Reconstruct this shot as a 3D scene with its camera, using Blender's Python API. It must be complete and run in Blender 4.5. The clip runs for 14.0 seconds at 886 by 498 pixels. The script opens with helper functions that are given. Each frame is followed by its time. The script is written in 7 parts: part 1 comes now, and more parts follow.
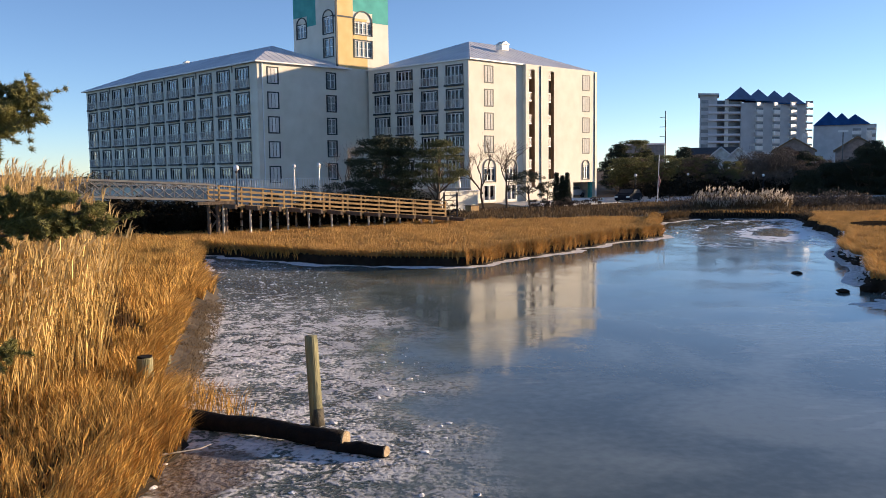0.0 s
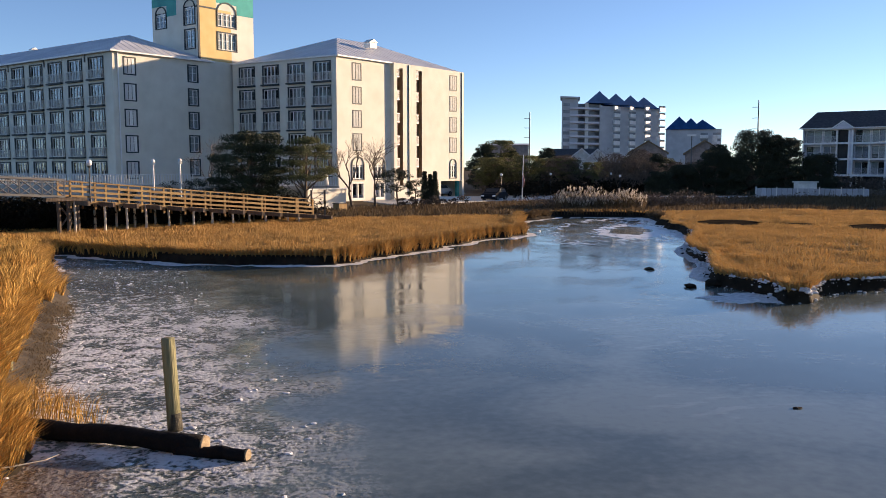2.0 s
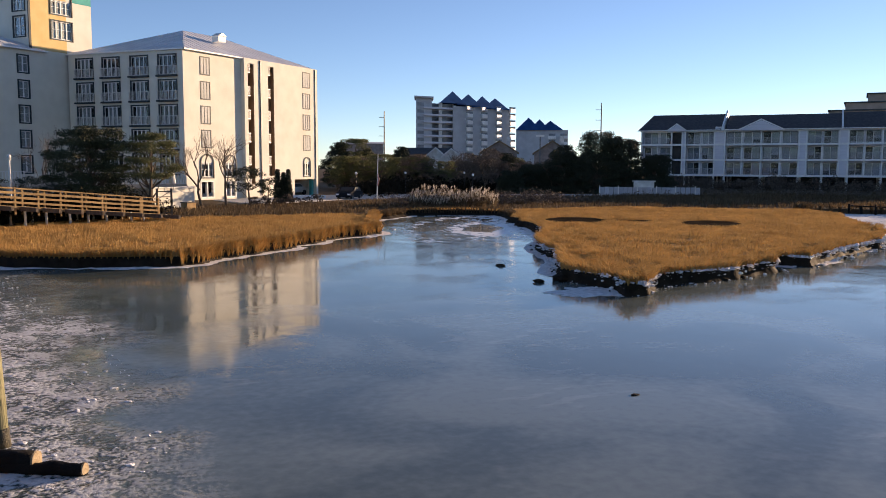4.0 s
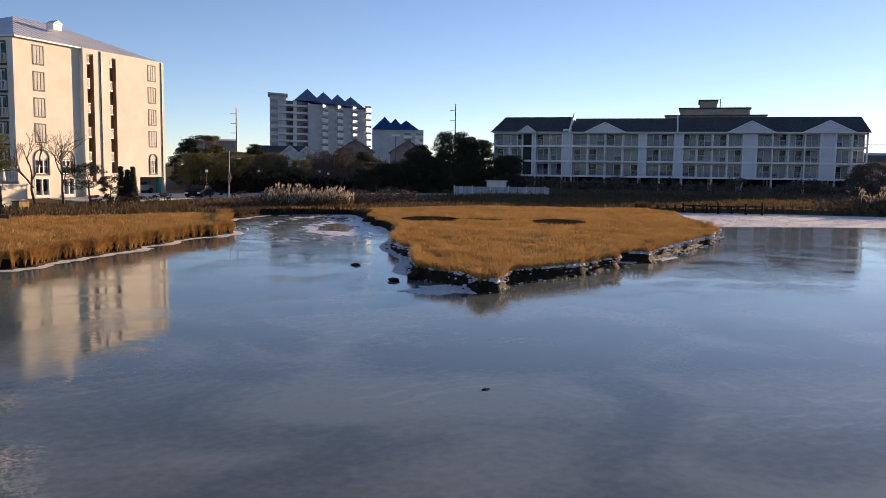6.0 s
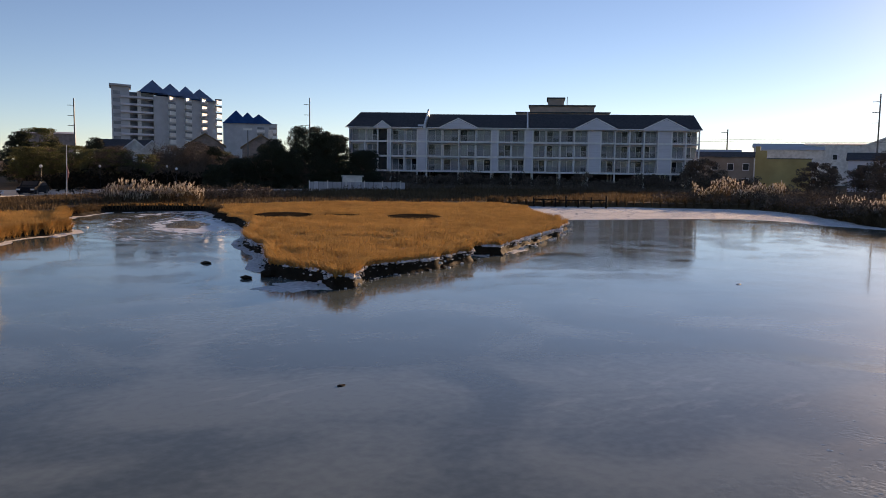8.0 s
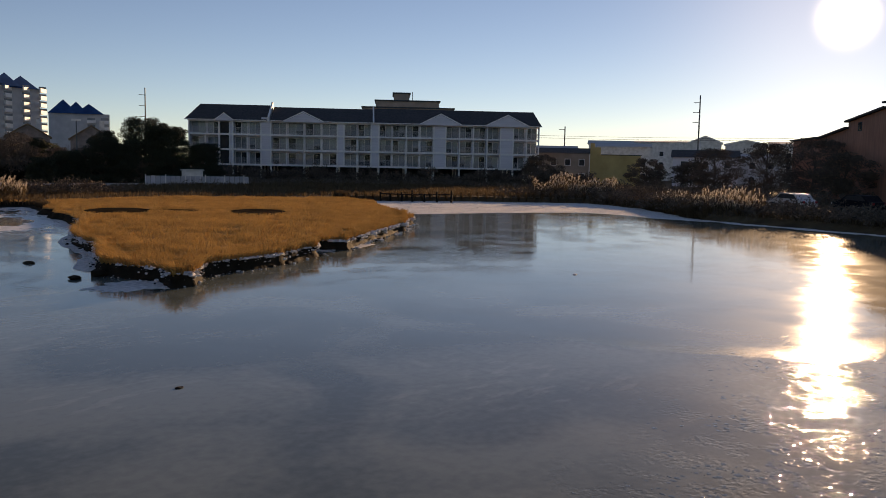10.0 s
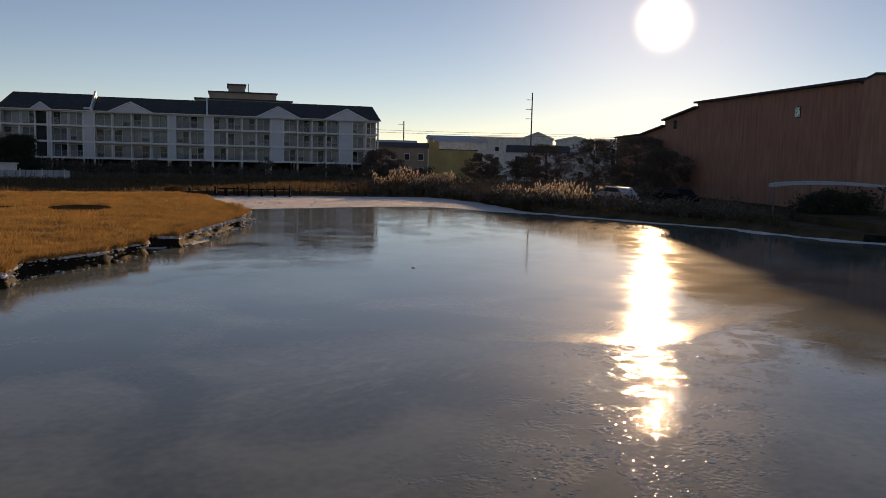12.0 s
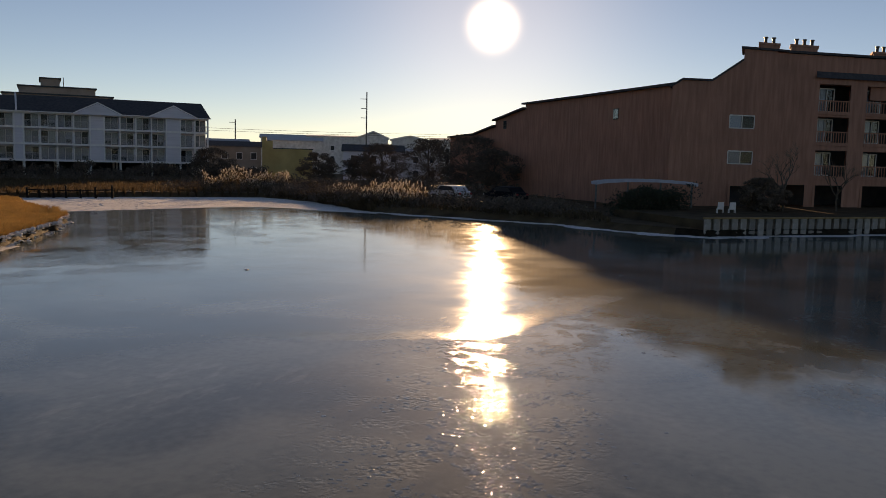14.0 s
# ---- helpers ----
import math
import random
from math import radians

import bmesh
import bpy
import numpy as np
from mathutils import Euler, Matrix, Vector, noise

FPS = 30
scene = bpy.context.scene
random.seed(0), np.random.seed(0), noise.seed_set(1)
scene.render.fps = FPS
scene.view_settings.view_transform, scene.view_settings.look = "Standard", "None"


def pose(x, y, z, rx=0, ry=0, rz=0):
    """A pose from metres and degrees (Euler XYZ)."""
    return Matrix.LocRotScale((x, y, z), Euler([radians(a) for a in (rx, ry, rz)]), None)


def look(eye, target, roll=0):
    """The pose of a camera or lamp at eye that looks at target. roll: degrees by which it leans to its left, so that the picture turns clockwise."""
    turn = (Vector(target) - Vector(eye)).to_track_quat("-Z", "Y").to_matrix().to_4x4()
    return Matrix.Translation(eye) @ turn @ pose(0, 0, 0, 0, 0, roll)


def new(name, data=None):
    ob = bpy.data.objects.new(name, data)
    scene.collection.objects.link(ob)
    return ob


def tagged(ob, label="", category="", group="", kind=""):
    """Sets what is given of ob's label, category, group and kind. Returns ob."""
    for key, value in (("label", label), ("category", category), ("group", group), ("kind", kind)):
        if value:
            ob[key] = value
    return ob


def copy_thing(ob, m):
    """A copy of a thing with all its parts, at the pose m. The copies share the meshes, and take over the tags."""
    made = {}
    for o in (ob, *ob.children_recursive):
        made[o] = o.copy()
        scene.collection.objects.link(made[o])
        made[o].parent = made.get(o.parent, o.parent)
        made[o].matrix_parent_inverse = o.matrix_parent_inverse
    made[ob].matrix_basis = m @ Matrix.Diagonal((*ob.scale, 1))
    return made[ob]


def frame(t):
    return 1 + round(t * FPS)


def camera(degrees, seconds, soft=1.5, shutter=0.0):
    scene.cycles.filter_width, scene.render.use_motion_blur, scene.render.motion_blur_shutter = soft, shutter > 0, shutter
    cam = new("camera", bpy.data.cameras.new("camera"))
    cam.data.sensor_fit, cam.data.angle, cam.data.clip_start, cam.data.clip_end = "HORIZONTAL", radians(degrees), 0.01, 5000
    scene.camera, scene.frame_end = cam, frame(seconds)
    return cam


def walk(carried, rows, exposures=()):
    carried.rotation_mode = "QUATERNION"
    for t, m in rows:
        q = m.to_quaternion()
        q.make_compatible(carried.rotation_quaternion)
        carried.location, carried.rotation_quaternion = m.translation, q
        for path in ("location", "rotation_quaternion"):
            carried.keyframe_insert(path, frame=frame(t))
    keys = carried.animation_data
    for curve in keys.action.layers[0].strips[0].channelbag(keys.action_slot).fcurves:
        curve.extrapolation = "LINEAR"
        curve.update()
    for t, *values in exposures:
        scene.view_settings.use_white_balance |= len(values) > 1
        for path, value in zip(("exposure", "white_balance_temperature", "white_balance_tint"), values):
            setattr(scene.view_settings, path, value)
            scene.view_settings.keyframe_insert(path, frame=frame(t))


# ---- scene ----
# camera: held at arm's length over the ice by someone turning to the right
EYE, ARM = 4.3, 0.52
cam = camera(56.29, 14.0, soft=0.6)
ROWS = [
    (0.0, 0.00, -5.33, 0.71), (0.5, -2.14, -5.35, 0.52), (1.0, -4.35, -5.44, 0.39), (1.5, -6.58, -5.49, 0.20),
    (2.0, -9.06, -5.52, 0.04), (2.5, -11.59, -5.56, -0.02), (3.0, -14.06, -5.58, -0.07), (5.5, -26.46, -5.59, -0.63),
    (6.0, -28.92, -5.58, -0.73), (6.5, -31.39, -5.60, -0.70), (7.0, -33.89, -5.66, -0.74), (7.5, -36.37, -5.74, -0.72),
    (8.0, -38.80, -5.79, -0.77), (10.5, -52.05, -6.05, -1.13), (11.0, -54.72, -6.10, -1.16), (11.5, -57.38, -6.14, -1.26),
    (12.0, -60.33, -6.16, -1.36), (12.5, -63.30, -6.08, -1.40), (13.0, -66.08, -6.02, -1.38), (13.5, -68.72, -5.98, -1.28),
    (14.0, -71.55, -5.96, -1.32),
]


def held(yaw, pitch, roll):
    a = radians(yaw)
    return pose(-ARM * math.sin(a), ARM * math.cos(a), EYE, 0, 0, yaw) @ pose(0, 0, 0, 90 + pitch) @ pose(0, 0, 0, 0, 0, -roll)


EXPOSURES = [(0.0, 0.89, 7100, 18), (3.0, 0.82, 7500, 22), (5.5, 0.70, 7900, 24), (8.0, 0.44, 8400, 26), (10.5, 0.03, 9900, 26), (14.0, -0.08, 10500, 25)]
walk(cam, [(t, held(a, b, c)) for t, a, b, c in ROWS], EXPOSURES)

# ---- light: clear winter sky, low sun ----
SUN_BEARING, SUN_HEIGHT = 74.6, 9.2
SUN_DIR = Vector((math.sin(radians(SUN_BEARING)) * math.cos(radians(SUN_HEIGHT)),
                  math.cos(radians(SUN_BEARING)) * math.cos(radians(SUN_HEIGHT)), math.sin(radians(SUN_HEIGHT))))
world = bpy.data.worlds.new("sky")
scene.world = world
world.use_nodes = True
wn, wl = world.node_tree.nodes, world.node_tree.links
wn.clear()
sky = wn.new("ShaderNodeTexSky")
sky.sky_type, sky.sun_disc = "NISHITA", False
sky.sun_elevation, sky.sun_rotation = radians(SUN_HEIGHT), radians(SUN_BEARING)
sky.air_density, sky.dust_density, sky.ozone_density = 0.64, 0.03, 3.1
bg = wn.new("ShaderNodeBackground")
bg.inputs[1].default_value = 0.126
wl.new(sky.outputs[0], bg.inputs[0])
# the sun's blazing disc and the glow round it
coord = wn.new("ShaderNodeTexCoord")
dot = wn.new("ShaderNodeVectorMath")
dot.operation = "DOT_PRODUCT"
dot.inputs[1].default_value = SUN_DIR
wl.new(coord.outputs["Generated"], dot.inputs[0])
ang = wn.new("ShaderNodeMath")
ang.operation = "ARCCOSINE"
wl.new(dot.outputs["Value"], ang.inputs[0])


def falloff(near, far, value, power=1.0):
    r = wn.new("ShaderNodeMapRange")
    r.interpolation_type = "SMOOTHSTEP"
    r.inputs[1].default_value, r.inputs[2].default_value = radians(near), radians(far)
    r.inputs[3].default_value, r.inputs[4].default_value = 1.0, 0.0
    wl.new(ang.outputs[0], r.inputs[0])
    p = wn.new("ShaderNodeMath")
    p.operation = "POWER"
    p.inputs[1].default_value = power
    wl.new(r.outputs[0], p.inputs[0])
    m = wn.new("ShaderNodeMath")
    m.operation = "MULTIPLY"
    m.inputs[1].default_value = value
    wl.new(p.outputs[0], m.inputs[0])
    return m


core, halo = falloff(0.2, 3.6, 7.0, 5.5), falloff(0.5, 26.0, 0.20, 4.0)
both = wn.new("ShaderNodeMath")
wl.new(core.outputs[0], both.inputs[0])
wl.new(halo.outputs[0], both.inputs[1])
glow = wn.new("ShaderNodeBackground")
glow.inputs[0].default_value = (1.0, 0.93, 0.80, 1)
wl.new(both.outputs[0], glow.inputs[1])
add = wn.new("ShaderNodeAddShader")
wl.new(bg.outputs[0], add.inputs[0])
wl.new(glow.outputs[0], add.inputs[1])
wo = wn.new("ShaderNodeOutputWorld")
wl.new(add.outputs[0], wo.inputs[0])

sun = new("sun", bpy.data.lights.new("sun", "SUN"))
sun.data.energy, sun.data.angle, sun.data.color = 5.0, radians(0.6), (1.0, 0.80, 0.56)
sun.matrix_world = look((0, 0, 60), Vector((0, 0, 60)) - SUN_DIR)


# ---- materials ----
def mat(name, c1, c2, scale=4.0, rough=0.7, metal=0.0, bump=0.0, bscale=30.0, rnd=0.0, stretch=(1, 1, 1), coarse=0.0, cscale=0.4, island=0.0, spec=0.5, leafy=0.0):
    """Two colours mixed by noise, a slow change of tone, fine relief; rnd and island: change from object to object and piece to piece."""
    m = bpy.data.materials.new(name)
    m.use_nodes = True
    n, l = m.node_tree.nodes, m.node_tree.links
    b = n["Principled BSDF"]
    b.inputs["Roughness"].default_value, b.inputs["Metallic"].default_value = rough, metal
    b.inputs["Specular IOR Level"].default_value = spec
    tc, mp = n.new("ShaderNodeTexCoord"), n.new("ShaderNodeMapping")
    mp.inputs["Scale"].default_value = stretch
    l.new(tc.outputs["Object"], mp.inputs[0])
    a = n.new("ShaderNodeTexNoise")
    a.inputs["Scale"].default_value, a.inputs["Detail"].default_value = scale, 6
    l.new(mp.outputs[0], a.inputs[0])
    ramp = n.new("ShaderNodeMapRange")
    ramp.inputs[1].default_value, ramp.inputs[2].default_value = 0.33, 0.67
    l.new(a.outputs[0], ramp.inputs[0])
    mix = n.new("ShaderNodeMix")
    mix.data_type = "RGBA"
    mix.inputs[6].default_value, mix.inputs[7].default_value = (*c1, 1), (*c2, 1)
    l.new(ramp.outputs[0], mix.inputs[0])
    out, value = mix.outputs[2], None

    def times(sock, lo, hi):
        r = n.new("ShaderNodeMapRange")
        r.inputs[3].default_value, r.inputs[4].default_value = lo, hi
        l.new(sock, r.inputs[0])
        return r.outputs[0]

    def scaled(col, sock):
        h = n.new("ShaderNodeHueSaturation")
        l.new(sock, h.inputs["Value"])
        l.new(col, h.inputs["Color"])
        return h.outputs[0]

    if coarse:
        c = n.new("ShaderNodeTexNoise")
        c.inputs["Scale"].default_value, c.inputs["Detail"].default_value = cscale, 4
        l.new(tc.outputs["Object"], c.inputs[0])
        out = scaled(out, times(c.outputs[0], 1 - 2 * coarse, 1 + 2 * coarse))
    if rnd:
        o = n.new("ShaderNodeObjectInfo")
        out = scaled(out, times(o.outputs["Random"], 1 - rnd, 1 + rnd))
    if island:
        g = n.new("ShaderNodeNewGeometry")
        out = scaled(out, times(g.outputs["Random Per Island"], 1 - island, 1 + island))
    l.new(out, b.inputs["Base Color"])
    if leafy:
        tr, mx = n.new("ShaderNodeBsdfTranslucent"), n.new("ShaderNodeMixShader")
        mx.inputs[0].default_value = leafy
        l.new(out, tr.inputs[0])
        l.new(b.outputs[0], mx.inputs[1])
        l.new(tr.outputs[0], mx.inputs[2])
        l.new(mx.outputs[0], n["Material Output"].inputs[0])
    if bump:
        f = n.new("ShaderNodeTexNoise")
        f.inputs["Scale"].default_value, f.inputs["Detail"].default_value = bscale, 5
        l.new(mp.outputs[0], f.inputs[0])
        bp = n.new("ShaderNodeBump")
        bp.inputs["Strength"].default_value, bp.inputs["Distance"].default_value = bump, 0.05
        l.new(f.outputs[0], bp.inputs["Height"])
        l.new(bp.outputs[0], b.inputs["Normal"])
    return m


STUCCO = mat("stucco", (0.66, 0.63, 0.535), (0.74, 0.71, 0.615), 0.6, 0.85, bump=0.25, bscale=9, coarse=0.05, cscale=0.25)
STUCCO_YELLOW = mat("yellow stucco", (0.66, 0.47, 0.20), (0.72, 0.53, 0.25), 0.8, 0.85, bump=0.2, bscale=9, coarse=0.05)
STUCCO_TEAL = mat("teal painted stucco", (0.03, 0.30, 0.28), (0.05, 0.40, 0.36), 0.7, 0.8, coarse=0.1, cscale=0.5)
TRIM_DARK = mat("dark green trim", (0.015, 0.025, 0.03), (0.03, 0.04, 0.045), 3, 0.6)
WHITE = mat("white paint", (0.72, 0.72, 0.70), (0.82, 0.82, 0.80), 2, 0.5, coarse=0.06)
WHITE_WORN = mat("weathered white paint", (0.55, 0.54, 0.50), (0.75, 0.74, 0.70), 1.5, 0.7, coarse=0.1, bump=0.2)
BLIND = mat("grey blind", (0.46, 0.46, 0.50), (0.62, 0.62, 0.66), 6, 0.9, rnd=0.3, stretch=(6, 6, 0.4))
FAR_GLASS = mat("far window glass", (0.15, 0.17, 0.19), (0.24, 0.26, 0.29), 0.4, 0.25, rnd=0.2)
STAIR_WALL = mat("brown stair wall", (0.20, 0.13, 0.075), (0.28, 0.19, 0.11), 0.8, 0.85, coarse=0.1)
CURTAIN = mat("pale curtain", (0.66, 0.65, 0.61), (0.80, 0.79, 0.75), 6, 0.9, rnd=0.2, stretch=(6, 6, 0.4))
# near-black colour that stands in for the shade inside rooms and open bays
ROOM_SHADE = mat("near-black room shade", (0.03, 0.03, 0.03), (0.06, 0.055, 0.05), 1, 0.9)
METAL_ROOF = mat("pale metal roof", (0.56, 0.57, 0.60), (0.68, 0.69, 0.71), 0.5, 0.45, 0.15, coarse=0.08, cscale=0.3)
SHINGLE = mat("dark shingle", (0.035, 0.035, 0.04), (0.07, 0.068, 0.07), 2.5, 0.9, bump=0.4, bscale=6, coarse=0.12)
BLUE_ROOF = mat("blue metal roof", (0.005, 0.055, 0.16), (0.010, 0.085, 0.22), 0.3, 0.8, 0.0, spec=0.1)
SIDING = mat("pale grey siding", (0.60, 0.60, 0.64), (0.68, 0.68, 0.72), 1.2, 0.75, bump=0.35, bscale=7, stretch=(0.2, 0.2, 3), coarse=0.05)
CONDO = mat("grey condo render", (0.44, 0.46, 0.48), (0.52, 0.54, 0.56), 0.2, 0.85, coarse=0.05)
CEDAR = mat("brown cedar siding", (0.36, 0.155, 0.10), (0.47, 0.215, 0.145), 1.4, 0.8, bump=0.4, bscale=5, stretch=(2, 2, 0.25), coarse=0.12)
BRICK = mat("brown brick", (0.24, 0.19, 0.17), (0.34, 0.28, 0.25), 1.5, 0.85, coarse=0.1)
YELLOW = mat("yellow painted wall", (0.42, 0.31, 0.12), (0.50, 0.38, 0.16), 0.5, 0.8, coarse=0.08)
CONCRETE = mat("concrete", (0.42, 0.40, 0.37), (0.54, 0.52, 0.48), 1.5, 0.85, bump=0.3, coarse=0.1)
WOOD = mat("weathered deck timber", (0.25, 0.15, 0.06), (0.38, 0.245, 0.105), 2, 0.8, bump=0.3, stretch=(1, 1, 0.4), rnd=0.18, coarse=0.1)
PILE = mat("pressure treated pile", (0.13, 0.125, 0.06), (0.29, 0.27, 0.145), 4, 0.8, bump=0.7, bscale=14, stretch=(4, 4, 0.25), coarse=0.18, cscale=1.6)
LOG = mat("wet black log", (0.004, 0.0035, 0.003), (0.012, 0.009, 0.007), 5, 0.8, spec=0.2, bump=0.9, bscale=8, stretch=(1, 1, 1), coarse=0.2, cscale=2)
LOG_END = mat("cut log end", (0.20, 0.145, 0.085), (0.38, 0.29, 0.18), 9, 0.8, bump=0.4)
STEEL = mat("grey steel", (0.11, 0.11, 0.11), (0.17, 0.17, 0.165), 3, 0.5, 0.5)
BRIDGE_STEEL = mat("weathered grey steel", (0.10, 0.10, 0.098), (0.16, 0.16, 0.155), 3, 0.6)
PALE_PILE = mat("pale weathered pile", (0.52, 0.46, 0.36), (0.68, 0.61, 0.49), 3, 0.8, bump=0.3, stretch=(3, 3, 0.4), rnd=0.15)
TAN = mat("tan render", (0.27, 0.225, 0.185), (0.34, 0.285, 0.24), 0.4, 0.85, coarse=0.06)
BLACK = mat("black paint", (0.012, 0.012, 0.014), (0.025, 0.025, 0.028), 4, 0.5)
GLOBE = mat("lamp globe", (0.75, 0.76, 0.78), (0.82, 0.83, 0.84), 4, 0.25)
CAR_DARK = mat("dark car paint", (0.010, 0.011, 0.014), (0.016, 0.017, 0.021), 3, 0.6, 0.0, spec=0.05)
CAR_PALE = mat("pale car paint", (0.55, 0.55, 0.56), (0.62, 0.62, 0.63), 3, 0.25, 0.2)
RUBBER = mat("tyre rubber", (0.015, 0.015, 0.015), (0.025, 0.025, 0.025), 8, 0.8)
BARK = mat("bark", (0.07, 0.05, 0.035), (0.15, 0.115, 0.085), 6, 0.9, bump=0.6, bscale=12, stretch=(2, 2, 0.5))
TWIG = mat("bare twigs", (0.12, 0.085, 0.06), (0.20, 0.15, 0.11), 5, 0.9, island=0.3)
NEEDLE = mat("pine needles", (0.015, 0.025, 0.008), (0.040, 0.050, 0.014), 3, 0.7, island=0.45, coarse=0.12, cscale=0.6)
# lighter copy of the needles, with the sun's highlights put into the colour
NEEDLE_SUNLIT = mat("pine needles with sunlight in colour", (0.085, 0.095, 0.024), (0.23, 0.21, 0.06), 3, 0.65, island=0.5, coarse=0.12, cscale=0.9, leafy=0.1)
FAR_PINE = mat("olive pine needles", (0.075, 0.085, 0.032), (0.15, 0.15, 0.062), 1.5, 0.75, island=0.45, coarse=0.12, leafy=0.25)
REED_FAR = mat("dull dry reed", (0.12, 0.088, 0.056), (0.20, 0.15, 0.094), 1.2, 0.8, island=0.4, coarse=0.12, leafy=0.35, spec=0.15)
NEEDLE_DARK = mat("dark cedar leaves", (0.016, 0.024, 0.012), (0.036, 0.044, 0.02), 3, 0.75, island=0.45)
SHRUB = mat("winter shrub", (0.085, 0.062, 0.046), (0.165, 0.125, 0.092), 2, 0.85, island=0.4, coarse=0.15)
MARSH = mat("marsh grass", (0.36, 0.21, 0.076), (0.56, 0.34, 0.12), 1.2, 0.75, island=0.14, coarse=0.13, cscale=0.22, leafy=0.22, spec=0.15)
MARSH_DULL = mat("dull marsh grass", (0.085, 0.058, 0.034), (0.15, 0.105, 0.06), 0.8, 0.8, island=0.25, coarse=0.12, cscale=0.15, leafy=0.3, spec=0.15)
MARSH_GOLD = mat("golden bank grass", (0.40, 0.225, 0.062), (0.62, 0.39, 0.12), 1.5, 0.7, island=0.6, coarse=0.14, cscale=0.5, leafy=0.10, spec=0.2)
REED = mat("dry reed", (0.42, 0.27, 0.09), (0.64, 0.46, 0.19), 2.0, 0.7, island=0.55, coarse=0.12, cscale=0.5, leafy=0.14, spec=0.2)
PLUME = mat("reed plume", (0.46, 0.32, 0.145), (0.62, 0.47, 0.25), 6, 0.9, island=0.3, leafy=0.5, spec=0.1)
PLUME_FAR = mat("bleached reed plume", (0.50, 0.44, 0.37), (0.66, 0.59, 0.51), 6, 0.9, island=0.3, leafy=0.5, spec=0.1)
# dark blades that paint the shaded gaps in the near grass
SHADE_STRAW = mat("straw dark as grass gaps", (0.035, 0.020, 0.010), (0.085, 0.050, 0.024), 3, 0.85, island=0.5, spec=0.1)
SHUTTER = mat("pale grey shutter", (0.42, 0.43, 0.41), (0.52, 0.53, 0.50), 3, 0.7, rnd=0.08)
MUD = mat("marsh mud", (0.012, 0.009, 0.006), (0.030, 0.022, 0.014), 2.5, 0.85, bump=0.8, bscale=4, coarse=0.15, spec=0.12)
SAND = mat("frozen mud beach", (0.028, 0.021, 0.014), (0.075, 0.058, 0.040), 3, 0.85, bump=0.7, bscale=7, coarse=0.15)
RIME = mat("rime and ice crust", (0.60, 0.60, 0.60), (0.80, 0.80, 0.82), 6, 0.75, bump=0.6, island=0.2, spec=0.2)
# near-black brush: the shade under trees and boardwalk is put into its colour
BRUSH_SHADE = mat("brush with shade in its colour", (0.010, 0.009, 0.006), (0.024, 0.020, 0.013), 2, 0.9, island=0.4, spec=0.1)
POOL_MUD = mat("black wet marsh mud", (0.022, 0.017, 0.012), (0.055, 0.042, 0.028), 1.2, 1.0, bump=0.4, spec=0.0)


def glass_material():
    m = bpy.data.materials.new("window glass")
    m.use_nodes = True
    n, l = m.node_tree.nodes, m.node_tree.links
    n.remove(n["Principled BSDF"])
    t, g, mix, fr = n.new("ShaderNodeBsdfTransparent"), n.new("ShaderNodeBsdfGlossy"), n.new("ShaderNodeMixShader"), n.new("ShaderNodeFresnel")
    t.inputs[0].default_value = (0.72, 0.76, 0.78, 1)
    g.inputs["Roughness"].default_value = 0.03
    fr.inputs[0].default_value = 1.42
    half = n.new("ShaderNodeMath")
    half.operation = "MULTIPLY"
    half.inputs[1].default_value = 0.55
    l.new(fr.outputs[0], half.inputs[0])
    l.new(half.outputs[0], mix.inputs[0])
    l.new(t.outputs[0], mix.inputs[1])
    l.new(g.outputs[0], mix.inputs[2])
    l.new(mix.outputs[0], n["Material Output"].inputs[0])
    return m


GLASS = glass_material()


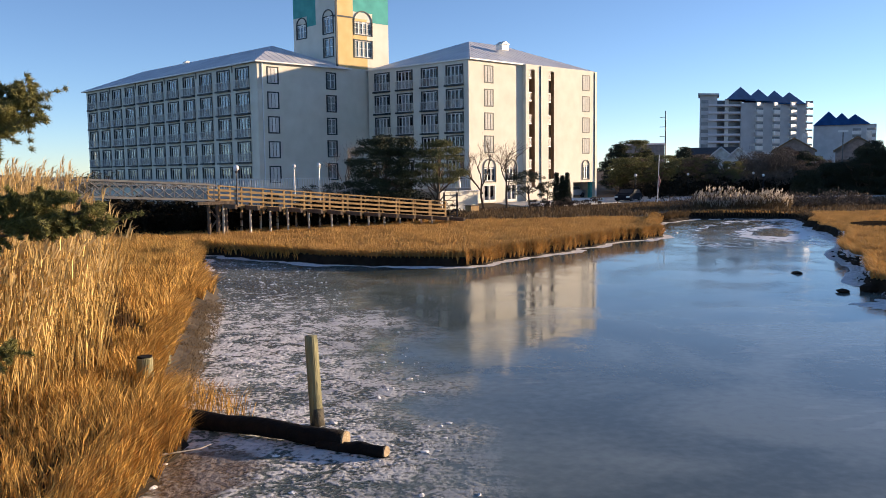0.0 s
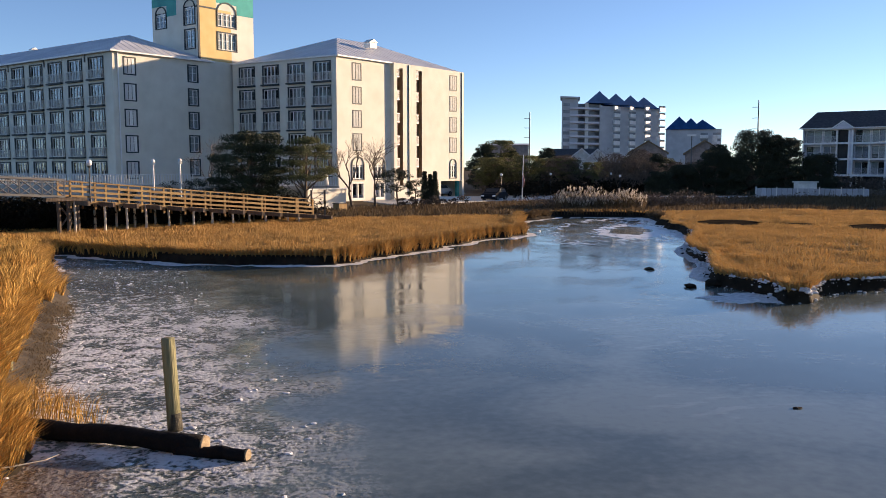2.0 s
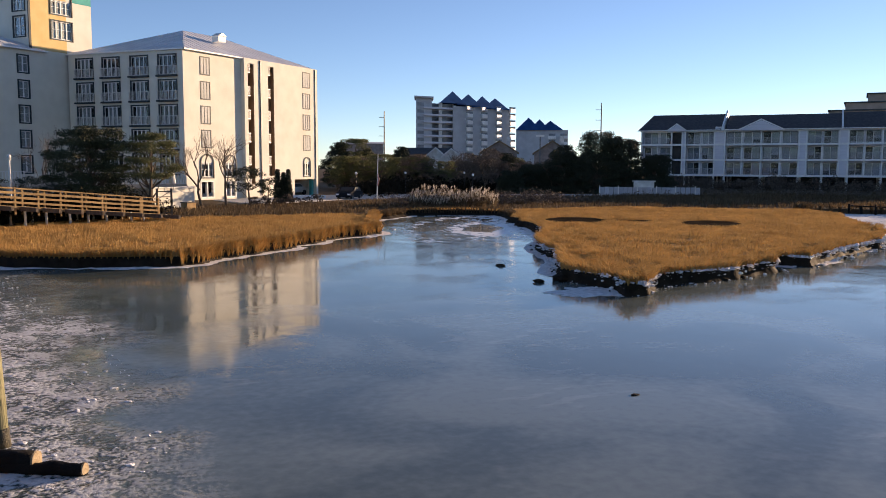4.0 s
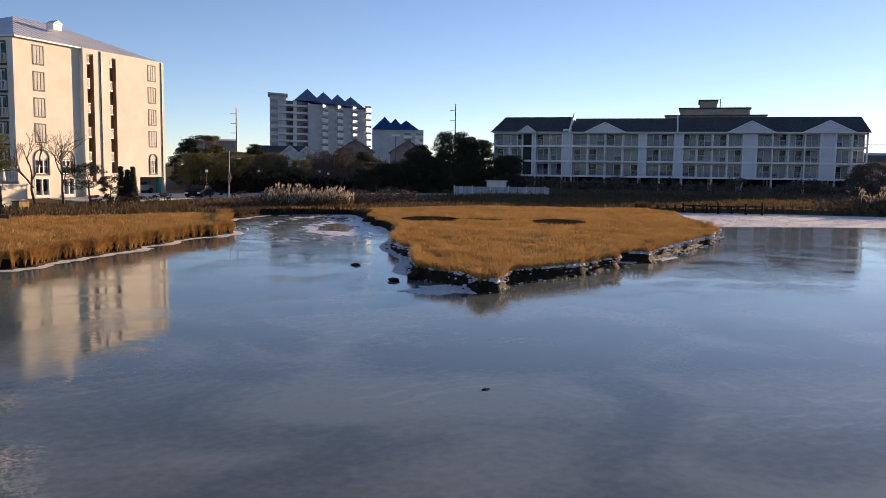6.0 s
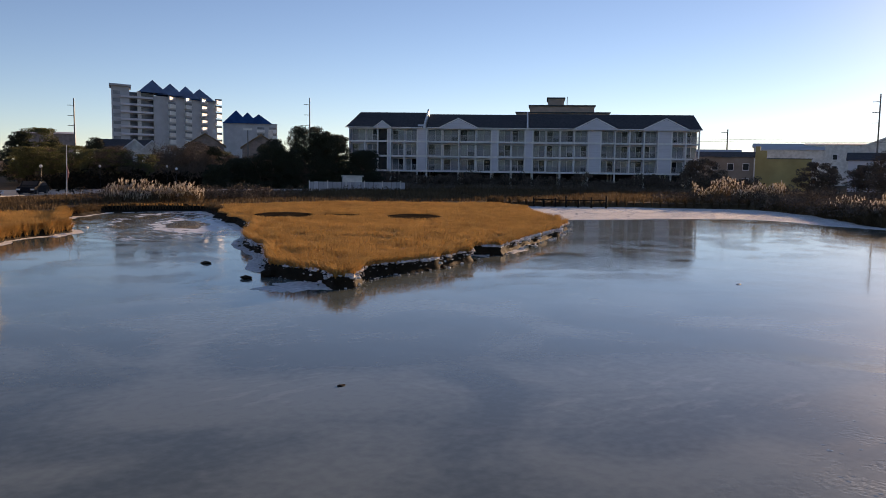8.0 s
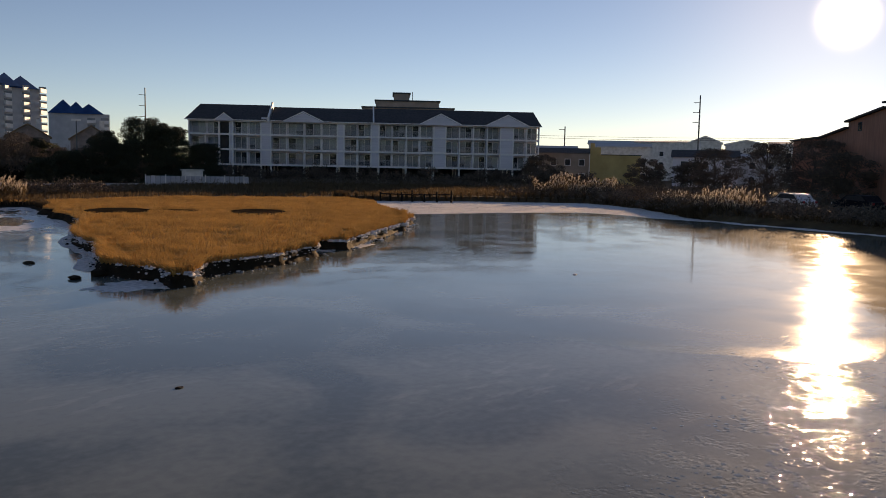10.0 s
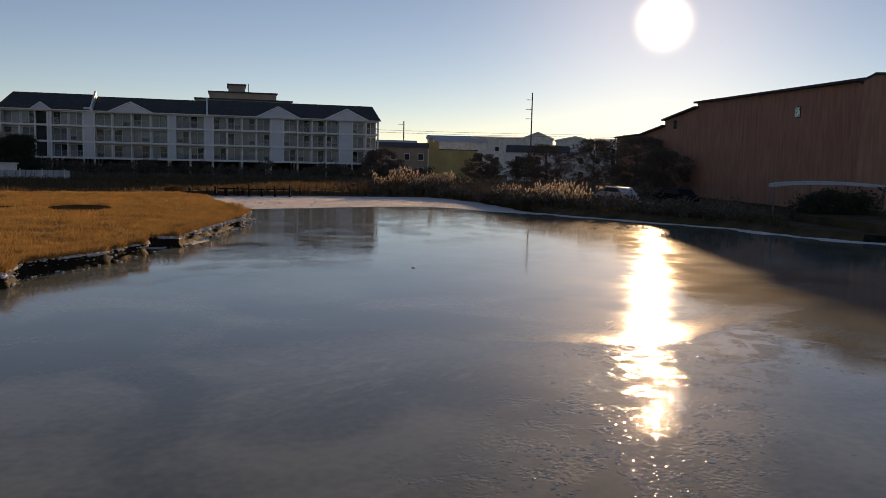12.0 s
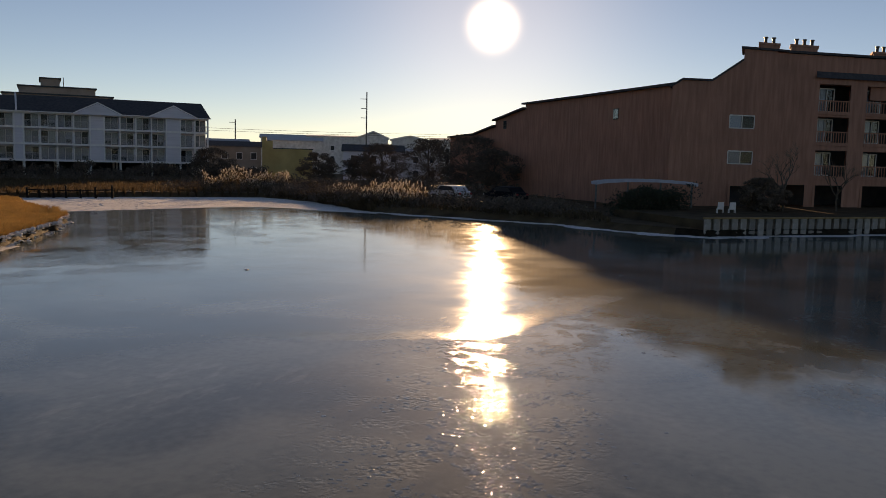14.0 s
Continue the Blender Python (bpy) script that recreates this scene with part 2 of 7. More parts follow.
# ---- building blocks ----
class Geo:
    def __init__(self):
        self.v, self.f = [], []

    def add(self, vs, fs):
        k = len(self.v)
        self.v += [tuple(p) for p in vs]
        self.f += [tuple(k + i for i in q) for q in fs]
        return self

    def quad(self, a, b, c, d):
        return self.add((a, b, c, d), ((0, 1, 2, 3),))

    def box(self, x0, x1, y0, y1, z0, z1, m=None):
        vs = [Vector((x, y, z)) for z in (z0, z1) for x, y in ((x0, y0), (x1, y0), (x1, y1), (x0, y1))]
        if m is not None:
            vs = [m @ p for p in vs]
        return self.add(vs, ((3, 2, 1, 0), (4, 5, 6, 7), (0, 1, 5, 4), (1, 2, 6, 5), (2, 3, 7, 6), (3, 0, 4, 7)))

    def prism(self, poly, z0, z1):
        n = len(poly)
        vs = [(x, y, z) for z in (z0, z1) for x, y in poly]
        fs = [tuple(range(n - 1, -1, -1)), tuple(range(n, 2 * n))] + [(i, (i + 1) % n, n + (i + 1) % n, n + i) for i in range(n)]
        return self.add(vs, fs)

    def slab(self, m, poly, y0, y1):
        """A profile in local x and z, thickened along local y."""
        n = len(poly)
        vs = [m @ Vector((x, y, z)) for y in (y0, y1) for x, z in poly]
        fs = [tuple(range(n)), tuple(range(2 * n - 1, n - 1, -1))] + [(i, n + i, n + (i + 1) % n, (i + 1) % n) for i in range(n)]
        return self.add(vs, fs)

    def tube(self, pts, radii, n=7, wobble=0.0):
        pts = [Vector(p) for p in pts]
        rings = []
        for i, p in enumerate(pts):
            d = (pts[min(i + 1, len(pts) - 1)] - pts[max(i - 1, 0)]).normalized()
            s = d.orthogonal().normalized() if abs(d.z) < 0.9 else d.cross(Vector((0.3, 1, 0))).normalized()
            t = d.cross(s)
            rings.append([p + (s * math.cos(a) + t * math.sin(a)) * radii[i] * (1 + wobble * random.uniform(-1, 1)) for a in [2 * math.pi * k / n for k in range(n)]])
        vs = [q for r in rings for q in r]
        fs = [(i * n + k, i * n + (k + 1) % n, (i + 1) * n + (k + 1) % n, (i + 1) * n + k) for i in range(len(pts) - 1) for k in range(n)]
        fs += [tuple(range(n - 1, -1, -1)), tuple(range((len(pts) - 1) * n, len(pts) * n))]
        return self.add(vs, fs)

    def mesh(self, name, material, smooth=False):
        me = bpy.data.meshes.new(name)
        me.from_pydata(self.v, [], self.f)
        me.materials.append(material)
        if smooth:
            me.polygons.foreach_set("use_smooth", [True] * len(me.polygons))
        me.update()
        return me


def hang(ob, parent):
    """Parts lie in the world's measure under a thing, in the part's own measure under a part."""
    if parent is not None:
        ob.parent = parent
        if parent.data is None:
            ob.matrix_parent_inverse = Matrix.Translation(-parent.location)
    return ob


def part(name, geo, material, parent=None, label="", smooth=False, m=None):
    me = geo if isinstance(geo, bpy.types.Mesh) else geo.mesh(name, material, smooth)
    ob = hang(new(name, me), parent)
    if m is not None:
        ob.matrix_basis = m
    return tagged(ob, label) if label else ob


def thing(name, x, y, z, label, category, group="", kind=""):
    ob = new(name)
    ob.location = (x, y, z)
    return tagged(ob, label, category, group, kind)


def structure(name, geo, material, label, category, smooth=False):
    return tagged(part(name, geo, material, None, "", smooth), label, category, "", "structure")


def raw(name, verts, faces, material, smooth=False):
    """One mesh from arrays of corners and of triangles or quads."""
    me = bpy.data.meshes.new(name)
    verts, faces = np.asarray(verts, np.float32), np.asarray(faces, np.int32)
    me.vertices.add(len(verts))
    me.vertices.foreach_set("co", verts.ravel())
    k = faces.shape[1]
    me.loops.add(faces.size)
    me.loops.foreach_set("vertex_index", faces.ravel())
    me.polygons.add(len(faces))
    me.polygons.foreach_set("loop_start", np.arange(0, faces.size, k, dtype=np.int32))
    me.polygons.foreach_set("use_smooth", np.full(len(faces), smooth))
    me.materials.append(material)
    me.update(calc_edges=True)
    me.validate()
    return me


def inside(poly, x, y):
    px, py = np.array([p[0] for p in poly]), np.array([p[1] for p in poly])
    hit = np.zeros(len(x), bool)
    j = len(poly) - 1
    for i in range(len(poly)):
        cross = (py[i] > y) != (py[j] > y)
        with np.errstate(divide="ignore", invalid="ignore"):
            at = (px[j] - px[i]) * (y - py[i]) / (py[j] - py[i]) + px[i]
        hit ^= cross & (x < at)
        j = i
    return hit


def scatter(poly, count, rng):
    xs, ys = [p[0] for p in poly], [p[1] for p in poly]
    x, y = rng.uniform(min(xs), max(xs), count * 4), rng.uniform(min(ys), max(ys), count * 4)
    ok = inside(poly, x, y)
    return x[ok][:count], y[ok][:count]


def blades(x, y, z, height, width, lean, rng, bend=0.0, wind=(0.0, 0.0)):
    """Grass blades: flat tapered strips that lean and bend; arrays of corners and triangles."""
    n = len(x)
    a, b = rng.uniform(0, 2 * math.pi, n), rng.uniform(0, 2 * math.pi, n)
    dx, dy = np.cos(a) * width / 2, np.sin(a) * width / 2
    ox = np.cos(b) * lean * height * rng.uniform(0.2, 1, n) + wind[0] * height
    oy = np.sin(b) * lean * height * rng.uniform(0.2, 1, n) + wind[1] * height
    base = np.stack([x, y, z], 1)
    side = np.stack([dx, dy, 0 * dx], 1)
    mid = base + np.stack([ox * (0.5 - bend), oy * (0.5 - bend), height * 0.6], 1)
    tip = base + np.stack([ox, oy, height * (1 - bend * 0.6)], 1)
    v = np.stack([base - side, base + side, mid - side * 0.75, mid + side * 0.75, tip], 1).reshape(-1, 3)
    k = (np.arange(n) * 5)[:, None]
    f = np.concatenate([k + [[0, 1, 3]], k + [[0, 3, 2]], k + [[2, 3, 4]]])
    return v, f


def join(*sets):
    vs, fs, k = [], [], 0
    for v, f in sets:
        vs.append(v)
        fs.append(f + k)
        k += len(v)
    return np.concatenate(vs), np.concatenate(fs)


def leaves(centres, radius, per, size, rng, flat=0.6, thin=0.5):
    """Small leaf or needle tufts round the given centres: triangles turned every way."""
    c = np.repeat(np.asarray(centres), per, 0)
    n = len(c)
    d = rng.normal(size=(n, 3))
    d /= np.linalg.norm(d, axis=1)[:, None]
    p = c + d * (radius * rng.uniform(0.2, 1, n) ** 0.5)[:, None] * [1, 1, flat]
    a, b = rng.normal(size=(n, 3)), rng.normal(size=(n, 3))
    a /= np.linalg.norm(a, axis=1)[:, None]
    b -= a * (a * b).sum(1)[:, None]
    b /= np.linalg.norm(b, axis=1)[:, None]
    s = size * rng.uniform(0.5, 1.3, n)[:, None]
    v = np.stack([p - a * s, p + a * s * 0.3 + b * s * thin, p + a * s * 0.6 - b * s * thin], 1).reshape(-1, 3)
    return v, np.arange(n * 3).reshape(-1, 3)


# ---- the pond, its shore and the land ----
LAND = 0.45
SHORE = [(-4.0, 2, 0.4), (-3.9, 8, 0.3), (-4.2, 11.5, 0.3), (-4.1, 13.4, 0.2), (-5.2, 16.4, 0.5), (-5.7, 19.4, 1.0), (-7.4, 27, 0.8), (-9.6, 34, 0.5),
         (-13.0, 43.4, 0.4), (-18, 47, 0.4), (-30, 49.5, 0.4), (-30, 53.5, 0.4), (-20, 49.8, 0.3), (-13.5, 45.0, 0.2), (-5.4, 39.1, 0.2), (0.9, 37.9, 0.2),
         (5.1, 42.5, 0.2), (9.7, 48.5, 0.2), (13.5, 52.9, 0.2), (17.2, 66.5, 0.5), (21.6, 71.3, 0.9), (29.1, 69.7, 0.9), (28.2, 66.0, 0.5), (25.2, 56.0, 0.2),
         (23.6, 48.5, 0.12), (18.8, 39.7, 0.12), (17.7, 35.0, 0.12), (14.7, 29.0, 0.12), (15.5, 26.3, 0.12), (15.0, 24.6, 0.12), (15.9, 24.5, 0.12), (17.4, 26.4, 0.12),
         (20.9, 27.1, 0.12), (24.4, 28.3, 0.12), (26.1, 30.6, 0.12), (27.4, 29.5, 0.12), (28.7, 30.6, 0.12), (35.2, 34.1, 0.12), (42.0, 39.0, 0.15), (55.5, 56.0, 0.3), (60, 66, 0.6), (72, 58, 0.8), (81, 48, 0.8), (76.5, 39.8, 0.8), (64.7, 28.0, 0.8), (63.6, 23.2, 0.9),
         (61.3, 15.3, 0.9), (60.4, 10.8, 0.9), (56.6, 6.3, 0.7), (55.4, 0.9, 0.15), (59.7, -4.4, 0.1), (64.8, -10.5, 0.1), (85, -34, 0.1), (85, -75, 0.4),
         (-40, -75, 1.0), (-40, -30, 1.0), (-6, -20, 1.0)]


def dense(pts, step, wander, seed):
    """The closed shoreline with a point every step metres, wandering to both sides."""
    out = []
    n = len(pts)
    for i in range(n):
        a, b = Vector(pts[i]), Vector(pts[(i + 1) % n])
        far = min(Vector(a[:2]).length, Vector(b[:2]).length)
        s = step * (1 if far < 80 and a.y > 0 else 4)
        k = max(1, int((b - a).xy.length / s))
        side = Vector((-(b - a).y, (b - a).x, 0)).normalized()
        for j in range(k):
            p = a.lerp(b, j / k)
            w = noise.noise(Vector((p.x * 0.35, p.y * 0.35, seed))) * 0.8 + noise.noise(Vector((p.x * 1.3, p.y * 1.3, seed + 5))) * 0.45
            w += noise.noise(Vector((p.x * 4, p.y * 4, seed + 9))) * 0.2
            q = p + side * w * wander * (0.4 if p.z < 0.125 else 1.0)
            out.append((q.x, q.y, p.z))
    return out


EDGE = dense(SHORE, 0.22, 0.75, 3)
WATER = [(x, y) for x, y, _ in EDGE]


def sideways(pts):
    """For every point of the shoreline the direction towards the land."""
    out, n = [], len(pts)
    for i in range(n):
        t = Vector(pts[(i + 3) % n][:2]) - Vector(pts[i - 3][:2])
        out.append(Vector((-t.y, t.x)).normalized())
    return out


AREA = sum(a[0] * b[1] - b[0] * a[1] for a, b in zip(WATER, WATER[1:] + WATER[:1]))
NORM = [d * (-1 if AREA > 0 else 1) for d in sideways(EDGE)]
TOP = [(p[0] + d.x * p[2], p[1] + d.y * p[2]) for p, d in zip(EDGE, NORM)]


def rise(x, y):
    """The land's height: flat marsh, a mound under the near reeds, a low swell in front of the hotel."""
    z = LAND + 0.05 * np.sin(x * 0.31 + 1) * np.cos(y * 0.27)
    z = z + 1.5 * np.exp(-(((x + 12.5) / 4.0) ** 2 + ((y - 17) / 9.0) ** 2))
    return z + 0.15 / (1 + np.exp(-np.clip(y - 82, -60, 60) / 2.5))


from mathutils.geometry import delaunay_2d_cdt

cells = [Vector(p) for p in TOP]
count = len(cells)
gx, gy = np.meshgrid(np.arange(-60, 150, 2.5), np.arange(-20, 150, 2.5))
gx, gy = gx.ravel() + 0.3 * np.sin(gy.ravel()), gy.ravel()
free = ~inside(TOP, gx, gy)
cells += [Vector((a, b)) for a, b in zip(gx[free], gy[free])]
cells += [Vector((r * math.cos(a), r * math.sin(a))) for r in (260, 600, 1500, 4500) for a in [2 * math.pi * k / 24 for k in range(24)]]
tri = delaunay_2d_cdt(cells, [(i, (i + 1) % count) for i in range(count)], [], 0, 1e-4)
pv = np.array([tuple(p) for p in tri[0]])
pf = np.array([f for f in tri[2] if len(f) == 3])
mid = pv[pf].mean(1)
pf = pf[~inside(TOP, mid[:, 0], mid[:, 1])]
far = np.hypot(pv[:, 0], pv[:, 1]) > 250
ground_me = raw("ground", np.column_stack([pv, np.where(far, LAND + 0.1, rise(pv[:, 0], pv[:, 1]))]), pf, MARSH_DULL, True)
# the spits carry golden grass
SPIT_L = [(-30, 53.6), (-20, 49.9), (-13.5, 45.0), (-5.4, 39.0), (0.9, 37.8), (5.2, 42.4), (9.8, 48.4), (13.7, 52.8), (17.3, 66.4), (14, 67.5), (6, 66), (-2, 64.5), (-10, 60), (-17, 56), (-30, 58)]
SPIT_R = [(28.0, 66.0), (25.0, 56.0), (23.3, 48.5), (18.5, 39.7), (17.4, 35.0), (14.4, 29.0), (14.7, 24.4), (16.0, 24.2), (17.6, 26.1), (21.0, 26.8), (24.4, 28.0), (27.4, 29.2), (28.9, 30.3), (35.4, 33.8), (42.2, 38.8), (55.6, 56), (58, 63), (50, 69), (40, 72), (30, 72), (24, 74), (20, 73.5), (21.6, 71.3), (29.1, 69.7)]
ground_me.materials.append(MARSH)
ground_me.materials.append(MUD)
mid = pv[pf].mean(1)
gold = inside(SPIT_L, mid[:, 0], mid[:, 1]) | inside(SPIT_R, mid[:, 0], mid[:, 1])
# mud under the near grass, its dark colour deepening the gaps between blades
ground_me.polygons.foreach_set("material_index", np.where((mid[:, 0] < -3) & (mid[:, 0] > -12) & (mid[:, 1] > 2) & (mid[:, 1] < 30), 2, gold).astype(np.int32))
tagged(new("ground", ground_me), "flat winter marsh ground of dull dry grass", "ground", "", "structure")

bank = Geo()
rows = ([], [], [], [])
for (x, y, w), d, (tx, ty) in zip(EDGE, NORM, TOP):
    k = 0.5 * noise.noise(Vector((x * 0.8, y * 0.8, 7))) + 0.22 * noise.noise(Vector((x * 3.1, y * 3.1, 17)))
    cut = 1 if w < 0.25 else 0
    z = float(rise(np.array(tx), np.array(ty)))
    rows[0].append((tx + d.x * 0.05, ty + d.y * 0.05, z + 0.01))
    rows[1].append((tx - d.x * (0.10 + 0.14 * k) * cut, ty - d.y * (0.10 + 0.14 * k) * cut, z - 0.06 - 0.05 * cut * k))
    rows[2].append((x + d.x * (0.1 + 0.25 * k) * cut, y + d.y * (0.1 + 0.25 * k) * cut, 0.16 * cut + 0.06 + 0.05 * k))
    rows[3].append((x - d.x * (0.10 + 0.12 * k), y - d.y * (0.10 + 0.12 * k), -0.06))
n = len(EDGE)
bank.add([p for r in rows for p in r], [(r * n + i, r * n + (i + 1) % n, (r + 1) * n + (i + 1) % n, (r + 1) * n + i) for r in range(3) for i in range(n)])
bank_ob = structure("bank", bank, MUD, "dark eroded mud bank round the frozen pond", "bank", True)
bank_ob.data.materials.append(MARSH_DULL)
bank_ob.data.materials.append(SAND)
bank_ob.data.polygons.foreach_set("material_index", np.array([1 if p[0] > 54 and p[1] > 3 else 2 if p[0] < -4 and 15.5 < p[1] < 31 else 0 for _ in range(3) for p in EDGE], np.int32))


def ice_material():
    m = bpy.data.materials.new("pond ice")
    m.use_nodes = True
    n, l = m.node_tree.nodes, m.node_tree.links
    b = n["Principled BSDF"]
    tc, sep = n.new("ShaderNodeTexCoord"), n.new("ShaderNodeSeparateXYZ")
    l.new(tc.outputs["Object"], sep.inputs[0])

    def calc(op, a, c=None, d=None):
        k = n.new("ShaderNodeMath")
        k.operation = op
        for i, q in enumerate((a, c, d)):
            if q is None:
                continue
            if isinstance(q, (int, float)):
                k.inputs[i].default_value = q
            else:
                l.new(q, k.inputs[i])
        return k.outputs[0]

    def noisy(scale, detail=5, stretch=(1, 1, 1), warp=0.0):
        mp, t = n.new("ShaderNodeMapping"), n.new("ShaderNodeTexNoise")
        mp.inputs["Scale"].default_value = stretch
        t.inputs["Scale"].default_value, t.inputs["Detail"].default_value, t.inputs["Distortion"].default_value = scale, detail, warp
        l.new(tc.outputs["Object"], mp.inputs[0])
        l.new(mp.outputs[0], t.inputs[0])
        return t.outputs[0]

    def step(q, lo, hi, a=0.0, c=1.0):
        r = n.new("ShaderNodeMapRange")
        r.interpolation_type = "SMOOTHSTEP"
        for i, k in enumerate((lo, hi, a, c)):
            r.inputs[1 + i].default_value = k
        l.new(q, r.inputs[0])
        return r.outputs[0]

    x, y = sep.outputs[0], sep.outputs[1]
    # rough frosted ice along the near bank
    slow = noisy(0.28, 4)
    border = calc("SUBTRACT", calc("SUBTRACT", 0.2, calc("MULTIPLY", calc("MULTIPLY", y, y), 0.0040)), x)
    border = calc("ADD", border, calc("MULTIPLY", calc("SUBTRACT", slow, 0.5), 7.0))
    left = step(border, -1.8, 2.6)
    fleck = calc("ADD", calc("MULTIPLY", noisy(2.2, 8, (1, 1, 1), 0.6), 0.5), calc("MULTIPLY", noisy(10.0, 6), 0.5))
    patch = calc("ADD", calc("MULTIPLY", calc("SUBTRACT", slow, 0.5), 0.20), calc("MULTIPLY", calc("SUBTRACT", noisy(0.75, 5, (1, 1, 1), 0.5), 0.5), 0.20))
    far_dark = step(calc("ADD", y, calc("MULTIPLY", patch, 30.0)), 23.0, 33.0, 0.0, 0.12)
    rough_frost = calc("MULTIPLY", left, step(calc("SUBTRACT", calc("ADD", fleck, patch), far_dark), 0.43, 0.57))
    # swirls of frost in the far cove
    dx, dy = calc("SUBTRACT", x, 22.2), calc("SUBTRACT", y, 55.6)
    du = calc("MULTIPLY", calc("ADD", calc("MULTIPLY", dx, 0.371), calc("MULTIPLY", dy, 0.929)), 0.375)
    dv = calc("SUBTRACT", calc("MULTIPLY", dx, 0.929), calc("MULTIPLY", dy, 0.371))
    ring = calc("SQRT", calc("ADD", calc("MULTIPLY", du, du), calc("MULTIPLY", dv, dv)))
    warped = calc("ADD", ring, calc("MULTIPLY", calc("SUBTRACT", noisy(0.55, 5), 0.5), 1.6))
    cove = calc("MULTIPLY", step(ring, 5.0, 8.5, 1.0, 0.0), step(y, 43, 50))
    rim = calc("MULTIPLY", step(warped, 1.25, 1.6), step(warped, 1.9, 3.0, 1.0, 0.0))
    arc = calc("MULTIPLY", step(warped, 4.5, 5.0), step(warped, 5.2, 6.2, 1.0, 0.0))
    broken = noisy(1.4, 7, (1.3, 0.5, 1), 0.8)
    bed = calc("ADD", calc("ADD", calc("MULTIPLY", dv, 0.03), calc("MULTIPLY", rim, 0.20)), calc("MULTIPLY", arc, 0.16))
    swirl = calc("MULTIPLY", calc("MULTIPLY", cove, step(warped, 1.1, 1.5)), step(calc("ADD", bed, broken), 0.44, 0.72))
    # thin streaks everywhere
    streak = calc("MULTIPLY", step(noisy(0.55, 7, (1, 1, 1), 1.2), 0.60, 0.75), 0.055)
    edge = calc("MULTIPLY", step(noisy(0.16, 3), 0.50, 0.62), step(noisy(2.2, 6, (0.6, 1.4, 1)), 0.52, 0.66))
    mx_, my_ = calc("DIVIDE", calc("ADD", x, 3.65), 0.95), calc("DIVIDE", calc("SUBTRACT", y, 12.15), 1.1)
    mud = calc("ADD", calc("ADD", calc("MULTIPLY", mx_, mx_), calc("MULTIPLY", my_, my_)), calc("MULTIPLY", calc("SUBTRACT", noisy(1.6, 6), 0.5), 2.4))
    mud = step(mud, 0.5, 1.5, 1.0, 0.0)
    rough_frost = calc("MULTIPLY", rough_frost, calc("SUBTRACT", 1.0, calc("MULTIPLY", mud, 0.85)))
    frost = calc("MINIMUM", calc("ADD", calc("ADD", rough_frost, swirl), calc("ADD", streak, calc("MULTIPLY", edge, 0.08))), 1.0)
    tone, col = n.new("ShaderNodeMix"), n.new("ShaderNodeMix")
    tone.data_type = col.data_type = "RGBA"
    tone.inputs[6].default_value, tone.inputs[7].default_value = (0.075, 0.092, 0.078, 1), (0.165, 0.195, 0.172, 1)
    fine = calc("MULTIPLY", calc("SUBTRACT", noisy(5.0, 8), 0.5), 1.1)
    l.new(calc("ADD", step(noisy(0.22, 5, (1, 1, 1), 0.8), 0.36, 0.66), fine), tone.inputs[0])
    brown = n.new("ShaderNodeMix")
    brown.data_type = "RGBA"
    l.new(mud, brown.inputs[0])
    l.new(tone.outputs[2], brown.inputs[6])
    brown.inputs[7].default_value = (0.17, 0.125, 0.085, 1)
    l.new(frost, col.inputs[0])
    l.new(brown.outputs[2], col.inputs[6])
    col.inputs[7].default_value = (0.80, 0.795, 0.785, 1)
    l.new(col.outputs[2], b.inputs["Base Color"])
    gloss = calc("ADD", step(noisy(0.5, 5, (1, 1, 1), 0.5), 0.35, 0.7, 0.045, 0.10), calc("MULTIPLY", frost, 0.40))
    gloss = calc("ADD", gloss, calc("MULTIPLY", left, 0.10))
    # a pressure line: smooth ice beyond it, a rough lip on it, a crust of small facets this side of it
    reach = calc("SQRT", calc("ADD", calc("MULTIPLY", x, x), calc("MULTIPLY", y, y)))
    slip = calc("MULTIPLY", calc("SUBTRACT", noisy(0.7, 5), 0.5), 1.3)
    lip = calc("MINIMUM", calc("SUBTRACT", calc("ADD", calc("MULTIPLY", x, 0.88), calc("MULTIPLY", y, 0.47)), 20.04), calc("SUBTRACT", calc("ADD", calc("MULTIPLY", x, 0.26), calc("MULTIPLY", y, 0.966)), 10.22))
    lip = calc("ADD", lip, slip)
    ridge = calc("MULTIPLY", calc("MULTIPLY", step(lip, -0.1, 0.15), step(lip, 0.5, 1.8, 1.0, 0.0)), calc("MULTIPLY", step(x, 17.0, 18.5), step(x, 26.0, 29.0, 1.0, 0.0)))
    south = calc("SUBTRACT", y, calc("MULTIPLY", x, 0.13))
    crust = calc("MULTIPLY", step(lip, -0.6, 0.0, 1.0, 0.0), calc("MULTIPLY", step(x, 5.5, 9.0), calc("MULTIPLY", step(calc("ADD", south, slip), -0.6, 0.8), step(calc("ADD", south, calc("MULTIPLY", slow, 3.0)), 4.0, 8.0, 1.0, 0.0))))
    still = calc("SUBTRACT", 1.0, calc("MULTIPLY", crust, 0.85))
    gloss = calc("MAXIMUM", calc("SUBTRACT", calc("MULTIPLY", gloss, still), 0.004), 0.008)
    gloss = calc("ADD", gloss, calc("MULTIPLY", ridge, 0.09))
    facet = calc("MULTIPLY", crust, step(noisy(1.5, 6, (1, 1, 1), 0.6), 0.44, 0.56))
    # dull weathered ice towards the timber condominium, ending along a sharp diagonal
    cut = calc("SUBTRACT", calc("MULTIPLY", x, 0.53), calc("MULTIPLY", y, 0.85))
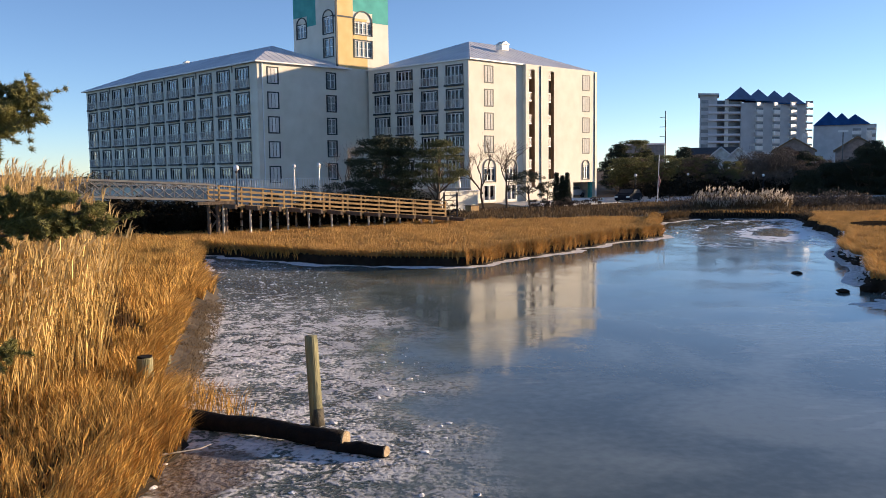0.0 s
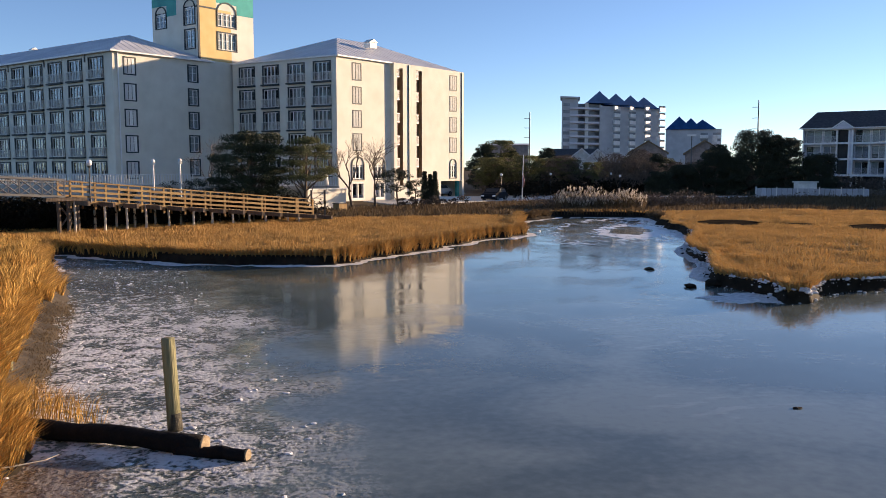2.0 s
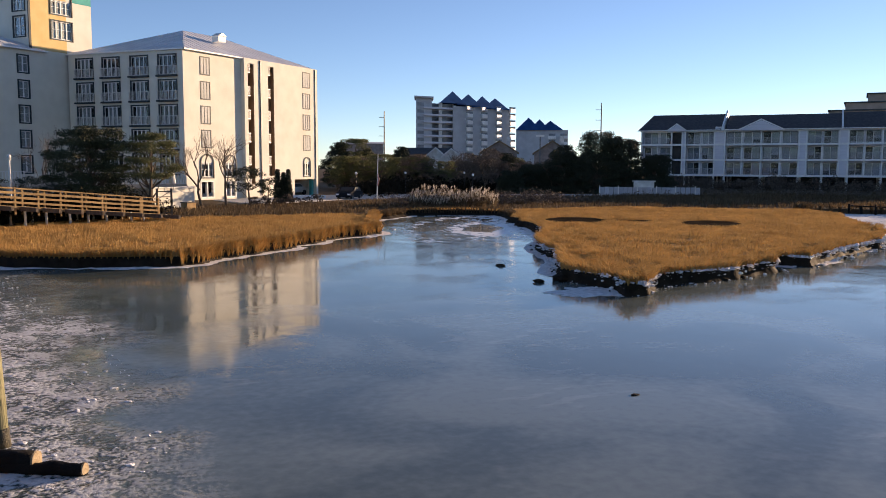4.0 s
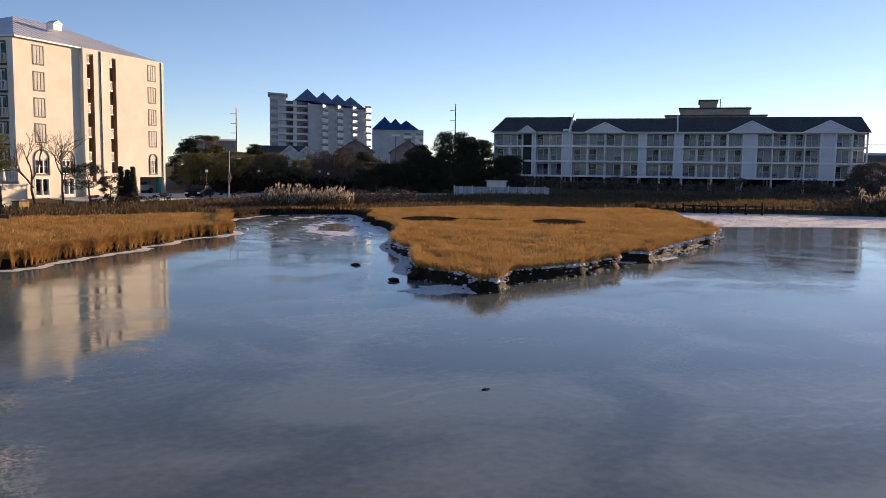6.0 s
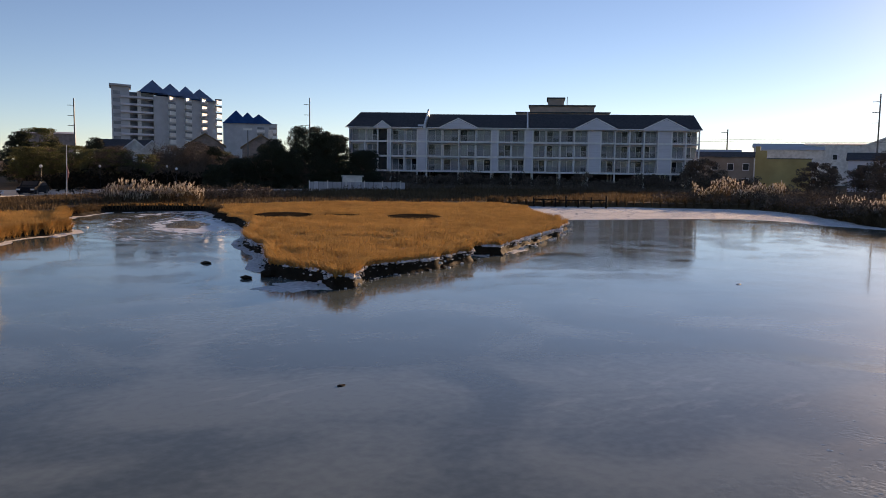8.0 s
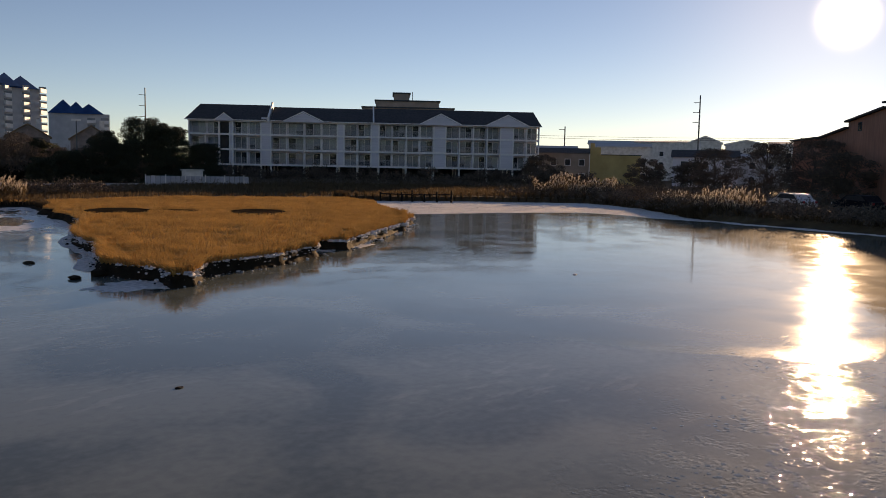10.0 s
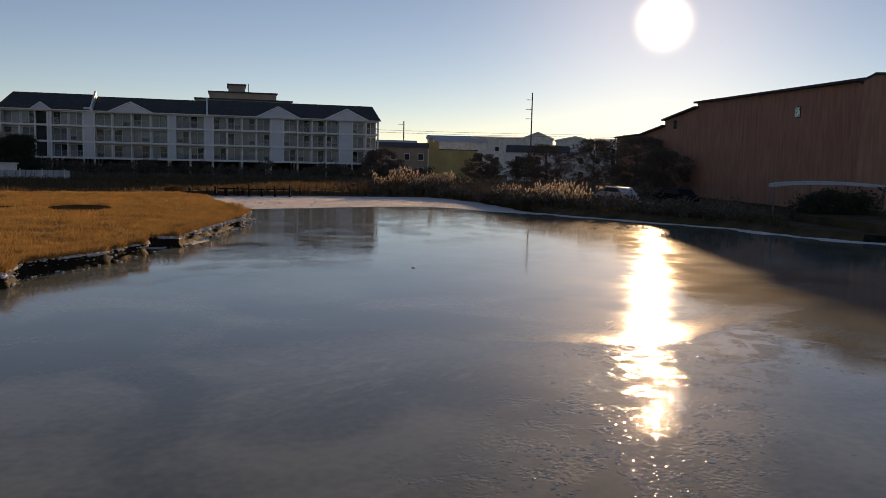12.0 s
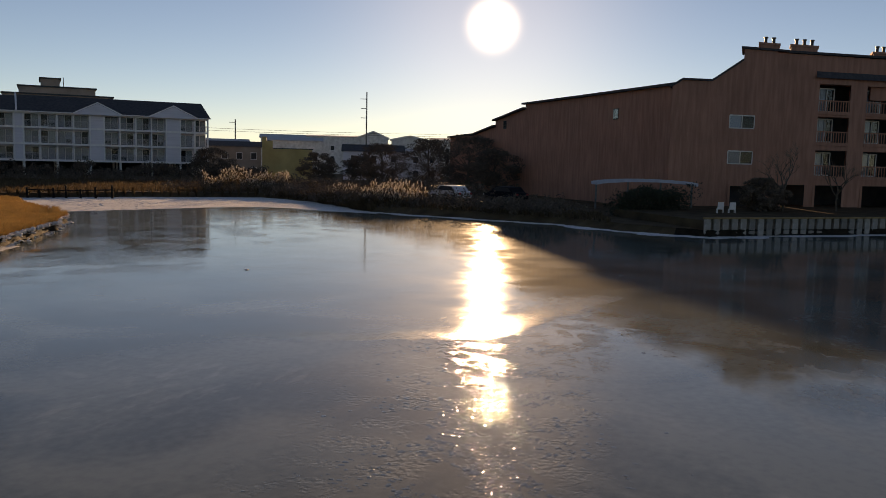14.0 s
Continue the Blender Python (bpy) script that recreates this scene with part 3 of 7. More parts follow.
    back = calc("SUBTRACT", calc("MULTIPLY", x, 0.78), calc("MULTIPLY", y, 0.62))
    dull = calc("MULTIPLY", step(calc("ADD", cut, calc("MULTIPLY", slip, 0.7)), 9.5, 9.9), step(calc("ADD", back, calc("MULTIPLY", slip, 2.5)), 20.5, 23.5, 1.0, 0.0))
    dull = calc("MULTIPLY", calc("MULTIPLY", dull, step(noisy(0.5, 5), 0.34, 0.56, 0.35, 1.0)), step(south, -1.6, 0.2, 1.0, 0.0))
    clear = calc("MULTIPLY", step(calc("ADD", cut, slip), 9.3, 9.6, 1.0, 0.0), step(calc("ADD", south, slip), -0.4, 1.2, 1.0, 0.0))
    gloss = calc("MAXIMUM", calc("SUBTRACT", gloss, calc("MULTIPLY", clear, 0.04)), 0.008)
    gloss = calc("ADD", gloss, calc("MULTIPLY", dull, 0.03))
    l.new(gloss, b.inputs["Roughness"])
    b.inputs["IOR"].default_value = 1.40
    rip = calc("ADD", calc("ADD", calc("MULTIPLY", noisy(0.9, 5, (1, 1, 1), 0.4), 0.0032), calc("MULTIPLY", noisy(4.5, 4), calc("MULTIPLY", step(reach, 20.0, 34.0), 0.0013))), calc("MULTIPLY", calc("SUBTRACT", noisy(16, 5), 0.5), calc("ADD", calc("MULTIPLY", step(noisy(0.35, 4), 0.42, 0.60), calc("ADD", 0.0008, calc("MULTIPLY", step(y, 16, 26), 0.0028))), calc("MULTIPLY", ridge, 0.0055))))
    rip = calc("MULTIPLY", rip, still)
    rip = calc("ADD", rip, calc("MULTIPLY", calc("SUBTRACT", noisy(10, 4), 0.5), calc("ADD", calc("MULTIPLY", facet, 0.012), calc("MULTIPLY", dull, 0.0012))))
    rip = calc("ADD", rip, calc("MULTIPLY", calc("MULTIPLY", fleck, left), 0.10))
    rip = calc("ADD", rip, calc("MULTIPLY", frost, 0.012))
    bp = n.new("ShaderNodeBump")
    bp.inputs["Strength"].default_value, bp.inputs["Distance"].default_value = 1.0, 1.0
    l.new(rip, bp.inputs["Height"])
    l.new(bp.outputs[0], b.inputs["Normal"])
    # fine hoar over part of the surface scatters the low sun widely
    hoar, blend = n.new("ShaderNodeBsdfPrincipled"), n.new("ShaderNodeMixShader")
    l.new(col.outputs[2], hoar.inputs["Base Color"])
    l.new(bp.outputs[0], hoar.inputs["Normal"])
    hoar.inputs["Roughness"].default_value, hoar.inputs["IOR"].default_value = 0.62, 1.40
    l.new(calc("MULTIPLY", step(noisy(0.4, 6, (1, 1, 1), 0.6), 0.3, 0.7, 0.07, 0.11), calc("SUBTRACT", 1.0, calc("MULTIPLY", calc("MAXIMUM", clear, dull), 0.6))), blend.inputs[0])
    l.new(b.outputs[0], blend.inputs[1])
    l.new(hoar.outputs[0], blend.inputs[2])
    l.new(blend.outputs[0], n["Material Output"].inputs[0])
    return m


ICE = ice_material()
ice = Geo()
ice.quad((-45, -80, 0), (95, -80, 0), (95, 78, 0), (-45, 78, 0))
structure("ice", ice, ICE, "frozen pond of glossy grey ice with frost flecks and streaks", "ice")

# wind-blown snow on the ice of the far bay and a thin line of it along the far shore
snow = Geo()
bay = dense([(49.6, 46.8, 0), (55, 44.4, 0), (61, 42.0, 0), (65, 39.2, 0), (65.2, 35.5, 0), (63.5, 31.5, 0), (63.2, 27, 0), (70.5, 26.5, 0), (80, 38, 0), (84, 47, 0), (74, 60, 0), (61, 69, 0), (53.5, 57, 0)], 0.5, 0.5, 21)
snow.prism([(x, y) for x, y, _ in bay], 0.0, 0.012)
SNOW = mat("wind-blown snow", (0.56, 0.56, 0.55), (0.86, 0.85, 0.83), 5.0, 0.8, bump=0.6, bscale=7, coarse=0.12, cscale=0.7, spec=0.2)
structure("snow_cover", snow, SNOW, "wind-blown crusty snow lying on the bay ice", "snow")
strip = Geo()
for i, p in enumerate(EDGE):
    far_side = 54 < p[0] < 72 and -14 < p[1] < 30
    if far_side or (-14 < p[0] < 22 and 37 < p[1] < 73) or (14 < p[0] < 30 and 30 < p[1] < 71):
        q, d, e = EDGE[i + 1], NORM[i], NORM[i + 1]
        w, w2 = ((1.0 if far_side else 0.5) * (1.1 + 1.1 * noise.noise(Vector((k[0] * 0.4, k[1] * 0.4, 2)))) for k in (p, q))
        strip.quad((p[0] + d.x * 0.2, p[1] + d.y * 0.2, 0.03), (q[0] + e.x * 0.2, q[1] + e.y * 0.2, 0.03), (q[0] - e.x * w2, q[1] - e.y * w2, 0.006), (p[0] - d.x * w, p[1] - d.y * w, 0.006))
structure("shore_ice", strip, SNOW, "pale strip of crusted ice along the shore", "ice")


# ---- buildings ----
U = Vector((math.cos(radians(42.2)), math.sin(radians(42.2)), 0))
VR = Vector((math.cos(radians(140.3)), math.sin(radians(140.3)), 0))
VL = Vector((math.cos(radians(135.6)), math.sin(radians(135.6)), 0))
UP = Vector((0, 0, 1))
BASE, EAVE = 0.55, 16.97


def wall_frame(p, d, out):
    """Local axes of a wall: x along it, y outwards, z up."""
    o = (out - d * out.dot(d)).normalized()
    return Matrix(((d.x, o.x, 0, p[0]), (d.y, o.y, 0, p[1]), (d.z, o.z, 1, 0), (0, 0, 0, 1)))


def wall_panel(g, m, x0, x1, z0, z1, holes, reveal=0.30):
    """A wall with openings through it, in its own local axes."""
    xs = sorted({x0, x1, *[h[0] for h in holes], *[h[1] for h in holes]})
    zs = sorted({z0, z1, *[h[2] for h in holes], *[h[3] for h in holes]})
    for a, b in zip(xs, xs[1:]):
        for c, d in zip(zs, zs[1:]):
            if not any(h[0] < (a + b) / 2 < h[1] and h[2] < (c + d) / 2 < h[3] for h in holes):
                g.quad(*[m @ Vector(q) for q in ((a, 0, c), (b, 0, c), (b, 0, d), (a, 0, d))])
    for a, b, c, d in holes:
        for q in (((a, 0, c), (b, 0, c), (b, -reveal, c), (a, -reveal, c)), ((a, 0, d), (b, 0, d), (b, -reveal, d), (a, -reveal, d)),
                  ((a, 0, c), (a, 0, d), (a, -reveal, d), (a, -reveal, c)), ((b, 0, c), (b, 0, d), (b, -reveal, d), (b, -reveal, c))):
            g.quad(*[m @ Vector(k) for k in q])


KIT = {}


def window_kit(w, h, arch, balcony, shutter=False):
    """The shared meshes of one kind of hotel window, centred on its foot."""
    key = (w, h, arch, balcony, shutter)
    if key in KIT:
        return KIT[key]
    fr, sash, pane, rail, deck = Geo(), Geo(), Geo(), Geo(), Geo()
    cur = []
    t, k = 0.11 if shutter and w != 1.55 else 0.13, w / 2
    d = 0.035 if shutter else 0.09
    fr.box(-k, -k + t, -0.25, d, 0, h)
    fr.box(k - t, k, -0.25, d, 0, h)
    fr.box(-k + t, k - t, -0.25, 0.05, 0, t)
    if arch:
        r, n = k, 9
        ring = [(r * math.cos(math.pi * i / n), h + 0.9 * r * math.sin(math.pi * i / n)) for i in range(n + 1)]
        inner = [(x * (r - t) / r, h + (z - h) * (r - t) / r) for x, z in ring]
        for i in range(n):
            fr.slab(Matrix(), [ring[i], ring[i + 1], inner[i + 1], inner[i]], -0.25, 0.09)
        pane.slab(Matrix(), inner, -0.16, -0.14)
        for i in (2, 4, 5, 7):
            sash.slab(Matrix(), [(0.02, h), (inner[i][0], inner[i][1]), (inner[i][0] - 0.06, inner[i][1]), (-0.04, h)], -0.13, -0.06)
        sash.box(-k + t, k - t, -0.14, -0.05, h - 0.06, h + 0.06)
    else:
        fr.box(-k + t, k - t, -0.25, 0.05, h - t, h)
    parts = 4 if w > 2.2 else 3 if arch else 2
    a, b = -k + t, k - t
    for i in range(parts + 1):
        x = a + (b - a) * i / parts
        sash.box(x - 0.065, x + 0.065, -0.14, -0.05, t, h - t * (0 if arch else 1))
    sash.box(a, b, -0.14, -0.06, t, t + 0.09)
    sash.box(a, b, -0.14, -0.06, h - t - 0.09, h - t)
    if not balcony:
        sash.box(a, b, -0.13, -0.07, h * 0.52, h * 0.52 + 0.05)
    pane.box(a, b, -0.12, -0.10, t, h - t * (0 if arch else 1))
    for i in range(parts):
        x = a + (b - a) * i / parts
        if w in (2.9, 2.2, 2.15, 2.05, 1.45):
            cur.append(Geo().box(x + 0.07, x + (b - a) / parts - 0.07, -0.165, -0.145, t + 0.05, h - t * (0.2 if arch else 1)))
        elif (i * 7 + int(w * 10)) % 3 != 1:
            cur.append(Geo().box(x + 0.08, x + (b - a) / parts - 0.06, -0.22, -0.20, t + 0.1, h - t - 0.05))
    if shutter:
        cur, parts = [], 3
        for i in range(parts):
            x0, x1 = a + (b - a) * i / parts + 0.04, a + (b - a) * (i + 1) / parts - 0.04
            leaf = Geo().box(x0, x1, -0.03, 0.012, t + 0.04, h - 0.09)
            for q in range(int((h - 0.4) / 0.17)):
                leaf.box(x0 + 0.03, x1 - 0.03, 0.012, 0.02, t + 0.16 + 0.17 * q, t + 0.27 + 0.17 * q)
            cur.append(leaf)
    if balcony:
        deck.box(-k - 0.06, k + 0.06, 0.0, 0.38, -0.08, 0.10)
        rail.box(-k, k, 0.30, 0.36, 1.02, 1.09)
        rail.box(-k, k, 0.31, 0.35, 0.14, 0.19)
        n = int(w / 0.16)
        for i in range(n + 1):
            x = -k + 0.03 + (w - 0.06) * i / n
            rail.box(x - 0.025, x + 0.025, 0.32, 0.34, 0.19, 1.02)
        for s in (-1, 1):
            rail.box(s * k - 0.03, s * k + 0.03, 0.0, 0.34, 1.02, 1.09)
            for y in (0.1, 0.22):
                rail.box(s * k - 0.02, s * k + 0.02, y - 0.03, y + 0.03, 0.10, 1.02)
    KIT[key] = (fr.mesh("window", TRIM_DARK), sash.mesh("sash", WHITE), pane.mesh("pane", GLASS), [c.mesh("curtain", CURTAIN if w == 1.55 or not shutter else SHUTTER) for c in cur],
                rail.mesh("railing", WHITE_WORN) if balcony else None, deck.mesh("balcony", TRIM_DARK) if balcony else None)
    return KIT[key]


def put_window(parent, m, x, z, w, h, arch=False, balcony=False, curtain=True, shutter=False):
    fr, sash, pane, cur, rail, deck = window_kit(w, h, arch, balcony, shutter)
    ob = part("window", fr, None, parent, "", m=m @ Matrix.Translation((x, 0, z)))
    part("sash", sash, None, ob)
    part("pane", pane, None, ob).visible_shadow = False
    if curtain:
        for c in cur:
            part("shutter" if shutter else "curtain", c, None, ob)
    if rail:
        part("balcony", deck, None, ob)
        part("railing", rail, None, ob)
    return ob


H1, L1 = Vector((3.12, 95.03, 0)), Vector((-20.65, 94.96, 0))
hotel = thing("hotel", 0, 110, BASE, "pale stucco hotel with balconies, metal roofs and a painted tower", "hotel")
FRONT_OUT, SIDE_OUT = Vector((0.67, -0.74, 0)), Vector((-0.67, -0.74, 0))
rnd = random.Random(5)

# right wing, front: windows in two columns, stair slots, an open parking bay at the far end
mf = wall_frame(H1, U, FRONT_OUT)
LEN_F, LEN_S = 22.75, 15.2
ROWS_F = (16.41, 13.73, 11.04, 8.40)
wall = Geo()
holes = [(2.45, 3.98, t - 2.02, t) for t in ROWS_F] + [(2.18, 4.28, 3.0, 4.8), (5.95, 7.95, 3.0, 4.8), (2.28, 4.18, 0.75, 2.75), (6.15, 7.75, 0.75, 2.75)]
wall_panel(wall, mf, 0, 8.94, BASE - 0.4, EAVE, holes)
STEP = 0.55
mg = wall_frame(H1 + FRONT_OUT * STEP, U, FRONT_OUT)
wall.quad(*[mf @ Vector(q) for q in ((8.94, 0, BASE - 0.4), (8.94, STEP, BASE - 0.4), (8.94, STEP, EAVE), (8.94, 0, EAVE))])
holes = [(19.68, 21.18, t - 2.0, t) for t in ROWS_F] + [(19.68, 21.18, 3.05, 4.95), (9.52, 10.56, 2.2, 16.4), (13.08, 14.14, 3.2, 16.4), (17.9, LEN_F - 0.35, BASE - 0.4, 2.75)]
wall_panel(wall, mg, 8.94, LEN_F, BASE - 0.4, EAVE, holes, 0.5)
for a, b in ((H1 + U * LEN_F + FRONT_OUT * STEP, H1 + U * LEN_F + VR * 18), (H1 + U * LEN_F + VR * 18, H1 + VR * 18)):
    wall.quad((a.x, a.y, BASE - 0.4), (b.x, b.y, BASE - 0.4), (b.x, b.y, EAVE), (a.x, a.y, EAVE))
ms = wall_frame(H1, VR, SIDE_OUT)
SIDE_BAYS = [2.03, 5.80, 9.69, 13.43]
ROWS_S = (16.45, 13.75, 11.08, 8.45, 5.75)
holes = [(c - 1.27, c + 1.27, t - 2.35, t) for c in SIDE_BAYS for t in ROWS_S]
wall_panel(wall, ms, 0, LEN_S + 0.6, BASE - 0.4, EAVE, holes)
part("wall", wall, STUCCO, hotel, "pale cream stucco wall")
# near-black sheets behind the windows, painted as the dimness of the rooms
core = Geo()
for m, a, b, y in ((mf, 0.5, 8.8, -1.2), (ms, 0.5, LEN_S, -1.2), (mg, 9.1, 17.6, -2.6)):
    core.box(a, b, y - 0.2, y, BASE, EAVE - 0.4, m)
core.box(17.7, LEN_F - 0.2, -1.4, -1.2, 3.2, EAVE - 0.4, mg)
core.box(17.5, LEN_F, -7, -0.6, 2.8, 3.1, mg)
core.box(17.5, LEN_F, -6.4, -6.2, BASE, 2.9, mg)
part("interior", core, ROOM_SHADE, hotel)
part("column", Geo().box(LEN_F - 0.75, LEN_F - 0.35, -0.9, -0.5, 0.5, 2.8, mg), STUCCO_TEAL, hotel)
stairs, slabs = Geo(), Geo()
for k in range(6):
    z = 3.05 + 2.7 * k
    for x0, x1 in ((9.52, 10.56), (13.08, 14.14)):
        stairs, slabs = Geo(), Geo()
        slabs.box(x0, x1, -2.4, -0.75, z - 0.22 - 1.2, z - 1.2, mg)
        stairs.box(x0, x0 + 0.55, -0.16, -0.10, z - 0.22, z - 0.12, mg)
        stairs.box(x0, x0 + 0.55, -0.16, -0.10, z - 1.25, z - 1.12, mg)
        for i in range(4):
            x = x0 + 0.55 * (i + 0.5) / 4
            stairs.box(x - 0.025, x + 0.025, -0.15, -0.11, z - 1.2, z - 0.2, mg)
        part("stair_landing", slabs, STAIR_WALL, hotel)
        part("stair_railing", stairs, WHITE, hotel)
for x0, x1, y in ((9.37, 10.71, -2.5), (12.93, 14.29, -0.62)):
    part("stair_wall", Geo().box(x0, x1, y - 0.1, y, 1.2, 16.4, mg).box(x0 - 0.1, x0, y, -0.52, 1.2, 16.4, mg).box(x1, x1 + 0.1, y, -0.52, 1.2, 16.4, mg).box(x0 + 0.15, x0 + 0.17, -0.5, -0.02, 2.3 if x0 < 12 else 3.3, 16.3, mg).box(x1 - 0.17, x1 - 0.15, -0.5, -0.02, 2.3 if x0 < 12 else 3.3, 16.3, mg), STAIR_WALL, hotel)
for t in ROWS_F:
    put_window(hotel, mf, 3.215, t - 2.02, 1.53, 2.02, shutter=True)
    put_window(hotel, mg, 20.43, t - 2.0, 1.5, 2.0, shutter=True)
put_window(hotel, mf, 3.23, 3.0, 2.1, 1.8, arch=True)
put_window(hotel, mf, 6.95, 3.0, 2.0, 1.8, arch=True)
put_window(hotel, mg, 20.43, 3.05, 1.5, 1.9, arch=True)
for x, w in ((3.23, 1.9), (6.95, 1.6)):
    d = Geo()
    for s in (-1, 0, 1):
        d.box(x + s * w / 2 - 0.06, x + s * w / 2 + 0.06, -0.2, 0.04, 0.75, 2.75, mf)
    d.box(x - w / 2, x + w / 2, -0.2, 0.04, 2.62, 2.75, mf)
    d.box(x - w / 2, x + w / 2, -0.2, 0.02, 0.75, 0.95, mf)
    dr = part("door", d, WHITE, hotel, "white glazed double door")
    part("pane", Geo().box(x - w / 2, x + w / 2, -0.16, -0.13, 0.95, 2.62, mf), GLASS, dr).visible_shadow = False
for c in SIDE_BAYS:
    for t in ROWS_S:
        put_window(hotel, ms, c, t - 2.35, 2.54, 2.35, balcony=True, curtain=rnd.random() < 0.6)
pipe = Geo()
pipe.box(11.57, 11.69, 0.02, 0.14, 0.9, EAVE - 0.1, mg)
part("downpipe", pipe, STEEL, hotel)
pipe = Geo()
pipe.box(LEN_F - 0.55, LEN_F - 0.45, 0.02, 0.12, 2.8, EAVE - 0.1, mg)
part("downpipe", pipe, STEEL, hotel)

# left wing: eleven bays of balconies, a blank end wall with two window columns
me_ = wall_frame(L1, U, FRONT_OUT)
ml = wall_frame(L1, VL, SIDE_OUT)
LEN_L, LEN_E = 46.0, 11.1
LEFT_BAYS = [3.02 + 4.08 * i for i in range(11)]
ROWS_L = (16.52, 13.68, 10.92, 8.08, 5.22)
wall = Geo()
wall_panel(wall, ml, 0, LEN_L, BASE - 0.4, EAVE, [(c - 1.42, c + 1.42, t - 2.5, t) for c in LEFT_BAYS for t in ROWS_L])
ENDS = [(2.0, 1.55, t, 1.95) for t in (16.45, 13.63, 10.85, 8.02, 5.2)] + [(10.0, 1.45, t, 2.05) for t in (16.36, 13.65, 10.95, 8.25, 5.5)]
wall_panel(wall, me_, 0, LEN_E + 4.8, BASE - 0.4, EAVE, [(c - w / 2, c + w / 2, t - h, t) for c, w, t, h in ENDS])
q = [L1 + VL * LEN_L, L1 + VL * LEN_L + U * 13]
wall.quad((q[0].x, q[0].y, 0.1), (q[1].x, q[1].y, 0.1), (q[1].x, q[1].y, EAVE), (q[0].x, q[0].y, EAVE))
part("wall", wall, STUCCO, hotel)
# the left wing's rooms: near-black sheets in place of indoor shade
core = Geo()
core.box(0.5, LEN_L - 0.3, -1.2, -1.0, BASE, EAVE - 0.4, ml)
core.box(0.5, LEN_E + 4, -1.2, -1.0, BASE, EAVE - 0.4, me_)
part("interior", core, ROOM_SHADE, hotel)
for c in LEFT_BAYS:
    for t in ROWS_L:
        put_window(hotel, ml, c, t - 2.5, 2.84, 2.5, balcony=True, curtain=rnd.random() < 0.92)
for c, w, t, h in ENDS:
    put_window(hotel, me_, c, t - h, w, h, shutter=c < 5)
pipe = Geo()
pipe.box(0.55, 0.67, 0.02, 0.14, 0.9, EAVE - 0.15, me_)
part("downpipe", pipe, WHITE, hotel)
for x in (6.0, 14.3, 22.4, 30.6, 38.7):
    pipe = Geo()
    pipe.box(x - 0.96, x - 0.86, 0.02, 0.12, EAVE - 0.9, EAVE - 0.1, ml)
    part("downpipe", pipe, STEEL, hotel)


def hip_roof(p, d, e, ld, le, z0, z1, over=0.45, hip=0.0):
    """A hipped metal roof on a parallelogram, its ridge along d, with standing seams."""
    a = p - d * over - e * over
    c = [a, a + d * (ld + 2 * over), a + d * (ld + 2 * over) + e * (le + 2 * over), a + e * (le + 2 * over)]
    half = le / 2 + over
    r = [a + e * half + d * (half + hip), a + e * half + d * (ld + 2 * over - half)]
    lo, hi = [(k.x, k.y, z0) for k in c], [(k.x, k.y, z1) for k in r]
    g = Geo()
    g.quad(lo[0], lo[1], hi[1], hi[0])
    g.quad(lo[2], lo[3], hi[0], hi[1])
    g.add((lo[1], lo[2], hi[1]), ((0, 1, 2),))
    g.add((lo[3], lo[0], hi[0]), ((0, 1, 2),))
    roof = part("roof", g, METAL_ROOF, hotel, "pale standing-seam metal roof")
    f = Geo()
    for i in range(4):
        s, t = c[i], c[(i + 1) % 4]
        w = (t - s).normalized().cross(UP) * 0.05
        f.add([(s.x - w.x, s.y - w.y, z0 - 0.14), (t.x - w.x, t.y - w.y, z0 - 0.14), (t.x - w.x, t.y - w.y, z0 + 0.02), (s.x - w.x, s.y - w.y, z0 + 0.02),
               (s.x + w.x, s.y + w.y, z0 - 0.14), (t.x + w.x, t.y + w.y, z0 - 0.14), (t.x + w.x, t.y + w.y, z0 + 0.02), (s.x + w.x, s.y + w.y, z0 + 0.02)],
              ((0, 1, 2, 3), (7, 6, 5, 4), (0, 4, 5, 1), (3, 2, 6, 7)))
    part("fascia", f, WHITE, roof)
    under = Geo()
    under.quad(*[(k.x, k.y, z0 - 0.12) for k in c])
    part("soffit", under, WHITE_WORN, roof)
    seams = Geo()
    for (s0, s1, t0, t1) in ((lo[0], lo[1], hi[0], hi[1]), (lo[3], lo[0], hi[0], hi[0])):
        s0, s1, t0, t1 = Vector(s0), Vector(s1), Vector(t0), Vector(t1)
        n = int((s1 - s0).length / 0.9)
        dirn = (s1 - s0).normalized()
        slope = ((t0 + t1) / 2 - (s0 + s1) / 2)
        slope -= dirn * slope.dot(dirn)
        for i in range(1, n):
            x = (s1 - s0).length * i / n
            u0, u1 = (t0 - s0).dot(dirn), (s1 - t1).dot(dirn)
            h = min(1.0, x / max(u0, 0.01), ((s1 - s0).length - x) / max(u1, 0.01))
            b0_, b1_ = s0 + dirn * x, s0 + dirn * x + slope * h
            o = dirn * 0.03
            up = UP * 0.035
            seams.add((b0_ - o, b0_ + o, b1_ + o, b1_ - o, b0_ + up, b1_ + up), ((0, 4, 5, 3), (4, 1, 2, 5)))
    part("seam", seams, METAL_ROOF, roof)
    return roof


hip_roof(H1 + FRONT_OUT * 0.2, U, VR, LEN_F, 16.0, EAVE, 20.45, 0.12, 0.75)
hip_roof(L1, VL, U, LEN_L + 0.3, LEN_E + 1.2, EAVE, 19.85)


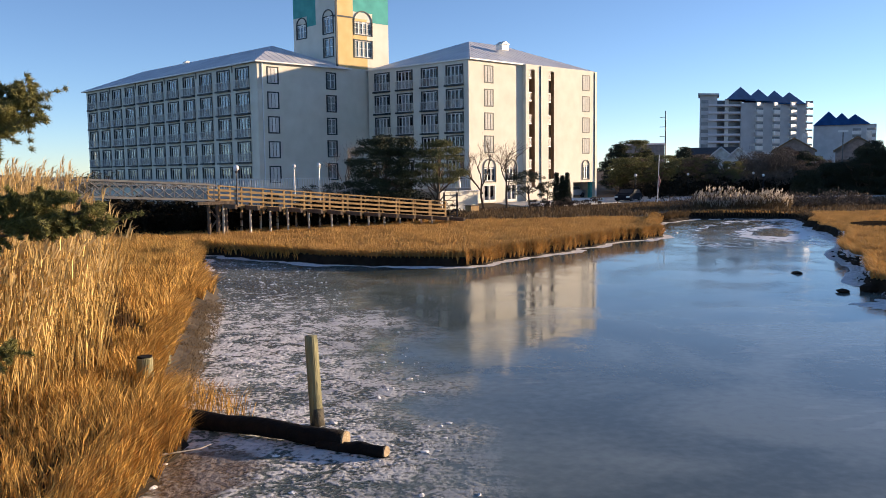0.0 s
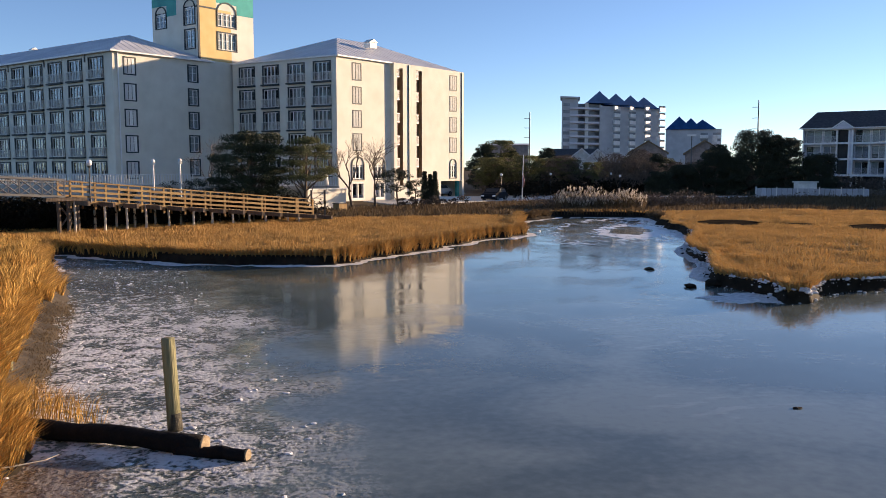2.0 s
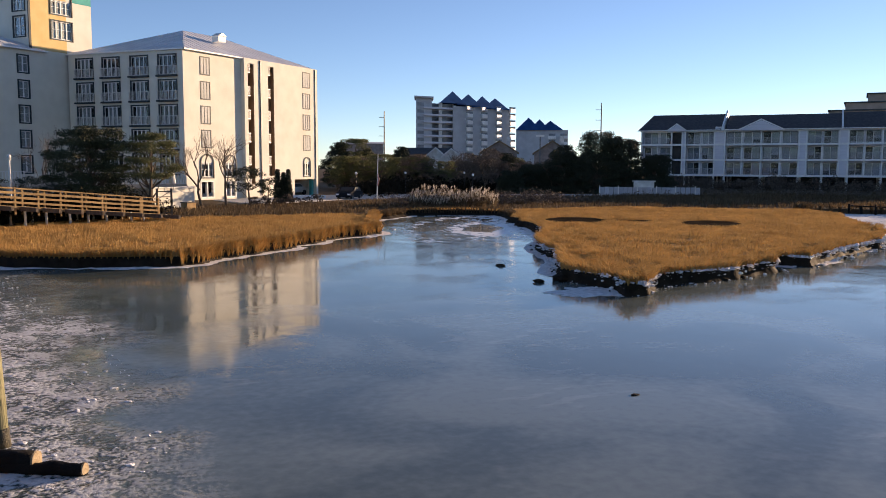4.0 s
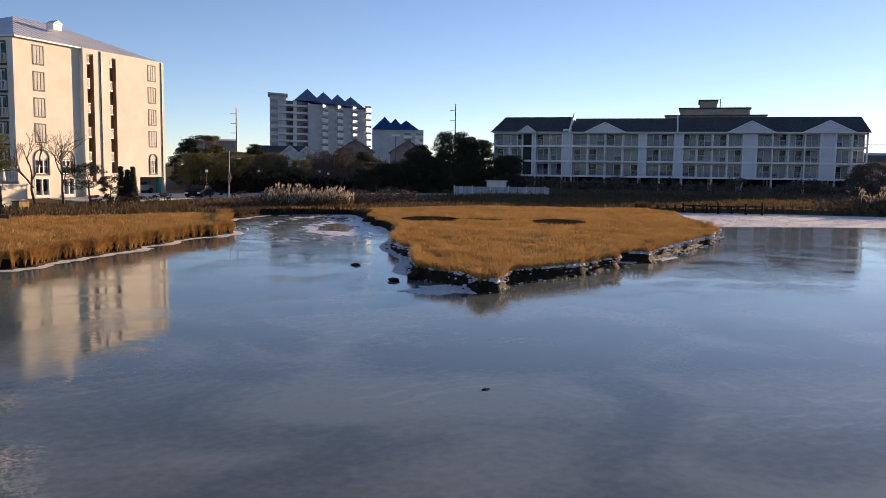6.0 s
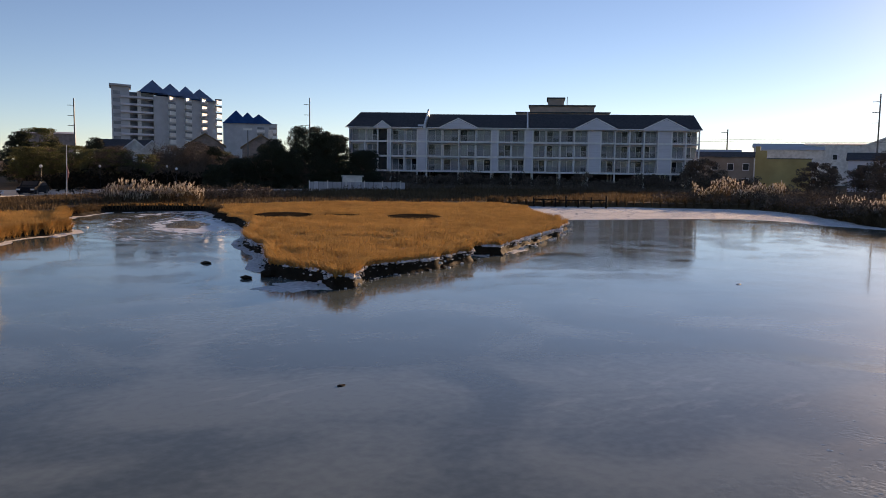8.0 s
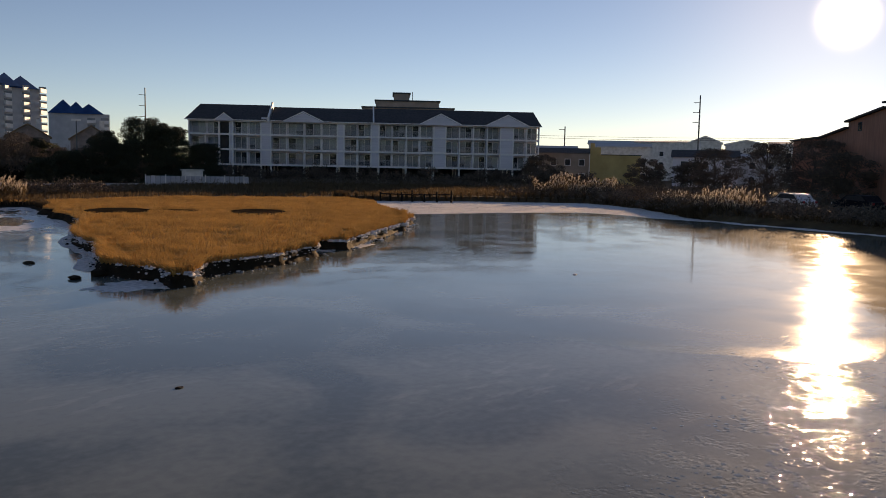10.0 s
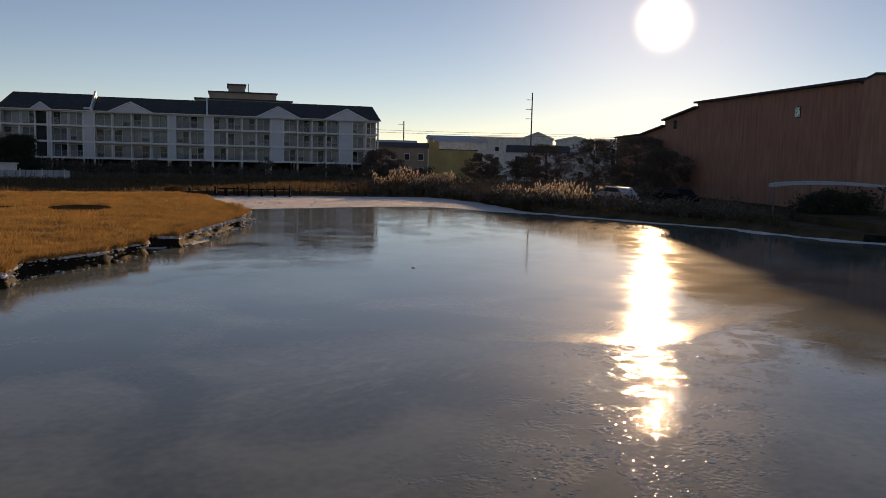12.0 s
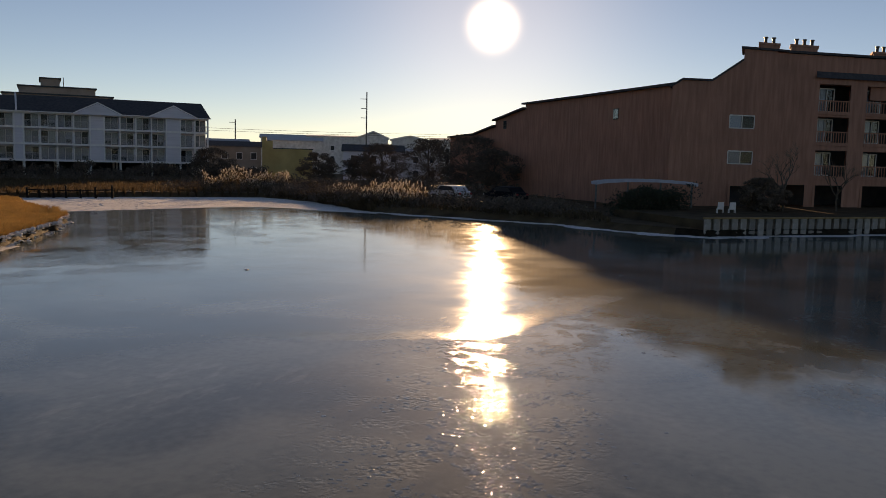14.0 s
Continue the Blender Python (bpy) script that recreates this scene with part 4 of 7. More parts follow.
def roof_vent(x, y, z, s):
    g = Geo()
    m = pose(x, y, z, 0, 0, 42)
    g.box(-s, s, -s * 0.8, s * 0.8, 0, s * 1.1, m)
    g.slab(m, [(-s * 1.15, s * 1.1), (s * 1.15, s * 1.1), (0, s * 1.75)], -s * 0.95, s * 0.95)
    part("roof_vent", g, WHITE, hotel, "white louvred roof vent")


roof_vent(7.6, 103.9, 19.0, 0.62)
roof_vent(-35.3, 117.6, 19.3, 0.45)

# tower: painted bands, quoin line, arched and square windows
T0 = Vector((-12.55, 102.55, 0))
LT_F, LT_S, T_TOP = 8.0, 8.7, 34.0
mt, mu = wall_frame(T0, U, FRONT_OUT), wall_frame(T0, VL, SIDE_OUT)
tower = Geo()
wall_panel(tower, mt, 0, LT_F, 14.0, T_TOP, [(2.55, 5.45, 21.2, 22.9), (2.55, 5.45, 18.45, 20.7)])
wall_panel(tower, mu, 0, LT_S, 14.0, T_TOP, [(5.85, 8.05, 21.2, 23.1), (0.5, 2.65, 21.2, 23.4), (0.55, 2.6, 18.4, 20.8)])
part("wall", tower, STUCCO, hotel)
# near-black sheets as the shade inside the tower
core = Geo()
core.box(0.4, LT_F, -1.2, -1.0, 14, T_TOP, mt)
core.box(0.4, LT_S, -1.2, -1.0, 14, T_TOP, mu)
part("interior", core, ROOM_SHADE, hotel)
paint = Geo()


def painted(g, m, x0, x1, z0, z1, holes):
    for a, b, c, d in holes:
        assert x0 <= a
    wall_panel(g, m, x0, x1, z0, z1, holes, 0.0)


mt2 = mt @ Matrix.Translation((0, 0.012, 0))
mu2 = mu @ Matrix.Translation((0, 0.012, 0))
painted(paint, mt2, 0.15, 4.6, 17.1, 23.2, [(2.55, 4.61, 21.2, 22.9), (2.55, 4.61, 18.45, 20.7)])
painted(paint, mt2, 0.15, 2.5, 23.2, T_TOP, [])
part("painted_band", paint, STUCCO_YELLOW, hotel, "yellow painted band on the tower")
paint = Geo()
painted(paint, mt2, 2.5, 8.0, 24.0, T_TOP, [])
painted(paint, mt2, 5.5, 8.0, 22.9, 24.0, [])
painted(paint, mu2, 4.0, 8.7, 23.9, T_TOP, [])
painted(paint, mu2, 4.0, 5.85, 22.6, 23.9, [])
part("painted_band", paint, STUCCO_TEAL, hotel, "teal painted band on the tower")
trim = Geo()
trim.box(-0.12, 0.12, -0.05, 0.10, EAVE, T_TOP, mt)
trim.box(0.1, 2.5, -0.02, 0.07, 23.15, 23.33, mt)
trim.box(0.1, 0.5, -0.02, 0.07, 23.15, 23.33, mu)
part("trim", trim, TRIM_DARK, hotel)
put_window(hotel, mt, 4.0, 21.2, 2.9, 1.7, arch=True)
put_window(hotel, mt, 4.0, 18.45, 2.9, 2.25)
put_window(hotel, mu, 6.95, 21.2, 2.2, 1.7, arch=True)
put_window(hotel, mu, 1.57, 21.2, 2.15, 2.0, arch=True)
put_window(hotel, mu, 1.57, 18.4, 2.05, 2.4)

# low terrace building and pale retaining wall at the hotel's foot
mw = wall_frame((-0.2, 79.4, 0), U, FRONT_OUT)
terr = thing("terrace_wall", 3, 81, BASE, "low pale stucco terrace wall with capping in front of the hotel", "wall")
g = Geo()
g.box(0.0, 5.0, -0.35, 0, 0.3, 2.35, mw)
g.box(0.0, 0.35, -6, -0.35, 0.3, 2.35, mw)
part("wall", g, STUCCO, terr)
g = Geo()
g.box(-0.1, 5.1, -0.45, 0.08, 2.35, 2.45, mw)
part("capping", g, WHITE, terr)
park = Geo()
park.prism([(9, 84), (20, 93), (38, 97), (60, 98), (60, 104), (36, 108), (26, 112), (14, 104), (6, 95)], 0.5, 0.68)
structure("pavement", park, CONCRETE, "pale concrete parking pavement beside the hotel", "pavement")

# ---- three-storey apartment house on piles across the marsh ----
CD = Vector((0.7197, -0.6943, 0))
mc = wall_frame((82.9, 130.9, 0), CD, Vector((-0.69, -0.72, 0)))
block = thing("apartment_house", 105, 109, 0.5, "long pale grey apartment house on piles with white balconies and gables", "apartment house")
DECK, FLOORS, EAVE_C = 3.35, (3.35, 6.02, 8.68), 11.0
COLS = [[0.0, 2.8, 5.2, 7.05, 7.6, 10.1, 12.5], [14.25, 17.0, 20.1, 23.15, 26.05, 27.2, 29.6, 32.1], [33.45, 35.85, 38.4, 40.9, 43.4, 45.6, 48.1, 50.65, 53.2, 55.65, 58.0, 60.5, 62.75]]
LOW_COLS = {2.8, 10.1, 29.6, 35.85}
SOLID = {(7.05, 7.6), (12.5, 14.2), (26.05, 27.2), (32.1, 33.45), (43.4, 45.6), (55.65, 58.0)}
ENDS_C = [(0.0, 14.2), (14.2, 32.4), (32.4, 62.8)]
body = Geo()
body.box(0.0, 14.1, -12, -1.7, DECK, EAVE_C, mc)
body.box(14.3, 32.35, -12, -1.7, DECK, EAVE_C, mc)
body.box(32.5, 62.7, -12, -1.7, DECK, EAVE_C, mc)
part("wall", body, SIDING, block, "pale grey clapboard wall")
for x0, x1 in SOLID:
    part("wall", Geo().box(x0 + 0.1, x1 - 0.1, -1.7, 0.05, DECK - 0.3, EAVE_C + (0.6 if x1 == 14.2 else 0), mc), SIDING, block)
for i, (x0, x1) in enumerate(ENDS_C):
    for z in FLOORS:
        part("balcony_floor", Geo().box(x0 + 0.02, x1 - 0.02, -1.7, 0.12, z - 0.32, z, mc), WHITE, block)
    part("eave_beam", Geo().box(x0 + 0.02, x1 - 0.02, -1.7, 0.10, EAVE_C - 0.28, EAVE_C, mc), WHITE, block)
col = Geo().box(-0.11, 0.11, -0.22, 0.16, DECK, EAVE_C - 0.02).mesh("column", WHITE)
low_col = Geo().box(-0.11, 0.11, -0.22, 0.16, DECK, FLOORS[2] - 0.1).mesh("column", WHITE)
pile_c = Geo().box(-0.16, 0.16, -0.16, 0.16, 0.3, DECK - 0.3).mesh("support_post", WHITE_WORN)
RAIL_GREY = mat("grey painted rail", (0.36, 0.37, 0.40), (0.44, 0.45, 0.48), 3, 0.6)
KITC = {}


def bay_meshes(w, n):
    key = (round(w, 2), n)
    if key not in KITC:
        fr, pane, cur, cur2, rail = Geo(), Geo(), Geo(), Geo(), Geo()
        k = w * 0.43
        for x in (-k, 0, k):
            fr.box(x - 0.05, x + 0.05, -1.70, -1.60, 0, 2.08)
        fr.box(-k, k, -1.70, -1.60, 2.0, 2.1)
        pane.box(-k, k, -1.64, -1.62, 0.05, 2.0)
        # dark sheet on the siding, painted as the unlit room behind the door
        back = Geo().box(-k, k, -1.705, -1.68, 0.03, 2.02)
        side = -1 if n % 2 else 1
        cur.box(-k * 0.92 if side < 0 else -0.05, 0.05 if side < 0 else k * 0.92, -1.672, -1.66, 0.08, 1.98)
        cur2.box(0.1 if side < 0 else -k * 0.92, k * 0.92 if side < 0 else -0.1, -1.672, -1.66, 0.08 if n % 3 else 0.7, 1.98)
        for z in (0.12, 1.0):
            rail.box(-w / 2, w / 2, -0.03, 0.03, z, z + 0.05)
        m = int(w / 0.12)
        for i in range(1, m):
            x = -w / 2 + w * i / m
            rail.box(x - 0.015, x + 0.015, -0.011, 0.011, 0.15, 1.0)
        KITC[key] = (fr.mesh("balcony_door", WHITE), pane.mesh("pane", GLASS), cur.mesh("curtain", CURTAIN), cur2.mesh("curtain", BLIND), rail.mesh("railing", RAIL_GREY), back.mesh("opening", ROOM_SHADE))
    return KITC[key]


for seg in COLS:
    for i, x in enumerate(seg):
        part("column", low_col if x in LOW_COLS else col, None, block, m=mc @ Matrix.Translation((x, 0, 0)))
        if i % 2 == 0:
            for y in (0, -5.5, -11):
                part("support_post", pile_c, None, block, m=mc @ Matrix.Translation((x, y, 0)))
    for i, (a, b) in enumerate(zip(seg, seg[1:])):
        if (a, b) in SOLID:
            continue
        if a == 5.2:
            # solid near-black block in place of the stair well's shade
            part("stair_well", Geo().box(a + 0.12, b - 0.12, -1.9, -0.5, 0.5, EAVE_C - 0.3, mc), ROOM_SHADE, block, "near-black block for the shade in the stair well")
            continue
        for k, z in enumerate(FLOORS):
            fr, pane, cur, cur2, rail, back = bay_meshes(b - a, i + k)
            mm = mc @ Matrix.Translation(((a + b) / 2, 0, z))
            d = part("balcony_door", fr, None, block, m=mm)
            part("pane", pane, None, d).visible_shadow = False
            part("opening", back, None, d)
            drawn = (i * 3 + k * 5 + int(a)) % 7
            if drawn < 5:
                part("curtain", cur, None, d)
            if drawn % 3 != 1:
                part("curtain", cur2, None, d)
            part("railing", rail, None, block, m=mm)
        if i % 2 == 0:
            part("party_wall", Geo().box(a - 0.06, a + 0.06, -1.7, -0.3, DECK, EAVE_C - 0.28, mc), SIDING, block)
for x0, x1, r0, r1, z in ((-0.7, 13.5, 0.9, 13.5, 14.1), (14.2, 32.35, 14.2, 32.35, 13.82), (32.6, 63.2, 32.6, 62.8, 14.0)):
    g = Geo()
    lo, hi = [(x0, 0.6, EAVE_C), (x1, 0.6, EAVE_C), (x1, -12.6, EAVE_C), (x0, -12.6, EAVE_C)], [(r0, -6, z), (r1, -6, z)]
    lo, hi = [mc @ Vector(p) for p in lo], [mc @ Vector(p) for p in hi]
    g.quad(lo[0], lo[1], hi[1], hi[0]).quad(lo[2], lo[3], hi[0], hi[1])
    g.add((lo[1], lo[2], hi[1]), ((0, 1, 2),)).add((lo[3], lo[0], hi[0]), ((0, 1, 2),)).quad(*lo)
    roof = part("roof", g, SHINGLE, block, "dark shingle roof")
    part("gutter", Geo().box(x0, x1, 0.56, 0.68, EAVE_C - 0.06, EAVE_C + 0.08, mc), WHITE, roof)
for x in (13.85, 32.48):
    g = Geo()
    vs = [mc @ Vector((x + s, y, z)) for s in (-0.14, 0.14) for y, z in ((0.6, EAVE_C - 0.2), (-12.3, EAVE_C - 0.2), (-6, 14.75 if x < 20 else 14.3), (0.6, EAVE_C + (0.65 if x < 20 else 0.3)))]
    g.add(vs, ((0, 1, 2, 3), (7, 6, 5, 4), (0, 3, 7, 4), (3, 2, 6, 7), (2, 1, 5, 6)))
    part("fire_wall", g, WHITE, block)
# near-black wall painted as the shade under the house
part("parking_wall", Geo().box(0.5, 62, -11.8, -11.4, 0.4, DECK - 0.2, mc), ROOM_SHADE, block, "near-black wall for the shade of the parking under the house")
for x0, x1, z in ((4.5, 7.85, 12.1), (16.4, 23.7, 12.65), (40.7, 48.5, 12.85), (52.65, 60.95, 12.9)):
    xm = (x0 + x1) / 2
    part("gable", Geo().slab(mc, [(x0 + 0.05, EAVE_C - 0.15), (x1 - 0.05, EAVE_C - 0.15), (xm, z - 0.1)], 0.15, 0.82), SIDING, block, "pale siding gable")
    g = Geo()
    for s in (x0, x1):
        vs = [mc @ Vector(p) for p in ((s, 0.8, EAVE_C - 0.12), (xm, 0.8, z), (xm, -5.5, z), (s, -5.5, EAVE_C - 0.12), (s, 0.8, EAVE_C + 0.1), (xm, 0.8, z + 0.2), (xm, -5.5, z + 0.2), (s, -5.5, EAVE_C + 0.1))]
        g.add(vs, ((0, 1, 2, 3), (7, 6, 5, 4), (0, 4, 5, 1)))
    part("gable_roof", g, SHINGLE, block)
    g = Geo()
    for s in (x0, x1):
        g.slab(mc, [(s, EAVE_C - 0.16), (xm, z - 0.05), (xm, z + 0.16), (s, EAVE_C + 0.06)], 0.78, 0.86)
    part("barge_board", g, WHITE, block)

# ---- brown timber-clad block with the chimneys, and its long lower wing ----
BD = Vector((0.55, -0.835, 0)).normalized()
mb = Matrix(((BD.x, -1.0, 0, 77.0), (BD.y, 0.03, 0, 2.4), (0, 0, 1, 0), (0, 0, 0, 1)))
lodge = thing("condominium", 88, 0, 0.6, "brown timber-clad condominium with chimneys and balconies beside the water", "condominium")
g = Geo()
wall_panel(g, mb, -2.7, 7.6, 0.2, 11.4, [(3.1, 5.6, 7.95, 9.05), (3.1, 5.6, 4.8, 5.9), (3.3, 7.4, 0.2, 2.8)], 0.5)
g.slab(mb, [(-2.7, 11.4), (-1.67, 11.88), (1.2, 11.92), (4.2, 13.85), (4.2, 14.85), (7.6, 14.85), (7.6, 11.4)], -0.3, 0)
part("wall", g, CEDAR, lodge, "weathered brown timber cladding")
part("wall", Geo().slab(mb, [(-2.7, 0.2), (-2.7, 11.3), (-1.67, 11.88), (1.2, 11.92), (4.2, 13.85), (4.2, 14.85), (7.0, 14.85), (7.0, 0.2)], -4.4, -4.0), CEDAR, lodge)
part("roof", Geo().slab(mb, [(-2.9, 11.2), (-1.67, 11.88), (1.2, 11.92), (4.2, 13.85), (4.2, 14.02), (1.17, 12.08), (-1.7, 12.05), (-2.9, 11.36)], -4.2, 0.25), SHINGLE, lodge)
part("roof", Geo().slab(mb, [(3.9, 14.86), (8.9, 14.82), (8.9, 14.98), (3.9, 15.06)], -4.2, 0.25), SHINGLE, lodge)
# near-black sheets for the shade behind the timber front
part("interior", Geo().box(-2.0, 7.4, -1.6, -1.4, 0.4, 11.2, mb), ROOM_SHADE, lodge)
part("interior", Geo().box(7.8, 32, -5.0, -4.8, 0.4, 14.5, mb), ROOM_SHADE, lodge)


def timber_window(x0, x1, z0, z1, y):
    f = Geo()
    for x in (x0, (x0 + x1) / 2, x1):
        f.box(x - 0.05, x + 0.05, y - 0.12, y + 0.04, z0, z1, mb)
    f.box(x0, x1, y - 0.12, y + 0.04, z0 - 0.06, z0 + 0.04, mb)
    f.box(x0, x1, y - 0.12, y + 0.04, z1 - 0.04, z1 + 0.06, mb)
    w = part("window", f, WHITE_WORN, lodge)
    part("pane", Geo().box(x0, x1, y - 0.08, y - 0.06, z0, z1, mb), GLASS, w).visible_shadow = False
    part("curtain", Geo().box(x0 + 0.05, (x0 + x1) / 2 - 0.1, y - 0.2, y - 0.16, z0, z1, mb), BLIND, w, "drawn grey blind")


timber_window(3.1, 5.6, 7.95, 9.05, 0)
timber_window(3.1, 5.6, 4.8, 5.9, 0)
# balconied part, set back
g = Geo()
wall_panel(g, mb, 7.6, 32, 0.2, 14.72, [(12.2, 15.6, 9.7, 12.2), (12.2, 15.6, 6.9, 9.25), (12.2, 15.6, 3.8, 6.2), (17.4, 21.0, 9.7, 12.2), (17.4, 21.0, 6.9, 9.25), (17.4, 21.0, 3.8, 6.2),
                                        (8.6, 11.5, 0.2, 3.0), (12.2, 15.6, 0.2, 3.0), (17.4, 21.0, 0.2, 3.0)], 1.4)
part("wall", g, CEDAR, lodge)
for x0, x1 in ((12.2, 15.6), (17.4, 21.0)):
    for z in (3.8, 6.9, 9.7):
        r = Geo()
        r.box(x0, x1, 0.02, 0.10, z - 0.25, z + 0.05, mb)
        r.box(x0, x1, 0.02, 0.10, z + 0.95, z + 1.05, mb)
        for i in range(12):
            x = x0 + (x1 - x0) * (i + 0.5) / 12
            r.box(x - 0.05, x + 0.05, 0.03, 0.08, z, z + 0.95, mb)
        part("railing", r, CEDAR, lodge)
        timber_window(x0 + 0.15, x0 + 1.75, z + 0.15, z + 2.2, -1.45)
    for z in (3.7, 6.8, 9.6):
        part("balcony_floor", Geo().box(x0, x1, -1.5, 0.0, z - 0.2, z, mb), CEDAR, lodge)
part("roof", Geo().slab(mb, [(8.7, 14.74), (32.3, 14.84), (32.3, 15.02), (8.7, 14.94)], -12.4, 0.35), SHINGLE, lodge)
g = Geo()
g.quad(*[mb @ Vector(p) for p in ((11.8, 0.45, 12.7), (32.3, 0.45, 12.7), (32.3, -1.2, 14.9), (11.8, -1.2, 14.9))])
part("roof", g, SHINGLE, lodge)


def chimney(x0, x1, z1, flues):
    c = Geo()
    c.box(x0, x1, -2.4, -0.6, 11.0, z1 - 0.2, mb)
    c.box(x0 - 0.12, x1 + 0.12, -2.5, -0.5, z1 - 0.2, z1, mb)
    ch = part("chimney", c, CEDAR, lodge)
    for i in range(flues):
        x = x0 + (x1 - x0) * (i + 0.7) / (flues + 0.4)
        p = mb @ Vector((x, -1.5, 0))
        part("flue", Geo().tube([(p.x, p.y, z1), (p.x, p.y, z1 + 0.5), (p.x, p.y, z1 + 0.5), (p.x, p.y, z1 + 0.62)], [0.14, 0.14, 0.2, 0.2], 8), BLACK, ch)


chimney(5.7, 7.7, 15.6, 2)
chimney(8.95, 11.75, 15.62, 3)
chimney(17.85, 19.6, 15.45, 2)
for x in (3.4, 5.3, 7.3, 8.7, 11.4, 12.3, 15.5, 17.5, 20.8):
    part("post", Geo().box(x - 0.12, x + 0.12, -0.14, 0.1, 0.2, 3.0, mb), CEDAR, lodge)
# long wing stepping down along the shore
WD = Vector((0.794, 0.608, 0))
mv = wall_frame((79.6, 4.8, 0), WD, Vector((-0.608, 0.794, 0)))
for x0, x1, z0, z1 in ((-0.6, 32.3, 11.85, 12.0), (32.3, 42.2, 11.45, 10.3), (42.2, 51.2, 9.55, 8.45), (51.2, 61.0, 8.6, 8.4)):
    part("wall", Geo().slab(mv, [(x0, 0.2), (x1, 0.2), (x1, z1 - 0.1), (x0, z0 - 0.1)], -9, 0), CEDAR, lodge)
    part("roof", Geo().slab(mv, [(x0 - 0.2, z0 - 0.12), (x1 + 0.2, z1 - 0.12), (x1 + 0.2, z1 + 0.1), (x0 - 0.2, z0 + 0.1)], -9.5, 0.5), SHINGLE, lodge)
for x, z in ((9.9, 9.1), (38.8, 9.0)):
    f = Geo()
    f.box(x - 0.5, x + 0.5, 0.0, 0.05, z, z + 1.1, mv)
    part("window", f, TRIM_DARK, lodge)
    part("pane", Geo().box(x - 0.42, x + 0.42, 0.055, 0.07, z + 0.08, z + 1.02, mv), GLASS, lodge).visible_shadow = False

# timber bulkhead along the lodge's shore: one board beside the other
bulk = thing("bulkhead", 60, -5, 0, "weathered grey timber bulkhead of upright boards along the pond", "bulkhead")
B0, BDIR = Vector((55.5, 0.9, 0)), Vector((9.4, -11.4, 0)).normalized()
mbk = wall_frame(B0, BDIR, Vector((-0.8, -0.6, 0)))
board = Geo().box(-0.23, 0.23, -0.05, 0.05, -0.2, 1.15).mesh("board", mat("grey bulkhead board", (0.22, 0.20, 0.175), (0.34, 0.31, 0.27), 3, 0.85, bump=0.4, rnd=0.3))
part("backing", Geo().box(-0.2, 34, -0.16, -0.08, -0.2, 1.12, mbk), BARK, bulk)
for i in range(48):
    part("board", board, None, bulk, m=mbk @ Matrix.Translation((0.71 * i, random.uniform(-0.02, 0.02), random.uniform(-0.05, 0.04))))
part("capping", Geo().box(-0.2, 34, -0.22, 0.16, 1.12, 1.22, mbk), WOOD, bulk)
fill = Geo()
fill.prism([(55.6, 1.0), (90, -40.5), (110, -30), (84, 2.5), (66, 8)], 0.3, 1.0)
structure("lawn", fill, MARSH_DULL, "dull winter lawn behind the bulkhead", "lawn")


# ---- far condominium tower with blue pyramid roofs ----
TD = Vector((0.9744, 0.225, 0)) * 0.841
mt_ = Matrix(((TD.x, -0.30, 0, 101.8), (TD.y, -0.95, 0, 330.2), (0, 0, 1, 0), (0, 0, 0, 1)))
tower_block = thing("apartment_tower", 125, 340, 0, "pale grey apartment tower with blue pyramid roofs and white balconies", "apartment tower")
g = Geo()
g.box(0, 9, -14, 0, 0, 33.0, mt_)
g.box(5.5, 22, -14, -2.5, 0, 31.2, mt_)
g.box(21.5, 57.0, -16, 0, 0, 30.3, mt_)
part("wall", g, CONDO, tower_block)
part("roof_slab", Geo().box(-1.0, 10, -15, 1.2, 33.0, 33.7, mt_), CONDO, tower_block)
for k in range(10):
    z = 3.0 + 2.88 * k
    part("balcony", Geo().box(4.6, 21.4, -2.5, 0.9, z - 0.2, z, mt_).box(4.6, 21.4, 0.8, 0.9, z, z + 0.6, mt_), SIDING, tower_block)
    part("balcony_wall", Geo().box(13.0, 15.0, -2.5, 0.3, z, z + 2.6, mt_), WHITE_WORN, tower_block)
    for x in (31.5, 40.7, 49.9, 58.6):
        # slanted balcony fronts, a made-up shape turned so that the white catches sun
        sun_prow = [mt_ @ Vector((x + u, q, 0)) for u, q in ((-2.1, 0.0), (-1.9, 2.0), (-1.4, 2.6), (2.1, 0.0))]
        part("balcony", Geo().prism([(q.x, q.y) for q in sun_prow], z - 0.2, z + 1.35), WHITE, tower_block)
        part("window", Geo().box(x - 2.0, x + 2.0, 0.01, 0.05, z + 0.1, z + 2.2, mt_), FAR_GLASS, tower_block)
    part("window", Geo().box(5.6, 21.3, -2.49, -2.45, z + 0.2, z + 2.3, mt_), FAR_GLASS, tower_block)
    part("window", Geo().box(0.8, 4.4, 0.01, 0.05, z + 0.9, z + 2.2, mt_), FAR_GLASS, tower_block)


def pyramid(m, x0, x1, y0, y1, z0, z1):
    lo, top = [m @ Vector(p) for p in ((x0, y0, z0), (x1, y0, z0), (x1, y1, z0), (x0, y1, z0))], m @ Vector(((x0 + x1) / 2, (y0 + y1) / 2, z1))
    p = Geo()
    for i in range(4):
        p.add((lo[i], lo[(i + 1) % 4], top), ((0, 1, 2),))
    return p.quad(*lo[::-1])


for x, w, z0, z1 in ((21.4, 15.6, 31.4, 36.8), (31.0, 15, 30.9, 36.0), (39.8, 15, 30.3, 35.5), (48.0, 16.8, 29.8, 34.9)):
    part("roof", pyramid(mt_, x - w / 2, x + w / 2, 1.2, -13, z0, z1 + 0.2), BLUE_ROOF, tower_block, "blue metal pyramid roof")
